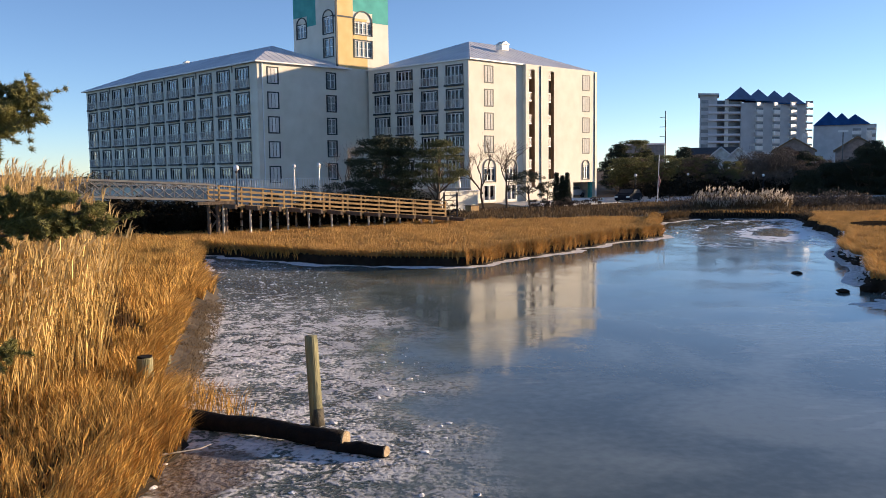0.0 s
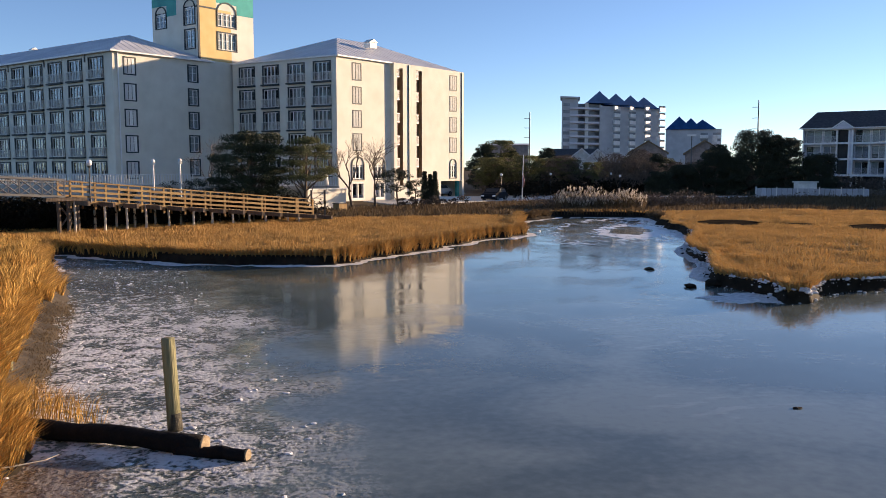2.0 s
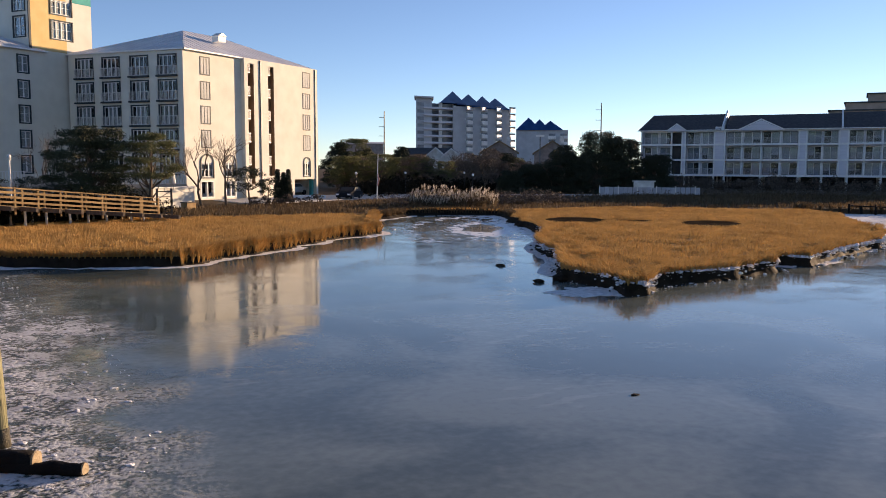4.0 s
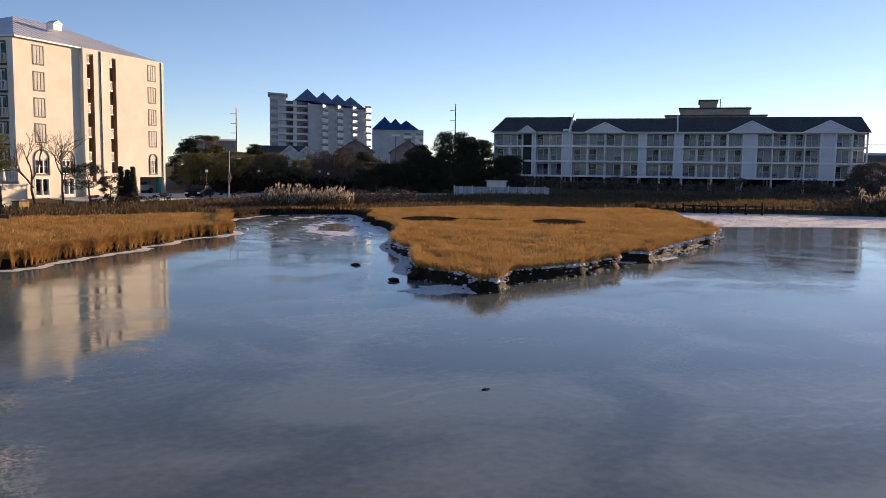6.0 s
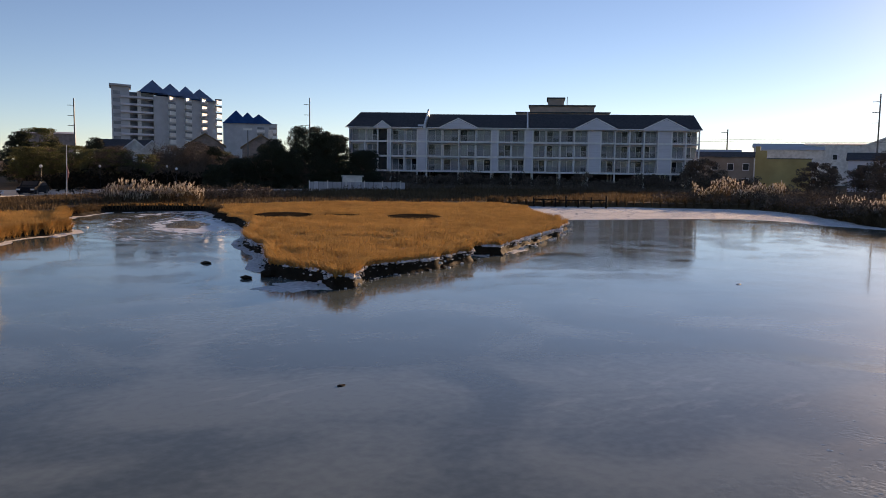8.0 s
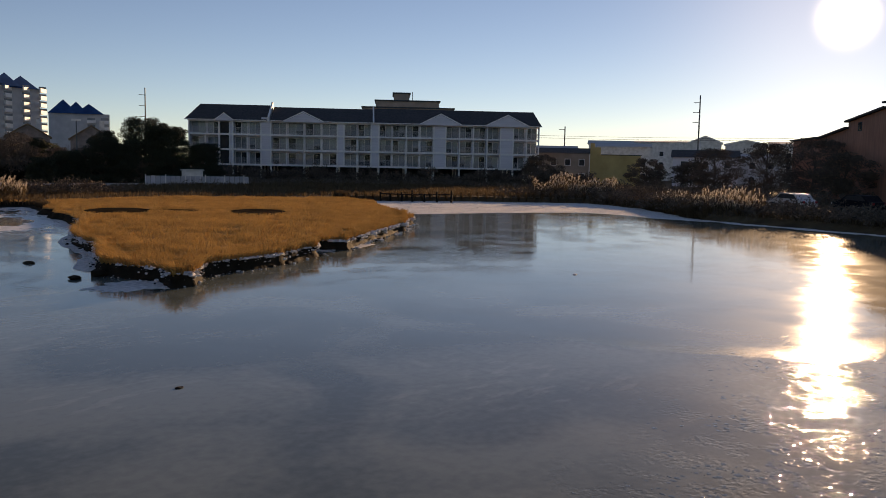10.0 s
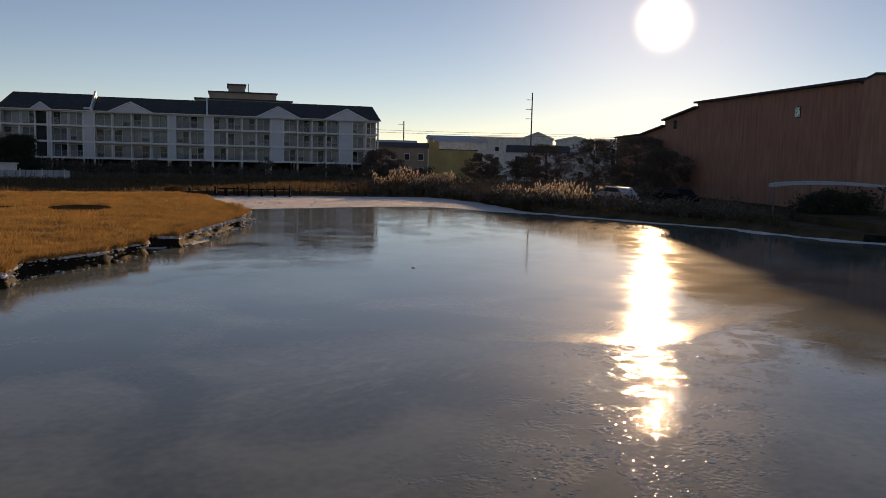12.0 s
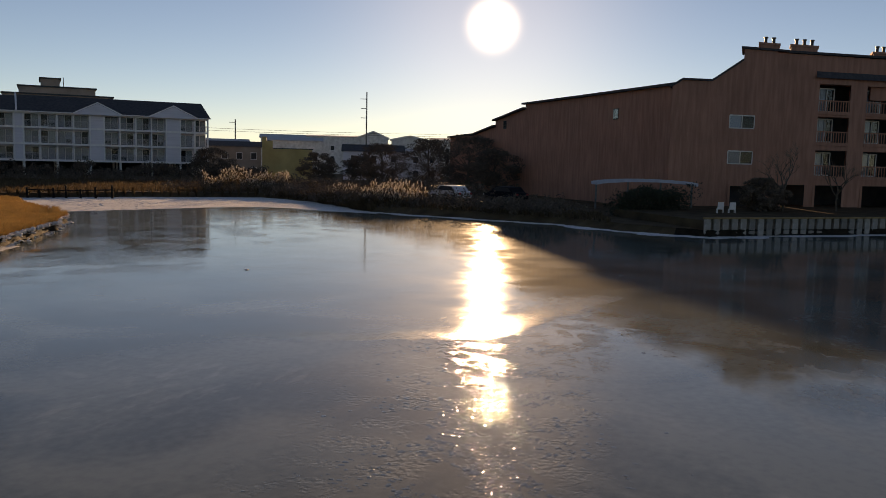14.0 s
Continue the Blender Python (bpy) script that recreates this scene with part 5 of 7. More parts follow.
mt2_ = Matrix.Translation((0, 0, 4.3)) @ Matrix.Scale(1.2, 4) @ Matrix.Translation((0, 0, -4.3)) @ wall_frame((162.8, 366.0, 0), Vector((0.9, -0.43, 0)).normalized(), Vector((-0.43, -0.9, 0)))
low_block = thing("apartment_block", 208, 433, 0, "grey apartment block with three blue pyramid roofs", "apartment block")
part("wall", Geo().box(0, 24.5, -12, 0, 0, 22.4, mt2_), CONDO, low_block)
for x, w, z1 in ((5.8, 12, 28.6), (11.0, 10, 27.8), (16.2, 12, 27.0)):
    part("roof", pyramid(mt2_, x - w / 2, x + w / 2, 1, -12, 22.3, z1), BLUE_ROOF, low_block)
for k in range(6):
    z = 4 + 2.9 * k
    for x in (17, 22.5):
        part("balcony", Geo().box(x - 1.8, x + 1.8, 0, 1.3, z - 0.2, z, mt2_).box(x - 1.8, x + 1.8, 1.2, 1.3, z, z + 1.1, mt2_), WHITE, low_block)
        part("window", Geo().box(x - 1.6, x + 1.6, 0.01, 0.05, z + 0.1, z + 2.2, mt2_), FAR_GLASS, low_block)


def house(name, x, y, w, d, h, ridge, turn, wall_mat, roof_mat, label, windows=3, gable_front=False, chim=False, trim_mat=WHITE):
    """A plain far house: walls, gabled roof, windows on the side that faces the pond."""
    m = pose(x, y, 0, 0, 0, turn)
    ob = thing(name, x, y, 0.4, label, "house")
    part("wall", Geo().box(-w / 2, w / 2, -d / 2, d / 2, 0.2, h, m), wall_mat, ob)
    r = Geo()
    if gable_front:
        mm = m @ pose(0, 0, 0, 0, 0, 90)
        r.slab(m, [(-w / 2 - 0.4, h - 0.3), (0, ridge - 0.3), (w / 2 + 0.4, h - 0.3), (w / 2 + 0.4, h), (0, ridge), (-w / 2 - 0.4, h)], -d / 2 - 0.4, d / 2 + 0.4)
        part("gable", Geo().slab(m, [(-w / 2, h - 0.05), (w / 2, h - 0.05), (0, ridge - 0.3)], -d / 2, d / 2 - 0.3), wall_mat, ob)
        b = Geo()
        for s in (-1, 1):
            b.slab(m, [(s * (w / 2 + 0.4), h - 0.35), (0, ridge - 0.35), (0, ridge + 0.03), (s * (w / 2 + 0.4), h + 0.03)], -d / 2 - 0.5, -d / 2 - 0.41)
        part("barge_board", b, trim_mat, ob)
    else:
        r.slab(m @ pose(0, 0, 0, 0, 0, 90), [(-d / 2 - 0.4, h - 0.1), (d / 2 + 0.4, h - 0.1), (0, ridge)], -w / 2 - 0.4, w / 2 + 0.4)
    part("roof", r, roof_mat, ob)
    rows = max(1, int((h - 0.5) / 2.8))
    for k in range(rows):
        for i in range(windows):
            xx = -w / 2 + w * (i + 0.5) / windows
            f = part("window", Geo().box(xx - 0.6, xx + 0.6, -d / 2 - 0.06, -d / 2, 1.2 + 2.8 * k, 2.6 + 2.8 * k, m), WHITE, ob)
            # pane coloured near-black as the unlit room behind it
            part("pane", Geo().box(xx - 0.5, xx + 0.5, -d / 2 - 0.08, -d / 2 - 0.065, 1.3 + 2.8 * k, 2.5 + 2.8 * k, m), ROOM_SHADE, f)
    if chim:
        part("chimney", Geo().box(w * 0.2, w * 0.2 + 1.0, -0.5, 0.5, h, ridge + 1.0, m), WHITE_WORN, ob)
    return ob


def turned(x, y):
    return -math.degrees(math.atan2(x, y))


# house rows behind the trees
for x, y, w, h, r in ((64.5, 193, 4.0, 7.2, 9.2), (68.0, 191.5, 4.0, 7.0, 9.0)):
    house("gabled_house", x, y, w, 8, h, r, turned(x, y), WHITE_WORN, SHINGLE, "white gabled house half hidden behind the trees", 2, True)
house("gabled_house", 75.0, 178, 8, 8, 7.8, 10.5, turned(75, 178), BRICK, SHINGLE, "brown gabled house with a white chimney behind bare trees", 3, True, True, STAIR_WALL)
house("gabled_house", 85.5, 172, 8, 8, 7.6, 10.5, turned(85, 173), BRICK, SHINGLE, "brown house with a white chimney behind bare trees", 3, True, True, STAIR_WALL)
house("row_house", 66.0, 204, 12, 8, 7.6, 9.4, turned(66, 204), BRICK, SHINGLE, "low brown row house behind the trees", 4)
house("far_block", 60.5, 255, 14, 12, 11.6, 12.2, turned(60, 255), BRICK, CONDO, "flat brown block on the skyline", 4)

# beyond the apartment house
stack = thing("roof_block", 189, 180, 0, "beige apartment block with a stepped roof storey", "apartment block")
ms_ = wall_frame((168, 199, 0), Vector((0.70, -0.715, 0)), Vector((-0.7, -0.7, 0)))
for x0, x1, z0, z1 in ((0, 62, 0, 18.5), (16, 44, 18.5, 20.9), (20.0, 39.5, 20.9, 23.0), (25.5, 30.3, 23.0, 25.3)):
    part("wall", Geo().box(x0, x1, -14, 0, z0, z1, ms_), TAN, stack)
    part("cornice", Geo().box(x0 - 0.4, x1 + 0.4, -14.4, 0.4, z1 - 0.4, z1, ms_), TRIM_DARK, stack)
part("mast", Geo().box(31.2, 31.4, -1, -0.8, 23, 25.6, ms_), STEEL, stack)
house("low_house", 144.5, 93, 11, 10, 6.6, 7.6, turned(144, 93), TAN, SHINGLE, "low tan house with small windows", 4)
house("low_house", 149.0, 100.5, 14, 9, 7.4, 8.2, turned(149, 100), WHITE_WORN, CONDO, "pale flat-roofed house by the poles", 4)
yel = thing("yellow_building", 146, 81, 0.4, "bright yellow painted building with a flat roof", "building")
my = wall_frame((142.1, 84.7, 0), Vector((0.5, -0.866, 0)), Vector((-0.85, -0.5, 0)))
part("wall", Geo().box(0, 9.6, -6, 0, 0.2, 6.2, my).box(0, 2.0, -3, 0, 6.2, 7.7, my).box(0, 0.8, -3, 0, 7.7, 8.5, my), YELLOW, yel)
part("coping", Geo().box(2.05, 9.75, -6.1, 0.12, 6.2, 6.35, my), TRIM_DARK, yel)
house("grey_house", 158.5, 68.5, 12, 10, 6.2, 7.6, turned(156, 70), SIDING, SHINGLE, "grey house with a dark low roof", 3)
house("grey_house", 163.5, 61.0, 10, 9, 6.2, 7.0, turned(163, 61), CONDO, CONDO, "pale grey house beside the yellow one", 3)
for x, y, w, h, r, gf in ((201, 112, 14, 9.9, 10.9, False), (209, 100, 18, 10.6, 11.0, False), (211.5, 91.5, 8, 10.5, 12.3, True), (215, 82, 10, 10.2, 11.3, True), (219.5, 71, 12, 10.4, 11.0, False), (176, 96, 12, 8.6, 9.4, False)):
    house("row_house", x, y, w, 10, h, r, turned(x, y), WHITE_WORN, CONDO, "pale town house on the skyline", 4, gf)


def street_pole(x, y, h, arms, label):
    ob = thing("utility_pole", x, y, 0.4, label, "utility pole", "utility poles")
    part("pole", Geo().tube([(x, y, 0.3), (x, y, h * 0.5), (x, y, h)], [0.19, 0.16, 0.12], 8), STEEL, ob)
    a = radians(turned(x, y))
    for z in arms:
        part("cross_arm", Geo().box(-1.3, 0.1, -0.06, 0.06, z - 0.06, z + 0.06, pose(x, y, 0, 0, 0, math.degrees(a))), STEEL, ob)


street_pole(51.8, 193.7, 17.7, (16.2, 14.0, 11.8), "tall grey utility pole with three short arms")
street_pole(99.2, 174.2, 19.6, (18.0, 15.6, 13.2), "tall grey utility pole with three short arms")
street_pole(165.1, 73.0, 18.9, (17.4, 15.4, 13.4), "tall grey utility pole with three short arms")
street_pole(152.5, 107.5, 11.5, (10.8,), "short utility pole beside low roofs")
street_pole(157.5, 100.5, 12.6, (11.9,), "short utility pole beside low roofs")
wires = thing("overhead_wire", 155, 100, 10.5, "thin overhead wires between the poles", "cable")
for z, y in ((10.9, 0.0), (10.4, 0.5)):
    a, b = Vector((128, 128, z)), Vector((190, 62, z))
    pts = [a.lerp(b, k / 12) - UP * (0.5 * math.sin(math.pi * k / 12)) for k in range(13)]
    part("wire", Geo().tube(pts, [0.035] * 13, 4), BLACK, wires)


# ---- boardwalk, footbridge, piles and other timber ----
P0, P1 = Vector((-14.2, 52.6, 0)), Vector((0.6, 63.4, 0))
BWD = (P1 - P0).normalized()
BWN = Vector((BWD.y, -BWD.x, 0))
walkway = thing("boardwalk", -7, 58, 0.5, "sloping timber boardwalk on piles with slatted rails", "boardwalk")


def deck_z(s):
    return 2.52 - 1.5 * min(max(s, 0) / 17.0, 1.12)


def along(s, off, z):
    p = P0 + BWD * s - BWN * off
    return (p.x, p.y, z)


def beam(g, s0, s1, off, dz, h, w):
    """A plank that follows the slope between two stations."""
    a, b = deck_z(s0) + dz, deck_z(s1) + dz
    vs = [along(s0, off - w / 2, a), along(s1, off - w / 2, b), along(s1, off + w / 2, b), along(s0, off + w / 2, a),
          along(s0, off - w / 2, a + h), along(s1, off - w / 2, b + h), along(s1, off + w / 2, b + h), along(s0, off + w / 2, a + h)]
    g.add(vs, ((3, 2, 1, 0), (4, 5, 6, 7), (0, 1, 5, 4), (1, 2, 6, 5), (2, 3, 7, 6), (3, 0, 4, 7)))


stations = [0.2 + 1.47 * i for i in range(13)]
for off in (0.0, 1.9):
    for s in stations:
        g = Geo()
        z = deck_z(s)
        g.box(-0.055, 0.055, -0.055, 0.055, z - 0.55, z + 1.14, pose(*along(s, off, 0), 0, 0, 36))
        part("rail_post", g, WOOD, walkway)
    for s, t in zip(stations, stations[1:]):
        for dz in (0.16, 0.46, 0.76):
            g = Geo()
            beam(g, s, t, off - 0.07 if off == 0 else off + 0.07, dz, 0.13, 0.04)
            part("rail_board", g, WOOD, walkway)
        g = Geo()
        beam(g, s, t, off, 1.08, 0.05, 0.2)
        part("rail_cap", g, WOOD, walkway)
        g = Geo()
        beam(g, s, t, off - 0.03 if off == 0 else off + 0.03, -0.20, 0.16, 0.05)
        part("fascia_board", g, WOOD, walkway)
for i in range(118):
    g = Geo()
    beam(g, 0.15 * i + 0.1, 0.15 * i + 0.235, 0.95, -0.03, 0.035, 2.0)
    part("deck_board", g, WOOD, walkway)
for s in stations:
    for off in (-0.02, 1.78):
        z = deck_z(s)
        a = along(s + 0.5 * random.random() + 0.2, off, 0)
        part("support_post", Geo().tube([(a[0], a[1], 0.1), (a[0] + 0.02, a[1], z * 0.5), (a[0], a[1], z - 0.05)], [0.085, 0.08, 0.078], 8), PALE_PILE, walkway)
    g = Geo()
    g.box(-0.08, 0.08, -1.95, -0.06, z - 0.32, z - 0.06, pose(*along(s + 0.3, 0, 0), 0, 0, math.degrees(math.atan2(BWD.y, BWD.x))))
    part("cross_beam", g, BARK, walkway)

bridge = thing("footbridge", -20, 49, 2.8, "grey steel truss footbridge with crossed braces", "footbridge")
T0_, T1_ = Vector((-14.3, 52.5, 0)), Vector((-24.3, 45.0, 0))
TL = (T1_ - T0_).length
TDIR = (T1_ - T0_).normalized()
TN = Vector((TDIR.y, -TDIR.x, 0))


def at_bridge(s, off, dz):
    p = T0_ + TDIR * s + TN * off
    return Vector((p.x, p.y, 2.68 + 0.058 * s + dz))


for off in (0.0, 1.8):
    for dz, w in ((0.0, 0.085), (0.98, 0.085), (0.80, 0.03)):
        part("chord", Geo().tube([at_bridge(0, off, dz), at_bridge(TL, off, dz)], [w, w], 4), BRIDGE_STEEL, bridge)
    k = 10
    for i in range(k + 1):
        s = TL * i / k
        part("upright", Geo().tube([at_bridge(s, off, 0), at_bridge(s, off, 0.98)], [0.05, 0.05], 4), BRIDGE_STEEL, bridge)
        if i < k:
            t = TL * (i + 1) / k
            part("brace", Geo().tube([at_bridge(s, off, 0.02), at_bridge(t, off, 0.95)], [0.038, 0.038], 4), BRIDGE_STEEL, bridge)
            part("brace", Geo().tube([at_bridge(t, off, 0.02), at_bridge(s, off, 0.95)], [0.038, 0.038], 4), BRIDGE_STEEL, bridge)
g = Geo()
vs = [at_bridge(s, off, dz) for dz in (-0.05, 0.05) for s, off in ((0, 0), (TL, 0), (TL, 1.8), (0, 1.8))]
g.add(vs, ((3, 2, 1, 0), (4, 5, 6, 7), (0, 1, 5, 4), (1, 2, 6, 5), (2, 3, 7, 6), (3, 0, 4, 7)))
part("deck", g, BARK, bridge)
pier = thing("bridge_pier", -14.2, 52.8, 0.3, "cluster of timber piles with cross braces under the bridge end", "pier")
for dx, dy in ((-0.55, -0.35), (-0.1, 0.0), (0.35, 0.3), (-0.9, 0.9), (-0.4, 1.3), (0.0, 1.6)):
    x, y = -14.1 + dx, 52.7 + dy
    part("support_post", Geo().tube([(x, y, 0.0), (x + 0.03, y, 1.3), (x, y, 2.65)], [0.12, 0.115, 0.11], 8), BARK, pier)
part("brace", Geo().tube([(-14.7, 52.4, 0.7), (-13.7, 53.0, 2.3)], [0.06, 0.06], 4), BARK, pier)
part("brace", Geo().tube([(-13.7, 53.0, 0.7), (-14.7, 52.4, 2.3)], [0.06, 0.06], 4), BARK, pier)
part("cap_beam", Geo().box(-1.3, 1.1, -0.2, 0.2, 2.42, 2.62, pose(-14.2, 52.7, 0, 0, 0, 36)), BARK, pier)


def lamp_post(x, y, z0, h, post_mat, label, r=0.05):
    ob = thing("lamp_post", x, y, z0, label, "lamp post", "lamp posts")
    part("post", Geo().tube([(x, y, z0), (x, y, z0 + 0.2), (x, y, z0 + 0.25), (x, y, z0 + h - 0.3)], [r * 2, r * 1.8, r, r * 0.8], 8), post_mat, ob)
    part("collar", Geo().tube([(x, y, z0 + h - 0.34), (x, y, z0 + h - 0.22)], [r * 1.6, r * 2.2], 8), post_mat, ob)
    rows = [(math.sin(math.pi * k / 6) * 0.17 + 0.005, z0 + h - 0.22 + 0.19 * (1 - math.cos(math.pi * k / 6))) for k in range(7)]
    part("globe", Geo().tube([(x, y, q) for _, q in rows], [p for p, _ in rows], 10), GLOBE, ob, smooth=True)
    return ob


lamp_post(-13.05, 53.3, 2.3, 2.42, BLACK, "black post lamp with a white globe on the boardwalk")
lamp_post(-14.35, 81.2, 0.6, 4.45, WHITE, "white post lamp with a round globe on the terrace", 0.10)
lamp_post(-12.0, 81.6, 0.6, 4.55, WHITE, "white post lamp with a round globe on the terrace", 0.10)
for x, y, h in ((33.0, 112, 3.0), (24.0, 103.5, 3.0), (44, 118, 3.0), (52, 122, 3.0), (60, 126, 3.0), (40, 104, 2.8)):
    lamp_post(x, y, 0.6, h, BLACK, "black post lamp with a white globe by the parking")

# white terrace fences by the hotel pool
fences = ((-30.0, 83.5, -15.6, 83.0, 2.75, 1.05, "pale glass-panelled terrace fence"), (-15.6, 82.9, -11.0, 83.5, 2.75, 1.1, "white picket terrace fence"), (-10.8, 85.5, 3.0, 86.5, 2.5, 1.0, "white picket terrace fence"))
for x0, y0, x1, y1, z, h, text in fences:
    f = thing("fence", (x0 + x1) / 2, (y0 + y1) / 2, 0.6, text, "fence", "terrace fences")
    d = Vector((x1 - x0, y1 - y0, 0))
    m = wall_frame((x0, y0, 0), d.normalized(), Vector((0, -1, 0)))
    n = int(d.length / 0.24)
    for q in (z + 0.1, z + h - 0.05):
        part("rail", Geo().box(0, d.length, -0.03, 0.03, q, q + 0.06, m), WHITE, f)
    pk = Geo().box(-0.05, 0.05, -0.015, 0.015, z + 0.1, z + h).mesh("picket", WHITE)
    for i in range(n):
        part("picket", pk, None, f, m=m @ Matrix.Translation((d.length * (i + 0.5) / n, 0.03, 0)))
    part("plinth", Geo().box(0, d.length, -0.15, 0.0, 0.3, z + 0.08, m), CONCRETE, f)

# pool fence and shed in front of the apartment house
pool = thing("pool_fence", 64, 99, 0.6, "white board fence round a pool beside the apartment house", "fence")
a, b = Vector((58.6, 103.0, 0)), Vector((70.2, 95.4, 0))
m = wall_frame(a, (b - a).normalized(), Vector((-0.6, -0.8, 0)))
bd = Geo().box(-0.30, 0.30, -0.02, 0.02, 0.55, 1.75).mesh("board", mat("white fence board", (0.34, 0.35, 0.38), (0.46, 0.47, 0.50), 2, 0.7, rnd=0.15))
n = int((b - a).length / 0.64)
for i in range(n):
    part("board", bd, None, pool, m=m @ Matrix.Translation((0.64 * (i + 0.5), 0, random.uniform(-0.03, 0.03))))
for i in range(0, n + 1, 4):
    part("post", Geo().box(0.64 * i - 0.07, 0.64 * i + 0.07, -0.1, 0.05, 0.4, 1.95, m), WHITE_WORN, pool)
shed = thing("shed", 64.6, 101, 0.6, "small white pool shed behind the board fence", "shed")
part("wall", Geo().box(-1.4, 1.4, -1, 1, 0.4, 2.55, pose(64.8, 101.6, 0, 0, 0, -32)), WHITE_WORN, shed)
part("roof", Geo().slab(pose(64.8, 101.6, 0, 0, 0, -32), [(-1.6, 2.5), (1.6, 2.5), (1.6, 2.62), (-1.6, 2.62)], -1.2, 1.2), WHITE_WORN, shed)

# old dock on the bay
dock = thing("dock", 66, 60, 0, "old low timber dock with leaning posts on the bay", "dock")
D0, D1 = Vector((63.6, 63.6, 0)), Vector((67.9, 57.3, 0))
for i, (s, h) in enumerate(((0.0, 1.0), (0.14, 0.8), (0.3, 1.0), (0.45, 1.25), (0.62, 0.9), (0.8, 1.15), (1.0, 1.3))):
    p = D0.lerp(D1, s)
    part("post", Geo().tube([(p.x, p.y, -0.2), (p.x + random.uniform(-0.06, 0.06), p.y, h)], [0.12, 0.10], 7), LOG, dock)
for z in (0.8,):
    part("rail", Geo().tube([(D0.x, D0.y, z), ((D0.x + D1.x) / 2, (D0.y + D1.y) / 2, z - 0.05), (D1.x, D1.y, z + 0.05)], [0.06] * 3, 5), LOG, dock)

# lone pile, stub and sunken logs at the near bank
post = thing("mooring_pile", -2.2, 14.5, 0, "weathered greenish mooring pile standing in the ice", "pile")
pts = [(-2.19 - 0.075 * (k / 8), 14.40, -0.15 + 1.70 * k / 8) for k in range(9)]
part("shaft", Geo().tube(pts, [0.115, 0.114, 0.113, 0.112, 0.112, 0.112, 0.111, 0.111, 0.106], 16, 0.025), PILE, post, smooth=True)
part("collar_stain", Geo().tube([(-2.188, 14.4, -0.02), (-2.192, 14.4, 0.1), (-2.2, 14.4, 0.3)], [0.122, 0.12, 0.115], 16, 0.02), mat("dark waterline stain", (0.02, 0.018, 0.012), (0.10, 0.085, 0.05), 7, 0.7, bump=0.5, stretch=(3, 3, 1)), post, "dark waterline stain", True)
stub = thing("pile_stub", -5.35, 15.07, 0.2, "short cut-off timber pile in the bank grass", "pile")
part("shaft", Geo().tube([(-5.36, 15.07, -0.1), (-5.36, 15.07, 0.5), (-5.35, 15.07, 1.03), (-5.35, 15.07, 1.07)], [0.15, 0.145, 0.142, 0.13], 14, 0.03), PILE, stub, smooth=True)
part("cut_top", Geo().tube([(-5.35, 15.07, 1.065), (-5.35, 15.07, 1.09)], [0.132, 0.128], 14, 0.03), LOG, stub)
stub2 = thing("pile_stub", -5.95, 17.9, 0.2, "small broken pile stump beside the bank", "pile")
part("shaft", Geo().tube([(-5.95, 17.9, -0.1), (-5.95, 17.9, 0.5), (-5.93, 17.9, 0.68)], [0.1, 0.1, 0.06], 9, 0.08), PILE, stub2, smooth=True)


def log(a, b, r, label):
    ob = thing("log", (a[0] + b[0]) / 2, (a[1] + b[1]) / 2, 0, label, "log", "sunken logs")
    a, b = Vector(a), Vector(b)
    k = 14
    pts = [a.lerp(b, i / k) + Vector((0, 0, 0.02 * math.sin(i * 0.9))) for i in range(k + 1)]
    part("trunk", Geo().tube(pts, [r * (1 + 0.05 * math.sin(i * 1.7)) for i in range(k + 1)], 14, 0.06), LOG, ob, smooth=True)
    d = (b - a).normalized()
    part("cut_end", Geo().tube([b - d * 0.01, b + d * 0.012], [r * 0.93, r * 0.9], 14, 0.05), LOG_END, ob, "pale sawn log end")
    return ob


log((-5.2, 14.75, 0.17), (-1.56, 13.15, 0.14), 0.15, "wet black log lying along the bank in the ice")
log((-2.0, 13.26, 0.03), (-0.90, 12.74, 0.08), 0.10, "wet black log with a pale sawn end in the ice")
branch = thing("branch", -4.3, 12.4, 0.05, "thin pale bare branch lying on the ice", "branch")
part("stem", Geo().tube([(-4.9, 12.2, 0.2), (-4.58, 12.41, 0.15), (-4.16, 12.67, 0.12), (-3.76, 12.88, 0.12), (-3.62, 13.05, 0.14)], [0.012, 0.012, 0.011, 0.009, 0.006], 6), mat("bleached wood", (0.40, 0.36, 0.30), (0.55, 0.50, 0.43), 6, 0.8), branch)


gate = thing("lattice_gate", 0.65, 66.5, 0.6, "black lattice gate at the foot of the boardwalk", "gate")
mgate = pose(0.65, 66.5, 0.5, 0, 0, 20)
for x in (-0.55, 0.55):
    part("gate_post", Geo().box(x - 0.06, x + 0.06, -0.06, 0.06, 0.0, 2.15, mgate), BLACK, gate)
for i in range(5):
    part("lattice_bar", Geo().box(-0.5, 0.5, -0.02, 0.02, 0.3 + 0.4 * i, 0.36 + 0.4 * i, mgate), BLACK, gate)
for i in range(3):
    part("lattice_bar", Geo().slab(mgate, [(-0.5, 0.2 + 0.6 * i), (-0.42, 0.2 + 0.6 * i), (0.5, 0.75 + 0.6 * i), (0.42, 0.75 + 0.6 * i)], -0.045, -0.022), BLACK, gate)
planter = thing("planter_box", 2.75, 77.4, 0.5, "brown timber planter box beside the terrace wall", "planter")
part("box", Geo().box(-0.5, 0.5, -0.4, 0.4, 0.0, 0.6, pose(2.75, 77.4, 0.5, 0, 0, 40)), WOOD, planter)
part("rim", Geo().box(-0.56, 0.56, -0.46, 0.46, 0.6, 0.68, pose(2.75, 77.4, 0.5, 0, 0, 40)), BARK, planter)
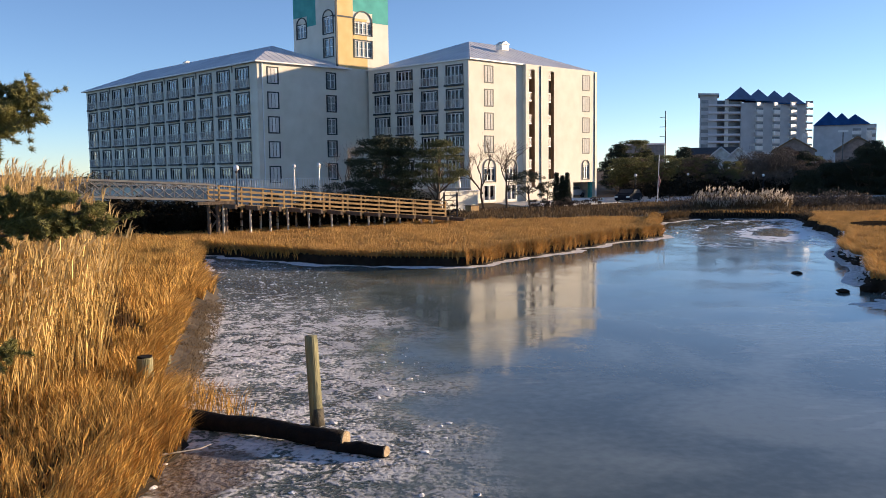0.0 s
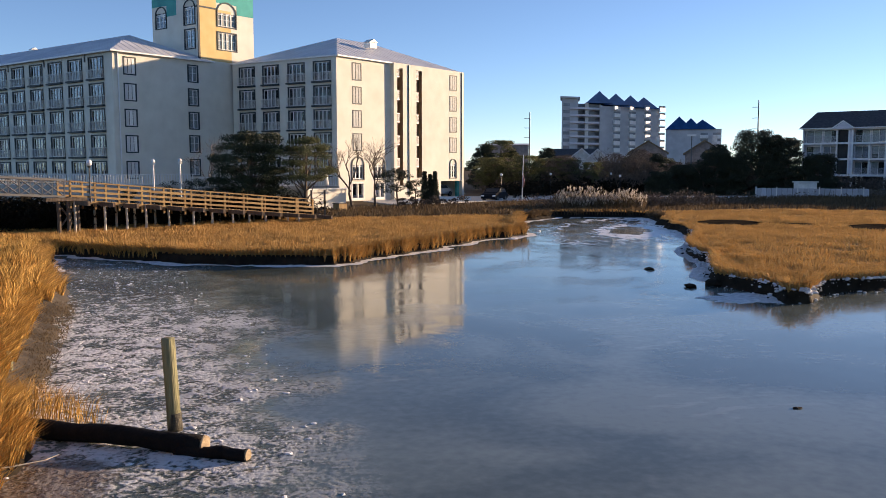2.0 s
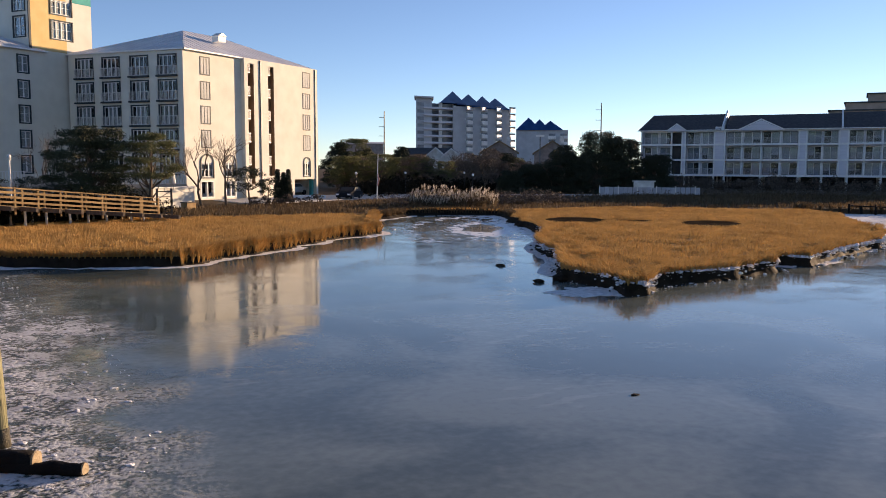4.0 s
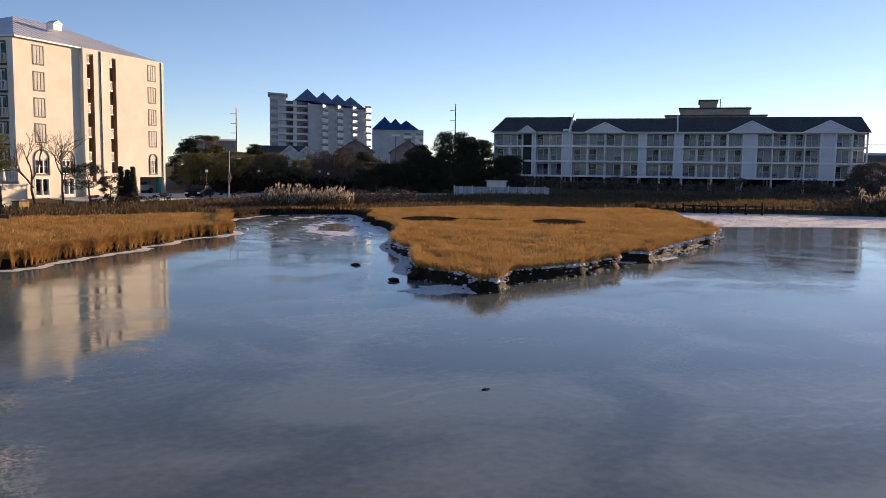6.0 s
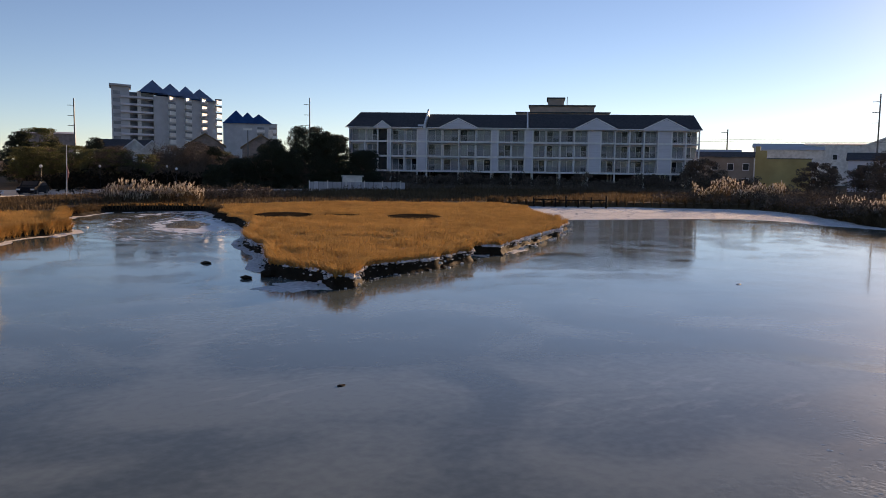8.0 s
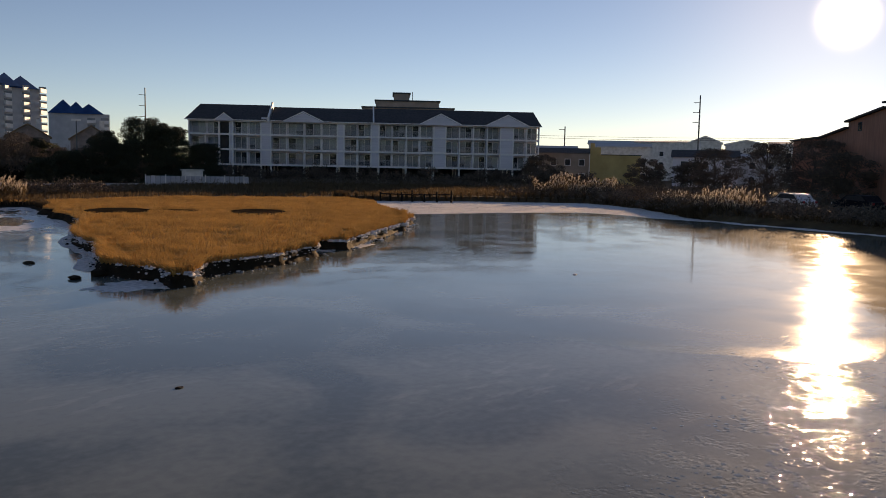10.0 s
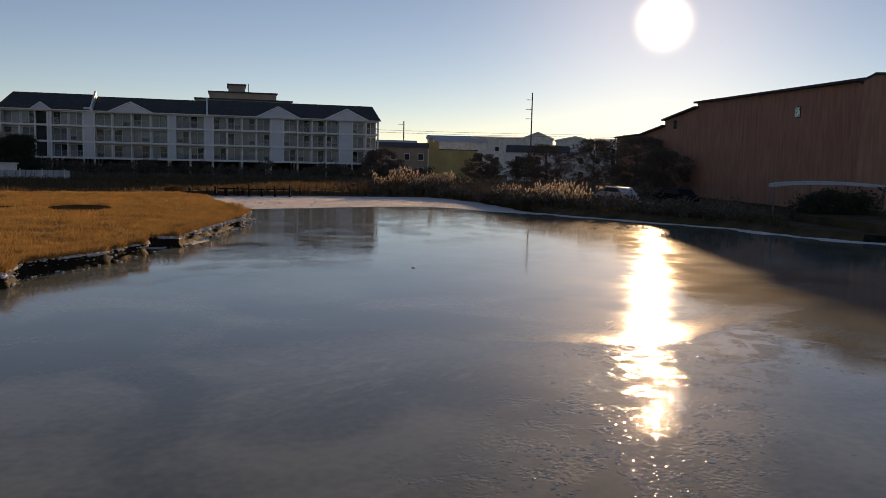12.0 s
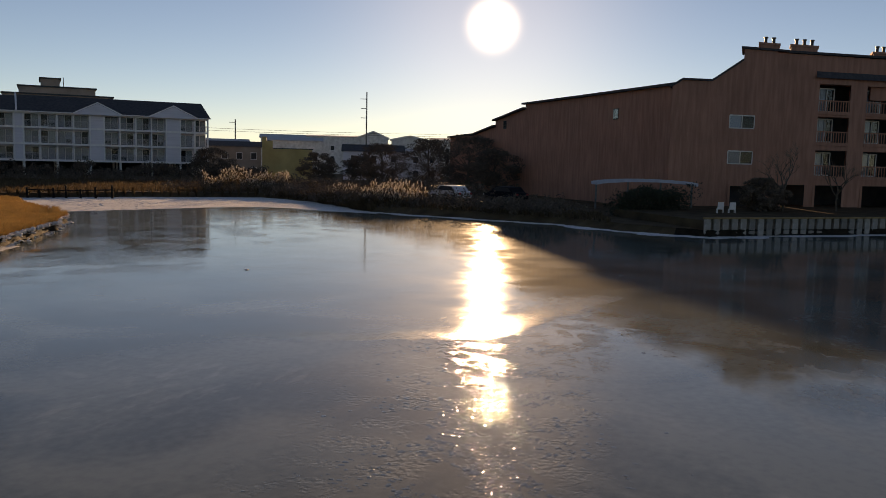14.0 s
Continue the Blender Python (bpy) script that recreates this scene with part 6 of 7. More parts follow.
parasol = thing("parasol", 1.55, 80.5, 2.3, "folded white parasol on the terrace", "parasol")
part("pole", Geo().tube([(1.55, 80.5, 2.2), (1.55, 80.5, 4.25)], [0.03, 0.03], 6), STEEL, parasol)
part("canopy", Geo().tube([(1.55, 80.5, 2.75), (1.55, 80.5, 2.95), (1.55, 80.5, 3.7), (1.55, 80.5, 4.2)], [0.20, 0.24, 0.15, 0.03], 9, 0.15), WHITE, parasol)


# ---- vehicles ----
def car(x, y, turn, paint, label, z0=0.68):
    ob = thing("car", x, y, z0, label, "car", "parked cars")
    m = pose(x, y, z0, 0, 0, turn)
    side = [(-2.2, 0.35), (-2.25, 0.75), (-2.1, 0.95), (-1.75, 1.02), (-1.2, 1.5), (0.55, 1.55), (1.25, 1.05), (2.1, 0.90), (2.28, 0.65), (2.25, 0.35)]
    part("body", Geo().slab(m, side, -0.88, 0.88), paint, ob)
    for s in (-1, 1):
        part("side_window", Geo().slab(m, [(-1.55, 1.05), (-1.1, 1.44), (0.5, 1.48), (1.0, 1.08)], s * 0.885, s * 0.90), BLACK, ob)
        for k in (-1.4, 1.4):
            w = m @ Vector((k, s * 0.80, 0.33))
            ax = (m.to_3x3() @ Vector((0, 1, 0))) * 0.11
            t = part("wheel", Geo().tube([w - ax, w + ax], [0.33, 0.33], 14), RUBBER, ob)
            part("rim", Geo().tube([w - ax * 1.05, w + ax * 1.05], [0.2, 0.2], 10), STEEL, t)
        part("headlight", Geo().box(2.2, 2.29, s * 0.7 - 0.18, s * 0.7 + 0.18, 0.62, 0.78, m), GLOBE, ob)
        part("tail_light", Geo().box(-2.27, -2.2, s * 0.72 - 0.14, s * 0.72 + 0.14, 0.7, 0.9, m), mat("tail light", (0.35, 0.02, 0.02), (0.4, 0.03, 0.03)), ob)
    part("windscreen", Geo().slab(m, [(0.62, 1.5), (0.66, 1.52), (1.22, 1.1), (1.18, 1.08)], -0.75, 0.75), BLACK, ob)
    return ob


car(21.6, 96.6, 238, CAR_DARK, "dark hatchback parked beside the hotel", 0.5)
UNDER = mg @ Vector((20.6, -2.6, 0))
car(UNDER.x, UNDER.y, 42, CAR_PALE, "white van parked under the hotel overhang", 0.68)
low = thing("low_wall", 17, 97.6, 0.5, "low white kerb wall beside the hotel drive", "wall")
part("wall", Geo().box(-1.9, 1.9, -0.15, 0.15, 0.4, 1.05, pose(17.0, 97.6, 0, 0, 0, -8)), WHITE, low)
car(78.6, 25.6, 60, CAR_PALE, "pale car glinting on the far shore", 0.55)
car(80.4, 20.4, 60, CAR_DARK, "dark car on the far shore", 0.55)

flag = thing("flagpole", 24.2, 93.4, 0.5, "slim white flagpole with a furled flag", "flagpole")
part("pole", Geo().tube([(24.1, 93.4, 0.4), (24.25, 93.4, 5.9)], [0.07, 0.04], 7), WHITE, flag)
part("flag", Geo().tube([(24.18, 93.36, 2.2), (24.3, 93.3, 2.9), (24.2, 93.35, 3.6)], [0.05, 0.14, 0.06], 7), mat("faded red cloth", (0.35, 0.08, 0.07), (0.5, 0.35, 0.33), 4, 0.9), flag)
for x, y, w in ((62.1, 126.0, 0.5), (61.0, 126.6, 1.6)):
    sg = thing("sign", x, y, 0.5, "plain white sign board on a post by the trees", "sign")
    part("board", Geo().box(-w / 2, w / 2, -0.05, 0.05, 3.2, 4.3, pose(x, y, 0, 0, 0, turned(x, y))), WHITE, sg)
    part("post", Geo().tube([(x, y, 0.4), (x, y, 3.2)], [0.07, 0.06], 6), STEEL, sg)
street = thing("street_lamp", 60.6, 126.5, 0.5, "tall street lamp with a box head", "street lamp")
part("post", Geo().tube([(60.6, 126.5, 0.4), (60.6, 126.5, 9.6)], [0.13, 0.08], 7), STEEL, street)
part("head", Geo().box(-0.7, 0.7, -0.2, 0.2, 9.5, 9.8, pose(60.6, 126.5, 0, 0, 0, -25)), WHITE, street)
# low pale canopy behind the hedges
canopy = thing("canopy", 70.5, 6.5, 1.0, "long low pale blue canopy on posts behind the hedge", "canopy")
mcan = wall_frame((68.5, 9.8, 0), Vector((0.42, -0.907, 0)), Vector((-0.9, -0.4, 0)))
prof = [(8.6 * k / 16, 3.05 + 0.28 * math.sin(math.pi * k / 16) ** 0.6) for k in range(17)]
part("cover", Geo().slab(mcan, prof + [(x, z - 0.25) for x, z in prof[::-1]], -1.6, 0), mat("pale blue canvas", (0.36, 0.40, 0.46), (0.46, 0.50, 0.56), 1.5, 0.8, bump=0.3), canopy)
for x in (0.2, 2.9, 5.7, 8.4):
    part("post", Geo().box(x - 0.06, x + 0.06, -0.9, -0.75, 0.8, 3.1, mcan), STEEL, canopy)
# two lawn chairs by the bulkhead
for x, y in ((66.5, 0.2), (66.85, -0.65)):
    ch = thing("lawn_chair", x, y, 1.0, "white slatted lawn chair behind the bulkhead", "chair", "lawn chairs")
    m = pose(x, y, 1.0, 0, 0, 100) @ Matrix.Scale(0.8, 4)
    part("seat", Geo().box(-0.3, 0.3, -0.25, 0.3, 0.32, 0.38, m), WHITE, ch)
    part("backrest", Geo().slab(m @ pose(0, 0.28, 0.35, -15), [(-0.3, 0), (0.3, 0), (0.27, 0.7), (-0.27, 0.7)], 0, 0.05), WHITE, ch)
    for sx in (-0.27, 0.27):
        for sy in (-0.22, 0.27):
            part("leg", Geo().box(sx - 0.03, sx + 0.03, sy - 0.03, sy + 0.03, 0, 0.34, m), WHITE, ch)


# ---- plants ----
rng = np.random.default_rng(11)


def stuff(name, sets, material, label, category):
    v, f = join(*sets)
    return tagged(new(name, raw(name, v, f, material)), label, category, "", "stuff")


POOLS = [(29.4, 55.2, 3.2, 2.2, -28), (32.6, 53.6, 0.9, 2.2, -31), (36.8, 49.2, 3.2, 2.0, -37)]


def on_land(x, y, margin=0.0):
    ok = ~inside(TOP, x, y) & (np.hypot((x + 5.15) * 1.6, y - 14.55) > 0.72) & clear_of_log(x, y)
    for a, b, w, l, turn in POOLS:
        c, s = math.cos(radians(turn)), math.sin(radians(turn))
        u, v = (x - a) * c + (y - b) * s, -(x - a) * s + (y - b) * c
        ok &= (u / l) ** 2 + (v / w) ** 2 > 1
    return ok


def clear_of_log(x, y):
    """False over the black log and just before it."""
    t = np.clip(((x + 5.2) * 3.64 - (y - 14.75) * 1.6) / 15.8, 0.15, 1.0)
    dx, dy = x - (-5.2 + 3.64 * t), y - (14.75 - 1.6 * t)
    return np.hypot(dx, np.where(dy > 0, dy, dy * 0.55)) > 0.42


def field(poly, count, h, w, lean=0.35, bend=0.1, thin=0.0, wind=(0.0, 0.0)):
    x, y = scatter(poly, count, rng)
    ok = on_land(x, y)
    x, y = x[ok], y[ok]
    tuft = np.array([noise.noise(Vector((a * 0.5, b * 0.5, 4))) + 0.6 * noise.noise(Vector((a * 1.7, b * 1.7, 8))) for a, b in zip(x, y)])
    keep = tuft > -0.55 + thin
    x, y, tuft = x[keep], y[keep], tuft[keep]
    hh = h * (0.75 + 0.45 * tuft) * rng.uniform(0.65, 1.2, len(x))
    return blades(x, y, rise(x, y) - 0.04, np.maximum(hh, h * 0.3), w * rng.uniform(0.6, 1.4, len(x)), lean, rng, bend, wind)


# edges of the spits first, where single blades show
FRONT_L = [(-14, 45.4), (-5.4, 38.9), (0.9, 37.7), (5.3, 42.2), (9.9, 48.2), (13.8, 52.7), (12.6, 53.6), (8.8, 49.4), (4.2, 43.6), (0.9, 39.6), (-5, 41), (-13, 46.6)]
FRONT_R = [(18.5, 39.7), (17.4, 35.0), (14.4, 29.0), (14.7, 24.4), (16.0, 24.2), (17.6, 26.1), (21.0, 26.8), (24.4, 28.0), (27.4, 29.2), (28.9, 30.3), (35.4, 33.8), (42.2, 38.8), (41, 41), (35, 36.2), (28.5, 32.6), (24, 30.4), (20.5, 29.2), (17.2, 29.0), (19.6, 35), (20.6, 39.7)]
stuff("marsh_grass", [field(SPIT_L, 120000, 0.34, 0.026), field(FRONT_L, 14000, 0.55, 0.026, 0.6)], MARSH, "low golden-brown salt marsh grass on the spit", "grass")
stuff("marsh_grass", [field(SPIT_R, 210000, 0.30, 0.024), field(FRONT_R, 20000, 0.4, 0.02, 0.6)], MARSH, "low golden-brown salt marsh grass on the point", "grass")
BACK = [(20, 74), (30, 72.5), (40, 72.5), (50, 70), (60, 67), (73, 60), (84, 50), (118, 75), (122, 88), (84, 128), (66, 100), (45, 98), (24, 92), (16, 84)]
HOTEL_FOOT = [(-30, 58), (-17, 56.5), (-8, 62), (0, 66), (10, 68), (17, 69), (20, 76), (20, 86), (9, 83), (0, 79.5), (-30, 80)]
RIGHT_SHORE = [(82, 48), (77, 40), (65.2, 28), (64.2, 23), (62, 15), (61, 11), (57.5, 7), (66, 9), (78, 22), (96, 34), (110, 50), (118, 72), (100, 62)]
stuff("dull_marsh_grass", [field(BACK, 42000, 0.55, 0.09), field(HOTEL_FOOT, 16000, 0.5, 0.08), field(RIGHT_SHORE, 22000, 0.6, 0.09)], MARSH_DULL, "dull brown dry grass of the back marsh", "grass")

for a, b, w, l, turn in POOLS:
    c, s = math.cos(radians(turn)), math.sin(radians(turn))
    ring = []
    for k in range(36):
        t = 2 * math.pi * k / 36
        q = 1.0 + 0.14 * noise.noise(Vector((a + 2 * math.cos(t), b + 2 * math.sin(t), 3)))
        u, v = l * q * math.cos(t), w * q * math.sin(t)
        ring.append((a + u * c - v * s, b + u * s + v * c))
    g = Geo()
    g.prism(ring, LAND - 0.1, LAND + 0.06)
    structure("mud_pool", g, POOL_MUD, "dark bare mud hollow in the marsh grass", "mud")

# near bank: golden grass, tall dry reeds
NEAR_LOW = [(-3.75, 11.0), (-3.85, 13.3), (-4.3, 14.6), (-5.5, 16.3), (-6.3, 18.2), (-7.5, 19), (-8.5, 16), (-8, 10.5), (-5, 9.3)]
NEAR_MID = [(-6.5, 20.5), (-7.2, 23.5), (-8.2, 27.2), (-10, 33.5), (-13.2, 42.5), (-20, 45), (-22, 36), (-14, 28), (-9, 20)]
stuff("bank_grass", [field(NEAR_LOW, 13000, 0.66, 0.016, 0.55, 0.15, 0.12, wind=(0.06, 0.0)), field(NEAR_MID, 42000, 0.75, 0.028, 0.45, 0.12, -0.2)], MARSH_GOLD, "golden bank grass along the near shore", "grass")
# blades coloured as the shade between the golden ones
stuff("dead_straw", [field(NEAR_LOW, 4500, 0.45, 0.015, 0.5, 0.12), field(NEAR_MID, 6000, 0.6, 0.028, 0.4, 0.1), field([(-6.3, 12), (-6.6, 16.5), (-7.2, 19.6), (-9.3, 23.5), (-11, 22), (-9, 12)], 4500, 1.1, 0.012, 0.25, 0.1)], SHADE_STRAW, "dark straw for the shade between the golden grass", "grass")
EDGE_LOW = [(-2.9, 13.9), (-3.9, 15.2), (-5.3, 16.6), (-5.0, 15.2), (-4.3, 14.0), (-3.6, 13.4)]
x, y = scatter(EDGE_LOW, 800, rng)
ok = clear_of_log(x, y)
x, y = x[ok], y[ok]
stuff("sedge", [blades(x, y, np.full(len(x), 0.05), rng.uniform(0.3, 0.75, len(x)), np.full(len(x), 0.012), 0.7, rng, 0.15, (0.15, -0.05))], MARSH_GOLD, "reddish sedge leaning over the log", "grass")


def fringe(pick, count, h, w, deep=1.0, droop=0.5):
    """Grass rooted down the face of the bank, hanging out over the ice."""
    idx = [i for i, p in enumerate(EDGE) if pick(p[0], p[1])]
    i = rng.choice(idx, count)
    f = rng.uniform(-0.3, deep, count)
    e, t, d = np.array([EDGE[k][:2] for k in i]), np.array([TOP[k] for k in i]), np.array([tuple(NORM[k]) for k in i])
    p = t + (e - t) * np.maximum(f, 0)[:, None] + d * np.maximum(-f, 0)[:, None]
    ok = clear_of_log(p[:, 0], p[:, 1])
    p, d, f = p[ok], d[ok], f[ok]
    count = len(p)
    z = np.where(f > 0, LAND * (1 - f) * 0.95, LAND)
    hh = h * rng.uniform(0.5, 1.2, count)
    v, fc = blades(p[:, 0], p[:, 1], z, hh, w * rng.uniform(0.6, 1.4, count), 0.5, rng, 0.2)
    v = v.reshape(count, 5, 3)
    v[:, 2, :2] -= d * (hh * droop * 0.35)[:, None]
    v[:, 3, :2] -= d * (hh * droop * 0.35)[:, None]
    v[:, 4, :2] -= d * (hh * droop)[:, None]
    return v.reshape(-1, 3), fc


stuff("bank_fringe", [fringe(lambda x, y: x < -3 and 8 < y < 15.9, 4500, 0.6, 0.016), fringe(lambda x, y: x < -5 and 16.5 < y < 30, 6500, 0.55, 0.02, 0.35), fringe(lambda x, y: x < -7 and 29 < y < 48, 6000, 0.65, 0.025, 0.8)],
      MARSH_GOLD, "golden grass hanging over the near bank", "grass")
stuff("bank_fringe", [fringe(lambda x, y: -14 < x < 18 and 36 < y < 67, 15000, 0.45, 0.024, 0.3), fringe(lambda x, y: 0.5 < x < 18 and 37 < y < 67, 11000, 0.5, 0.03, 0.9), fringe(lambda x, y: 14 < x < 46 and 23 < y < 50, 9000, 0.42, 0.026, 0.25)],
      MARSH, "marsh grass hanging over the cut banks", "grass")
stuff("bank_fringe", [fringe(lambda x, y: 59 < x < 84 and 28 < y < 70, 9000, 0.8, 0.08, 1.0), fringe(lambda x, y: 15 < x < 31 and 64 < y < 74, 4500, 0.4, 0.04, 0.6)], MARSH_DULL, "dull grass hanging over the far bank", "grass")
x, y = scatter([(-4.6, 15.4), (-5.4, 19.4), (-7.0, 27), (-8.2, 27), (-7.0, 21), (-6.3, 17)], 5200, rng)
stuff("reed_litter", [blades(x, y, rng.uniform(0.1, 0.3, len(x)), rng.uniform(0.03, 0.08, len(x)), rng.uniform(0.008, 0.022, len(x)), 5.0, rng, 0.4)], REED_FAR, "dead reed litter on the frozen mud", "litter")


def reeds(poly, count, h, leaf=5, w=0.013, plume=3, wind=(0.12, 0.02)):
    x, y = scatter(poly, count, rng)
    ok = on_land(x, y)
    x, y = x[ok], y[ok]
    n = len(x)
    z = rise(x, y) - 0.05
    hh = h * rng.uniform(0.55, 1.15, n) * np.array([1.0 + (0.45 if w < 0.02 else 0.9) * noise.noise(Vector((p * 0.45, q * 0.45, 12))) for p, q in zip(x, y)])
    a = rng.uniform(0, 2 * math.pi, n)
    lx, ly = (np.cos(a) * 0.10 + wind[0]) * hh, (np.sin(a) * 0.10 + wind[1]) * hh
    base, top = np.stack([x, y, z], 1), np.stack([x + lx, y + ly, z + hh], 1)
    s = np.stack([np.cos(a) * w / 2, np.sin(a) * w / 2, 0 * a], 1)
    v = np.stack([base - s, base + s, top + s * 0.5, top - s * 0.5], 1).reshape(-1, 3)
    k = (np.arange(n) * 4)[:, None]
    stem = (v, np.concatenate([k + [[0, 1, 2]], k + [[0, 2, 3]]]))
    t = rng.uniform(0.25, 0.95, n * leaf)
    i = np.repeat(np.arange(n), leaf)
    p = base[i] * (1 - t)[:, None] + top[i] * t[:, None]
    m = len(p)
    lv = blades(p[:, 0], p[:, 1], p[:, 2], rng.uniform(0.25, 0.55, m), np.full(m, w * 1.7), 1.5, rng, 0.35, (wind[0] * 3, wind[1] * 3))
    i = np.repeat(np.arange(n), plume)
    keep = rng.random(len(i)) < 0.8
    p = top[i[keep]] - np.stack([0 * i[keep], 0 * i[keep], rng.uniform(0, 0.2, keep.sum())], 1)
    pl = blades(p[:, 0], p[:, 1], p[:, 2], rng.uniform(0.15, 0.32, len(p)), np.full(len(p), w * 2.6), 0.7, rng, 0.2, (wind[0] * 4, wind[1] * 4))
    return join(stem, lv), pl


REED_NEAR = [(-6.2, 12.5), (-6.3, 15.5), (-7.7, 18.6), (-9.9, 22), (-14.0, 27.5), (-22, 30), (-22, 15), (-12, 8.5), (-7.5, 9.0)]
r1, p1 = reeds(REED_NEAR, 11000, 2.6)
stuff("reeds", [r1], REED, "tall golden dry reeds crowding the near bank", "reeds")
stuff("reed_plumes", [p1], PLUME, "feathery pale reed plumes", "reeds")
for poly, count, h in (([(23.6, 77.3), (26.5, 75.5), (30.5, 74.2), (31.8, 75.5), (31, 78), (27, 80), (23.5, 80)], 650, 1.35),
                       ([(82, 56.5), (84.5, 58.5), (89.8, 50), (86.5, 48)], 600, 1.9),
                       ([(67.5, 33.5), (66.2, 29), (65.5, 25), (69, 24.5), (73, 29), (76, 38), (73, 39)], 1100, 1.25)):
    a, b = reeds(poly, count, h, 4, 0.035, 6)
    stuff("reeds", [a], REED_FAR, "stand of dry reeds on the far shore", "reeds")
    stuff("reed_plumes", [b], PLUME_FAR, "pale reed plumes catching the light", "reeds")

# rime and broken crust along the cut bank, frost lumps on the rough ice
t = (1 + 5 ** 0.5) / 2
IV = np.array([(-1, t, 0), (1, t, 0), (-1, -t, 0), (1, -t, 0), (0, -1, t), (0, 1, t), (0, -1, -t), (0, 1, -t), (t, 0, -1), (t, 0, 1), (-t, 0, -1), (-t, 0, 1)]) / 1.9
IF = np.array([(0, 11, 5), (0, 5, 1), (0, 1, 7), (0, 7, 10), (0, 10, 11), (1, 5, 9), (5, 11, 4), (11, 10, 2), (10, 7, 6), (7, 1, 8), (3, 9, 4), (3, 4, 2), (3, 2, 6), (3, 6, 8), (3, 8, 9), (4, 9, 5), (2, 4, 11), (6, 2, 10), (8, 6, 7), (9, 8, 1)])


def lumps(x, y, z, size, flat):
    n = len(x)
    j = 1 + 0.35 * rng.uniform(-1, 1, (n, 12, 1))
    s = np.stack([size * rng.uniform(0.7, 1.5, n), size * rng.uniform(0.7, 1.5, n), size * flat], 1)
    v = IV[None] * j * s[:, None] + np.stack([x, y, z], 1)[:, None]
    return v.reshape(-1, 3), (IF[None] + (np.arange(n) * 12)[:, None, None]).reshape(-1, 3)


ei = [i for i, p in enumerate(EDGE) if (15 < p[0] < 46 and 23 < p[1] < 43) or (15 < p[0] < 24 and 23 < p[1] < 50)]
ei = rng.choice(ei, 2600)
ex, ey = np.array([TOP[i][0] for i in ei]), np.array([TOP[i][1] for i in ei])
ez = rng.choice([LAND + 0.02, LAND - 0.08, LAND - 0.2, 0.03], 2600, p=[0.55, 0.2, 0.05, 0.2])
nx, ny = np.array([NORM[i].x for i in ei]), np.array([NORM[i].y for i in ei])
off = np.where(ez < 0.1, -rng.uniform(0.1, 0.6, 2600), -rng.uniform(0.0, 0.24, 2600))
stuff("rime_crust", [lumps(ex + nx * off, ey + ny * off, ez, 0.012 + np.where(ex > 29.5, 0.15, 0.085) * rng.random(2600) ** np.where(ex > 29.5, 2.5, 4), rng.uniform(0.3, 0.8, 2600))], RIME, "white rime and broken crust on the cut bank", "ice crust")
rim = Geo()
for i, p in enumerate(EDGE):
    if not ((15 < p[0] < 46 and 23 < p[1] < 43) or (15 < p[0] < 24 and 23 < p[1] < 50)):
        continue
    k = [max(0.0, 0.35 + noise.noise(Vector((EDGE[j][0] * 0.9, EDGE[j][1] * 0.9, 3))) + 0.5 * noise.noise(Vector((EDGE[j][0] * 3, EDGE[j][1] * 3, 9)))) for j in (i, i + 1)]
    a, b, d, e = TOP[i], TOP[i + 1], NORM[i], NORM[i + 1]
    if min(k) > 0.3:
        rim.quad((a[0] + d.x * 0.03, a[1] + d.y * 0.03, LAND + 0.06), (b[0] + e.x * 0.03, b[1] + e.y * 0.03, LAND + 0.06),
                 (b[0] - e.x * (0.06 + 0.10 * k[1]), b[1] - e.y * (0.06 + 0.10 * k[1]), LAND - 0.02 - 0.07 * k[1]), (a[0] - d.x * (0.06 + 0.10 * k[0]), a[1] - d.y * (0.06 + 0.10 * k[0]), LAND - 0.02 - 0.07 * k[0]))
tagged(new("rime_rim", rim.mesh("rime_rim", RIME)), "thin white rime along the bank edge", "ice crust", "", "stuff")
clods = rng.choice(ei, 40)
cx, cy = np.array([EDGE[i][0] - NORM[i].x * k for i, k in zip(clods, rng.uniform(-0.2, 0.4, 40))]), np.array([EDGE[i][1] - NORM[i].y * k for i, k in zip(clods, rng.uniform(-0.2, 0.4, 40))])
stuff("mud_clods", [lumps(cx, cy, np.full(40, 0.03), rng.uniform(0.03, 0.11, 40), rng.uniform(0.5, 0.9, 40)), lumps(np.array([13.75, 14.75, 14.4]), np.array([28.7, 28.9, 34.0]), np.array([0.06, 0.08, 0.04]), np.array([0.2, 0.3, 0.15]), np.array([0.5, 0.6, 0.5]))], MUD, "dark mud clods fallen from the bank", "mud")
x, y = scatter([(-4.0, 10.5), (-4.6, 14.5), (-5.6, 19.4), (-7.4, 27), (-9.6, 34), (-12.5, 42), (-6, 38), (-4, 31), (-1.0, 22), (0.6, 12), (0.3, 8)], 1500, rng)
fl = np.array([noise.noise(Vector((a * 0.7, b * 0.7, 2))) for a, b in zip(x, y)]) > -0.15
x, y = x[fl], y[fl]
stuff("frost_lumps", [lumps(x, y, np.full(len(x), 0.004), (0.012 + 0.07 * rng.random(len(x)) ** 4) * rng.uniform(0.5, 1, len(x)), np.full(len(x), 0.34))], RIME, "small white frost lumps frozen into the ice", "ice")
bx, by = scatter([(p[0], p[1]) for p in bay], 5000, rng)
ok = np.array([noise.noise(Vector((a * 0.35, b * 0.35, 5))) > -0.25 for a, b in zip(bx, by)])
bx, by = bx[ok], by[ok]
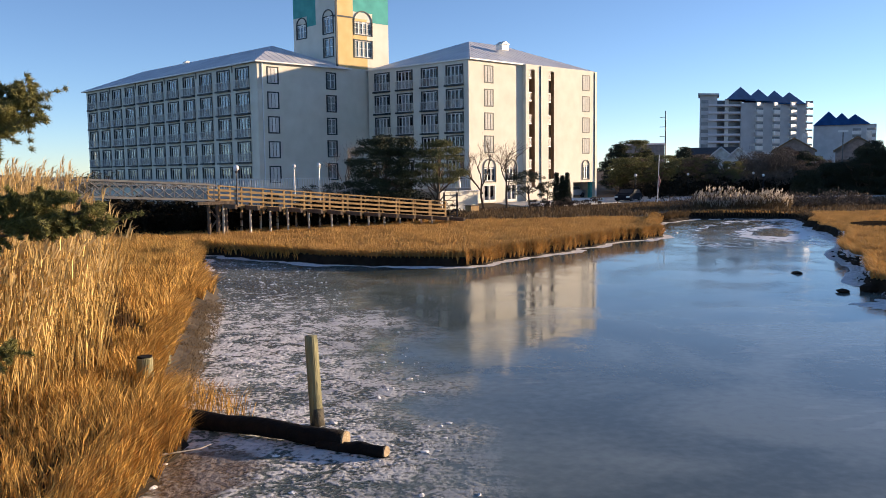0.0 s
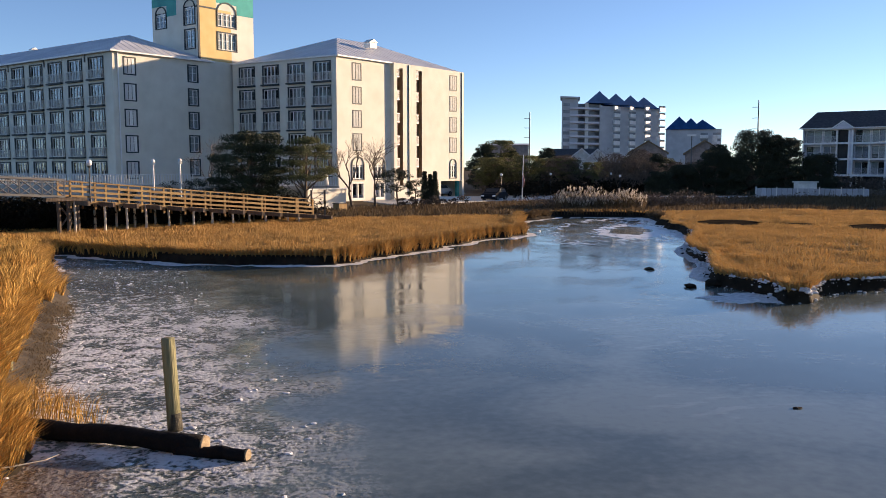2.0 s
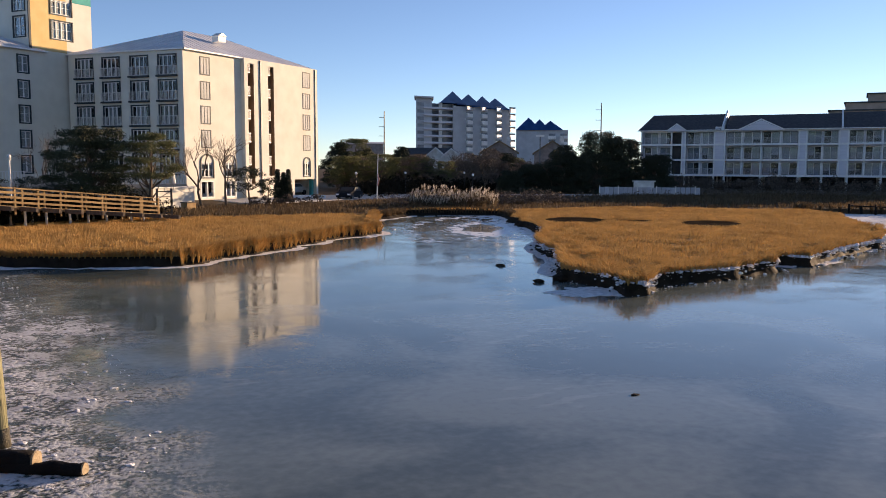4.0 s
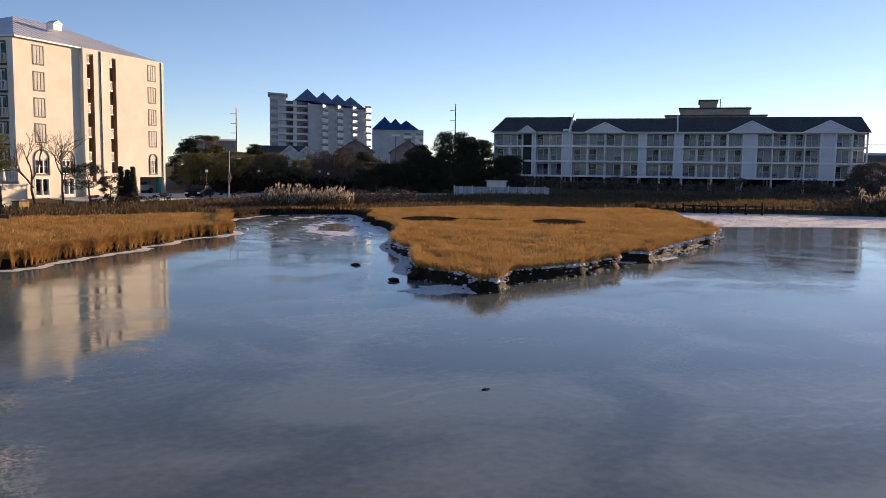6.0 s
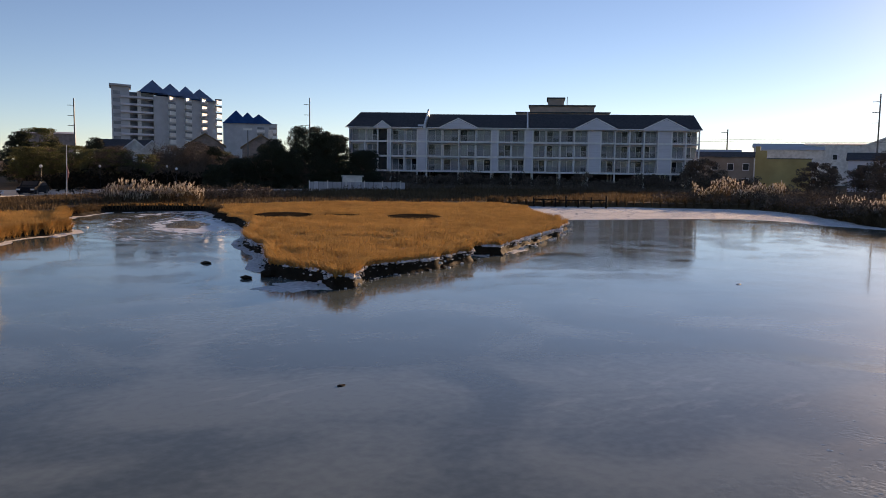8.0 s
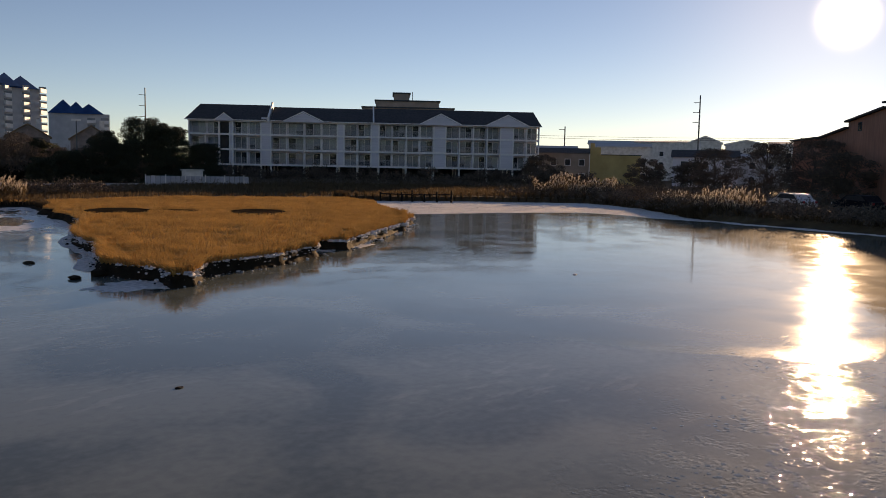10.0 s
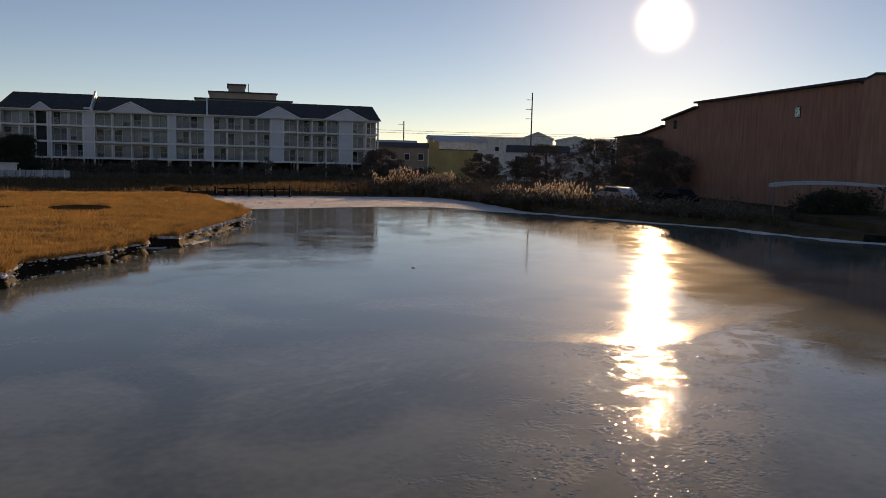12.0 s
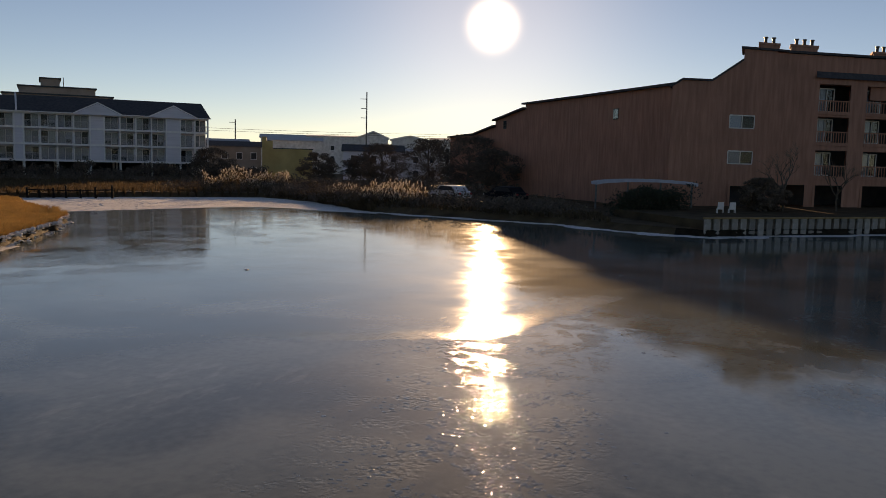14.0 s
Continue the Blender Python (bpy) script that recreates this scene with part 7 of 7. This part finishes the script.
stuff("snow_lumps", [lumps(bx, by, np.full(len(bx), 0.01), rng.uniform(0.03, 0.13, len(bx)) * rng.uniform(0.5, 1, len(bx)), np.full(len(bx), 0.36))], SNOW, "crusted lumps of snow on the bay ice", "snow")
ring = []
for k in range(90):
    a = 2 * math.pi * k / 90
    q = 1 + 0.6 * noise.noise(Vector((1.8 * math.cos(a), 1.8 * math.sin(a), 44))) + 0.5 * noise.noise(Vector((5 * math.cos(a), 5 * math.sin(a), 41)))
    ring.append((14.5 + 1.5 * q * math.cos(a), 25.9 + 1.0 * q * math.sin(a)))
structure("ice_patch", Geo().prism(ring, -0.02, 0.012), SNOW, "white frosted ice beside the point", "ice")
for x, y, r in ((8.67, 13.9, 0.07), (28.2, 17.4, 0.10), (13.2, 51.5, 0.3), (15.6, 56, 0.25), (12.4, 50.2, 0.2)):
    ob = Geo()
    v, f = lumps(np.array([x]), np.array([y]), np.array([0.01]), np.array([r]), np.array([0.3]))
    ob.add([tuple(p) for p in v], [tuple(q) for q in f])
    tagged(part("ice_chunk" if r != 0.07 else "wood_chip", ob, RIME if r != 0.07 else LOG), "small lump frozen into the pond ice", "ice lump")


# glossy ice chips added along the sun's line and pressure line, to make glints
CHIP = mat("clear ice chip", (0.10, 0.12, 0.11), (0.16, 0.18, 0.17), 8, 0.05, spec=0.5)
sx, sy = math.sin(radians(SUN_BEARING)), math.cos(radians(SUN_BEARING))
along_sun, aside = rng.uniform(8.5, 20.2, 9000), rng.normal(size=9000) * 0.95
cx, cy = along_sun * sx - aside * sy, along_sun * sy + aside * sx
ok = np.array([noise.noise(Vector((a * 0.9, b * 0.9, 23))) + 0.6 * noise.noise(Vector((a * 3, b * 3, 29))) > 0.0 for a, b in zip(cx, cy)])
cx, cy = cx[ok], cy[ok]
for x0, y0, x1, y1, wide, count in ((19.0, 6.9, 20.2, 5.2, 0.25, 160), (20.0, 5.2, 25.6, 3.7, 0.22, 420), (25.4, 3.5, 26.4, 2.6, 0.5, 90), (24.0, 10.4, 25.2, 9.7, 0.3, 60), (22.4, 1.9, 20.0, 1.4, 0.35, 120), (30, 10.5, 46, 15.0, 0.9, 160)):
    t = rng.random(count)
    cx = np.concatenate([cx, x0 + (x1 - x0) * t + rng.normal(size=count) * wide])
    cy = np.concatenate([cy, y0 + (y1 - y0) * t + rng.normal(size=count) * wide])
stuff("ice_crust", [lumps(cx, cy, np.zeros(len(cx)), 0.012 + 0.034 * rng.random(len(cx)) ** 2, rng.uniform(0.03, 0.09, len(cx)))], CHIP, "small clear ice chips added along the sun's path for its glints", "ice")


def limb(g, a, b, r0, r1, k=4, sag=0.15):
    a, b = Vector(a), Vector(b)
    pts = [a.lerp(b, i / k) + Vector((random.uniform(-1, 1), random.uniform(-1, 1), random.uniform(-1, 1))) * sag * (b - a).length * 0.25 * (0 < i < k) for i in range(k + 1)]
    g.tube(pts, [r0 + (r1 - r0) * i / k for i in range(k + 1)], 6)
    return pts


def leafy_tree(name, label, x, y, z, h, w, clear, material, seed, clumps=70, per=60, leaf=0.16, lean=0.0, category="tree", cone=0.0):
    """A trunk with limbs and an uneven crown of small tufts; clear: the height of the bare stem."""
    random.seed(seed)
    r = np.random.default_rng(seed)
    ob = thing(name, 0, 0, 0, label, category)
    g = Geo()
    top = Vector((lean * h, 0, h * 0.8))
    trunk = limb(g, (0, 0, -0.2), top, h * 0.028 + 0.03, h * 0.008, 6, 0.12)
    cs = []
    for i in range(clumps):
        f = r.uniform(0, 1)
        if material in (NEEDLE, FAR_PINE):
            f = (int(f * 6) + 0.5 + r.normal() * 0.16) / 6
        zz = clear + (h - clear) * f
        wide = w / 2 * (1 - cone * f) * (max(0.0, math.sin(math.pi * min(max(0.15 + 0.80 * f, 0), 1))) ** 0.6 if cone < 0.5 else 1)
        a, q = r.uniform(0, 2 * math.pi), r.uniform(0.25, 1) ** 0.6
        wob = 1 + (0.7 if material in (NEEDLE, FAR_PINE) else 0.4) * noise.noise(Vector((math.cos(a) * 1.5, math.sin(a) * 1.5, f * 3 + seed)))
        cs.append((math.cos(a) * wide * q * wob + lean * zz, math.sin(a) * wide * q * wob, zz))
    for c in cs[::4]:
        p = trunk[min(5, max(1, int(6 * c[2] / h) - 1))]
        limb(g, p, c, h * 0.009 + 0.01, 0.012, 3, 0.25)
    part("trunk", g, BARK, ob)
    v, f = leaves(cs, min(w * 0.11 + 0.12, w * 0.24), per, leaf, r, 0.42, 0.5 if material is SHRUB else 0.22)
    part("crown", raw("crown", v, f, material), None, ob)
    ob.matrix_basis = pose(x, y, z, 0, 0, seed * 37 % 360)
    return ob


def bare_tree(name, label, x, y, z, h, w, seed, depth=4, thick=1.0):
    random.seed(seed)
    ob = thing(name, 0, 0, 0, label, "tree")
    g, tw = Geo(), Geo()

    def grow(p, d, l, r, k):
        q = p + d * l
        mid = p.lerp(q, 0.5) + Vector((random.uniform(-1, 1), random.uniform(-1, 1), 0)) * l * 0.08
        (g if k > 1 else tw).tube([p, mid, q], [r, r * 0.8, r * 0.62], 5 if k > 1 else 3)
        if k == 0:
            return
        for _ in range(3 if k < depth else 4):
            e = (d + Vector((random.uniform(-1, 1) * w, random.uniform(-1, 1) * w, random.uniform(-0.25, 0.55)))).normalized()
            grow(p.lerp(q, random.uniform(0.55, 1.0)), e, l * random.uniform(0.55, 0.8), r * 0.55, k - 1)

    grow(Vector((0, 0, -0.2)), Vector((random.uniform(-0.15, 0.15), 0, 1)).normalized(), h * 0.36, h * 0.016 * thick, depth)
    part("trunk", g, BARK, ob)
    tagged(part("twig", tw, TWIG, ob), kind="stuff")
    ob.matrix_basis = pose(x, y, z, 0, 0, 0)
    return ob


# trees by the hotel
leafy_tree("pine_tree", "dark green pine with a broad crown on the terrace", -5.2, 78.5, 0.6, 7.0, 7.0, 1.2, NEEDLE, 3, 190, 190, 0.16)
leafy_tree("pine_tree", "leaning green pine with open branches by the terrace", -0.4, 78.0, 0.6, 6.6, 5.0, 2.6, FAR_PINE, 8, 90, 190, 0.13, 0.06)
leafy_tree("pine_tree", "low spreading pine beside the hotel doors", 8.9, 84.0, 0.6, 3.6, 4.2, 1.5, NEEDLE_DARK, 14, 26, 150, 0.13, 0.12)
leafy_tree("pine_tree", "small dark pine beside the hotel doors", 10.6, 84.6, 0.6, 2.4, 2.6, 0.9, NEEDLE_DARK, 21, 16, 130, 0.12)
bare_tree("bare_tree", "bare crooked tree in front of the hotel", 4.2, 84.2, 0.55, 8.2, 0.7, 4, 5)
bare_tree("bare_tree", "bare spreading tree in front of the hotel", 6.5, 84.0, 0.55, 8.4, 0.85, 9, 5)
bare_tree("bare_tree", "thin bare tree against the hotel end wall", -9.9, 85.6, 0.6, 8.0, 0.6, 17, 5, 0.7)
leafy_tree("cypress", "slim dark columnar cypress beside the hotel", 12.0, 87.7, 0.6, 3.4, 0.95, 0.1, NEEDLE_DARK, 5, 420, 45, 0.08, 0, "tree", 0.9)
leafy_tree("cypress", "slim dark columnar cypress beside the hotel", 12.6, 87.6, 0.6, 3.1, 0.9, 0.1, NEEDLE_DARK, 6, 420, 45, 0.08, 0, "tree", 0.9)
leafy_tree("cypress", "slim dark columnar cypress beside the hotel", 13.1, 87.5, 0.6, 3.4, 0.9, 0.1, NEEDLE_DARK, 7, 420, 45, 0.08, 0, "tree", 0.9)
for i, (x, y, h, w) in enumerate(((-13.0, 80.6, 2.6, 3.0), (-10.4, 80.4, 2.8, 3.2), (-8.2, 79.8, 2.6, 3.0), (-16.5, 80.3, 1.8, 2.2), (-30, 74, 4.0, 6.0), (-36, 80, 4.5, 7.0))):
    leafy_tree("shrub", "dark evergreen shrub below the terrace", x, y, 0.5, h, w, 0.2, NEEDLE_DARK, 40 + i, 34, 55, 0.13, 0, "shrub")
for i in range(7):
    x, y = 9 + i * 1.1, 82.5 + 0.4 * i + random.uniform(-0.4, 0.4)
    leafy_tree("shrub", "low brown winter shrub beside the path", x, y, 0.5, random.uniform(0.6, 1.1), random.uniform(1.0, 1.9), 0.05, SHRUB, 60 + i, 16, 40, 0.09, 0, "shrub")

# the belt of trees between the marsh and the far tower
proto = [leafy_tree("pine_tree", "olive green pine in the far tree belt", 34, 147, 0.5, 9.0, 7.5, 2.8, FAR_PINE, 101, 90, 240, 0.17),
         leafy_tree("cedar_tree", "dense dark cedar in the far tree belt", 66, 128, 0.5, 7.5, 7.0, 0.5, NEEDLE_DARK, 102, 110, 240, 0.17, 0, "tree", 0.45),
         bare_tree("bare_tree", "bare brown tree in the far tree belt", 50, 138, 0.5, 8.5, 0.7, 103, 5, 1.2),
         leafy_tree("oak_tree", "brown leafless oak thicket in the far tree belt", 56, 136, 0.5, 7.0, 7.5, 0.8, SHRUB, 104, 90, 150, 0.11)]
pick = random.Random(77)
for i in range(78):
    b = radians(pick.uniform(11.4, 31.5))
    d = pick.uniform(124, 172)
    if d < 132 and math.degrees(b) < 17:
        d += 22
    k = pick.choice((0, 0, 0, 0, 0, 1, 2, 3) if math.degrees(b) < 19.5 else (0, 1, 2, 2, 2, 3, 3, 3))
    if k == 0 and math.degrees(b) < 19.5:
        d = 121 + 0.45 * (d - 124)
    s = pick.uniform(0.62, 1.0) * (d / 150)
    if k == 0:
        s *= 0.84
    if math.degrees(b) > 20:
        s *= 0.86
    elif math.degrees(b) > 17.4:
        s *= 0.70
    copy_thing(proto[k], pose(d * math.sin(b), d * math.cos(b), 0.5, 0, 0, pick.uniform(0, 360)) @ Matrix.Diagonal((s * pick.uniform(0.9, 1.2), s, s * pick.uniform(0.85, 1.1), 1)))
for x, y, h, w in ((61.7, 109.3, 9.0, 8.0), (65.2, 107.0, 8.0, 6.4), (63.4, 108.3, 8.4, 5.0), (57.6, 112.0, 6.2, 6.5), (68.6, 104.8, 5.6, 6.4), (53.6, 113.8, 4.2, 6.0), (49.5, 113.0, 3.2, 5.0)):
    leafy_tree("cedar_tree", "broad dark cedar beside the pool fence", x, y, 0.5, h, w, 0.2, NEEDLE_DARK, int(x * 10), 170, 240, 0.16, 0, "tree", 0.5)


def thicket(pts, count, h, spread, material, leaf, label, per=22):
    """A row of brush too dense to tell one bush from the next."""
    cs = []
    for _ in range(count):
        t = rng.uniform(0, len(pts) - 1.001)
        i = int(t)
        f = t - i
        x = pts[i][0] * (1 - f) + pts[i + 1][0] * f + rng.normal() * spread
        y = pts[i][1] * (1 - f) + pts[i + 1][1] * f + rng.normal() * spread
        top = h * (0.65 + 0.5 * noise.noise(Vector((x * 0.22, y * 0.22, 1))) + 0.25 * noise.noise(Vector((x * 0.9, y * 0.9, 6))))
        cs.append((x, y, 0.4 + max(0.2, top) * rng.uniform(0.05, 1) ** 0.7))
    v, f = leaves(cs, 0.5, per, leaf, rng, 0.9)
    return tagged(new("thicket", raw("thicket", v, f, material)), label, "shrubs", "", "stuff")


# this brush carries the shade below the trees in its colour
thicket([(26, 104), (33, 118), (44, 122), (54, 121), (60, 117)], 900, 3.0, 2.0, BRUSH_SHADE, 0.2, "undergrowth coloured dark as the shade below the far trees")
thicket([(30, 128), (44, 128), (58, 124), (66, 118)], 900, 3.6, 4.0, SHRUB, 0.22, "brown leafless undergrowth below the far trees")
# again shade as colour, here behind and under the boardwalk
thicket([(-34, 54.5), (-22, 55.5), (-15.5, 56), (-7, 62), (-1, 67)], 3400, 2.3, 0.9, BRUSH_SHADE, 0.13, "brush coloured dark as the shade behind the boardwalk")
thicket([(24, 82), (30, 80), (38, 80), (45, 84)], 500, 1.7, 1.2, SHRUB, 0.12, "brown brush along the back of the marsh")
thicket([(70, 127), (80, 122), (95, 110), (112, 92), (122, 80), (126, 76)], 2000, 3.2, 1.4, SHRUB, 0.18, "dark brown brush in front of the piled house")
thicket([(66, 100), (80, 104), (96, 90), (110, 76)], 700, 1.0, 3.0, SHRUB, 0.15, "low brown brush on the back marsh")
thicket([(82, 60), (86, 50), (80, 42), (72, 33), (68, 26), (66, 18), (63, 12)], 1100, 1.5, 1.6, SHRUB, 0.13, "low brown brush along the far bank")
thicket([(88, 52), (92, 40), (88, 32), (80, 24)], 500, 2.4, 2.5, SHRUB, 0.16, "brown brush behind the far bank")
thicket([(66.5, 7.6), (67.6, 5.6), (69.3, 3.0)], 420, 3.0, 0.5, NEEDLE_DARK, 0.12, "dark hedge before the timber condominium")
for i, (x, y, h, w) in enumerate(((124.5, 84.0, 5.2, 7.5), (133, 68, 4.8, 7.0), (138, 62, 4.6, 6.5), (112, 34, 7.5, 9.0), (118, 42, 7.0, 9.0), (124, 52, 6.5, 8.0), (104, 28, 5.5, 7.0), (72.0, -3.0, 3.0, 3.2))):
    leafy_tree("oak_tree", "brown leafless oak on the far shore", x, y, 0.5, h, w, 0.6, SHRUB, 200 + i, 90, 150, 0.13)
bare_tree("bare_tree", "bare tree in front of the timber condominium", 73.0, -4.6, 0.9, 7.0, 0.8, 31, 5)
bare_tree("bare_tree", "bare tree in front of the timber condominium", 76.0, -9.0, 0.9, 6.0, 0.8, 33, 5)

# a pine whose boughs reach into the view beside the reeds
random.seed(9)
r9 = np.random.default_rng(9)
near_pine = thing("pine_tree", 0, 0, 0, "young pine with long green needle tufts among the reeds", "tree")
g, sets = Geo(), []
limb(g, (-7.0, 10.2, 0.9), (-6.7, 10.4, 6.6), 0.10, 0.03, 6, 0.05)


def needles(p, d, count, length):
    """One tuft: needles springing forward and outward from the end of a twig."""
    w = r9.normal(size=(count, 3)) * 0.75 + np.array(d)
    w /= np.linalg.norm(w, axis=1)[:, None]
    q = r9.normal(size=(count, 3))
    q -= w * (w * q).sum(1)[:, None]
    q *= 0.005 / np.linalg.norm(q, axis=1)[:, None]
    base = np.array(p) + r9.normal(size=(count, 3)) * 0.012
    tip = base + w * (length * r9.uniform(0.6, 1.15, count))[:, None]
    return np.stack([base - q, base + q, tip], 1).reshape(-1, 3), np.arange(count * 3).reshape(-1, 3)


# each bough: where it leaves the stem, where it ends, its twigs, how far they spread sideways and up
BOUGHS = [((-6.8, 10.3, 4.75), (-4.95, 10.68, 5.22), 60, 0.17), ((-6.8, 10.3, 4.6), (-5.08, 10.62, 4.98), 44, 0.12), ((-6.8, 10.3, 4.4), (-5.22, 10.54, 4.82), 26, 0.08),
          ((-6.8, 10.3, 4.9), (-5.14, 10.6, 5.33), 26, 0.09), ((-6.9, 10.2, 3.9), (-4.62, 10.85, 4.05), 64, 0.055), ((-6.9, 10.2, 3.8), (-4.95, 10.7, 3.98), 40, 0.06),
          ((-6.9, 10.2, 3.6), (-4.85, 10.72, 3.80), 40, 0.08), ((-6.9, 10.2, 3.5), (-4.4, 10.93, 3.86), 30, 0.09), ((-6.9, 10.2, 3.4), (-4.12, 11.05, 3.72), 34, 0.10),
          ((-6.9, 10.2, 2.0), (-5.1, 10.2, 2.25), 24, 0.10)]
for a, b, twigs, spread in BOUGHS:
    pts = limb(g, a, b, 0.03, 0.008, 5, 0.08)
    for _ in range(int(twigs * 1.6)):
        t = 0.45 + 0.55 * random.random() ** 0.7
        i = min(4, int(t * 5))
        p = pts[i].lerp(pts[i + 1], t * 5 - i)
        d = (pts[i + 1] - pts[i]).normalized() * 0.6 + Vector((random.gauss(0, 0.5), random.gauss(0, 0.5), random.gauss(0.15, 0.4)))
        q = p + Vector((random.gauss(0, spread * 1.4), random.gauss(0, spread * 1.4), random.gauss(0, spread)))
        g.tube([p, q], [0.006, 0.004], 3)
        for k in range(5):
            sets.append(needles(p.lerp(q, 0.25 + 0.2 * k), d, 48, 0.075))
part("trunk", g, BARK, near_pine)
v, f = join(*sets)
# the tufts' sunlit tone comes partly from this lighter colour
part("needles", raw("needles", v, f, NEEDLE_SUNLIT), None, near_pine, "long green needle tufts")
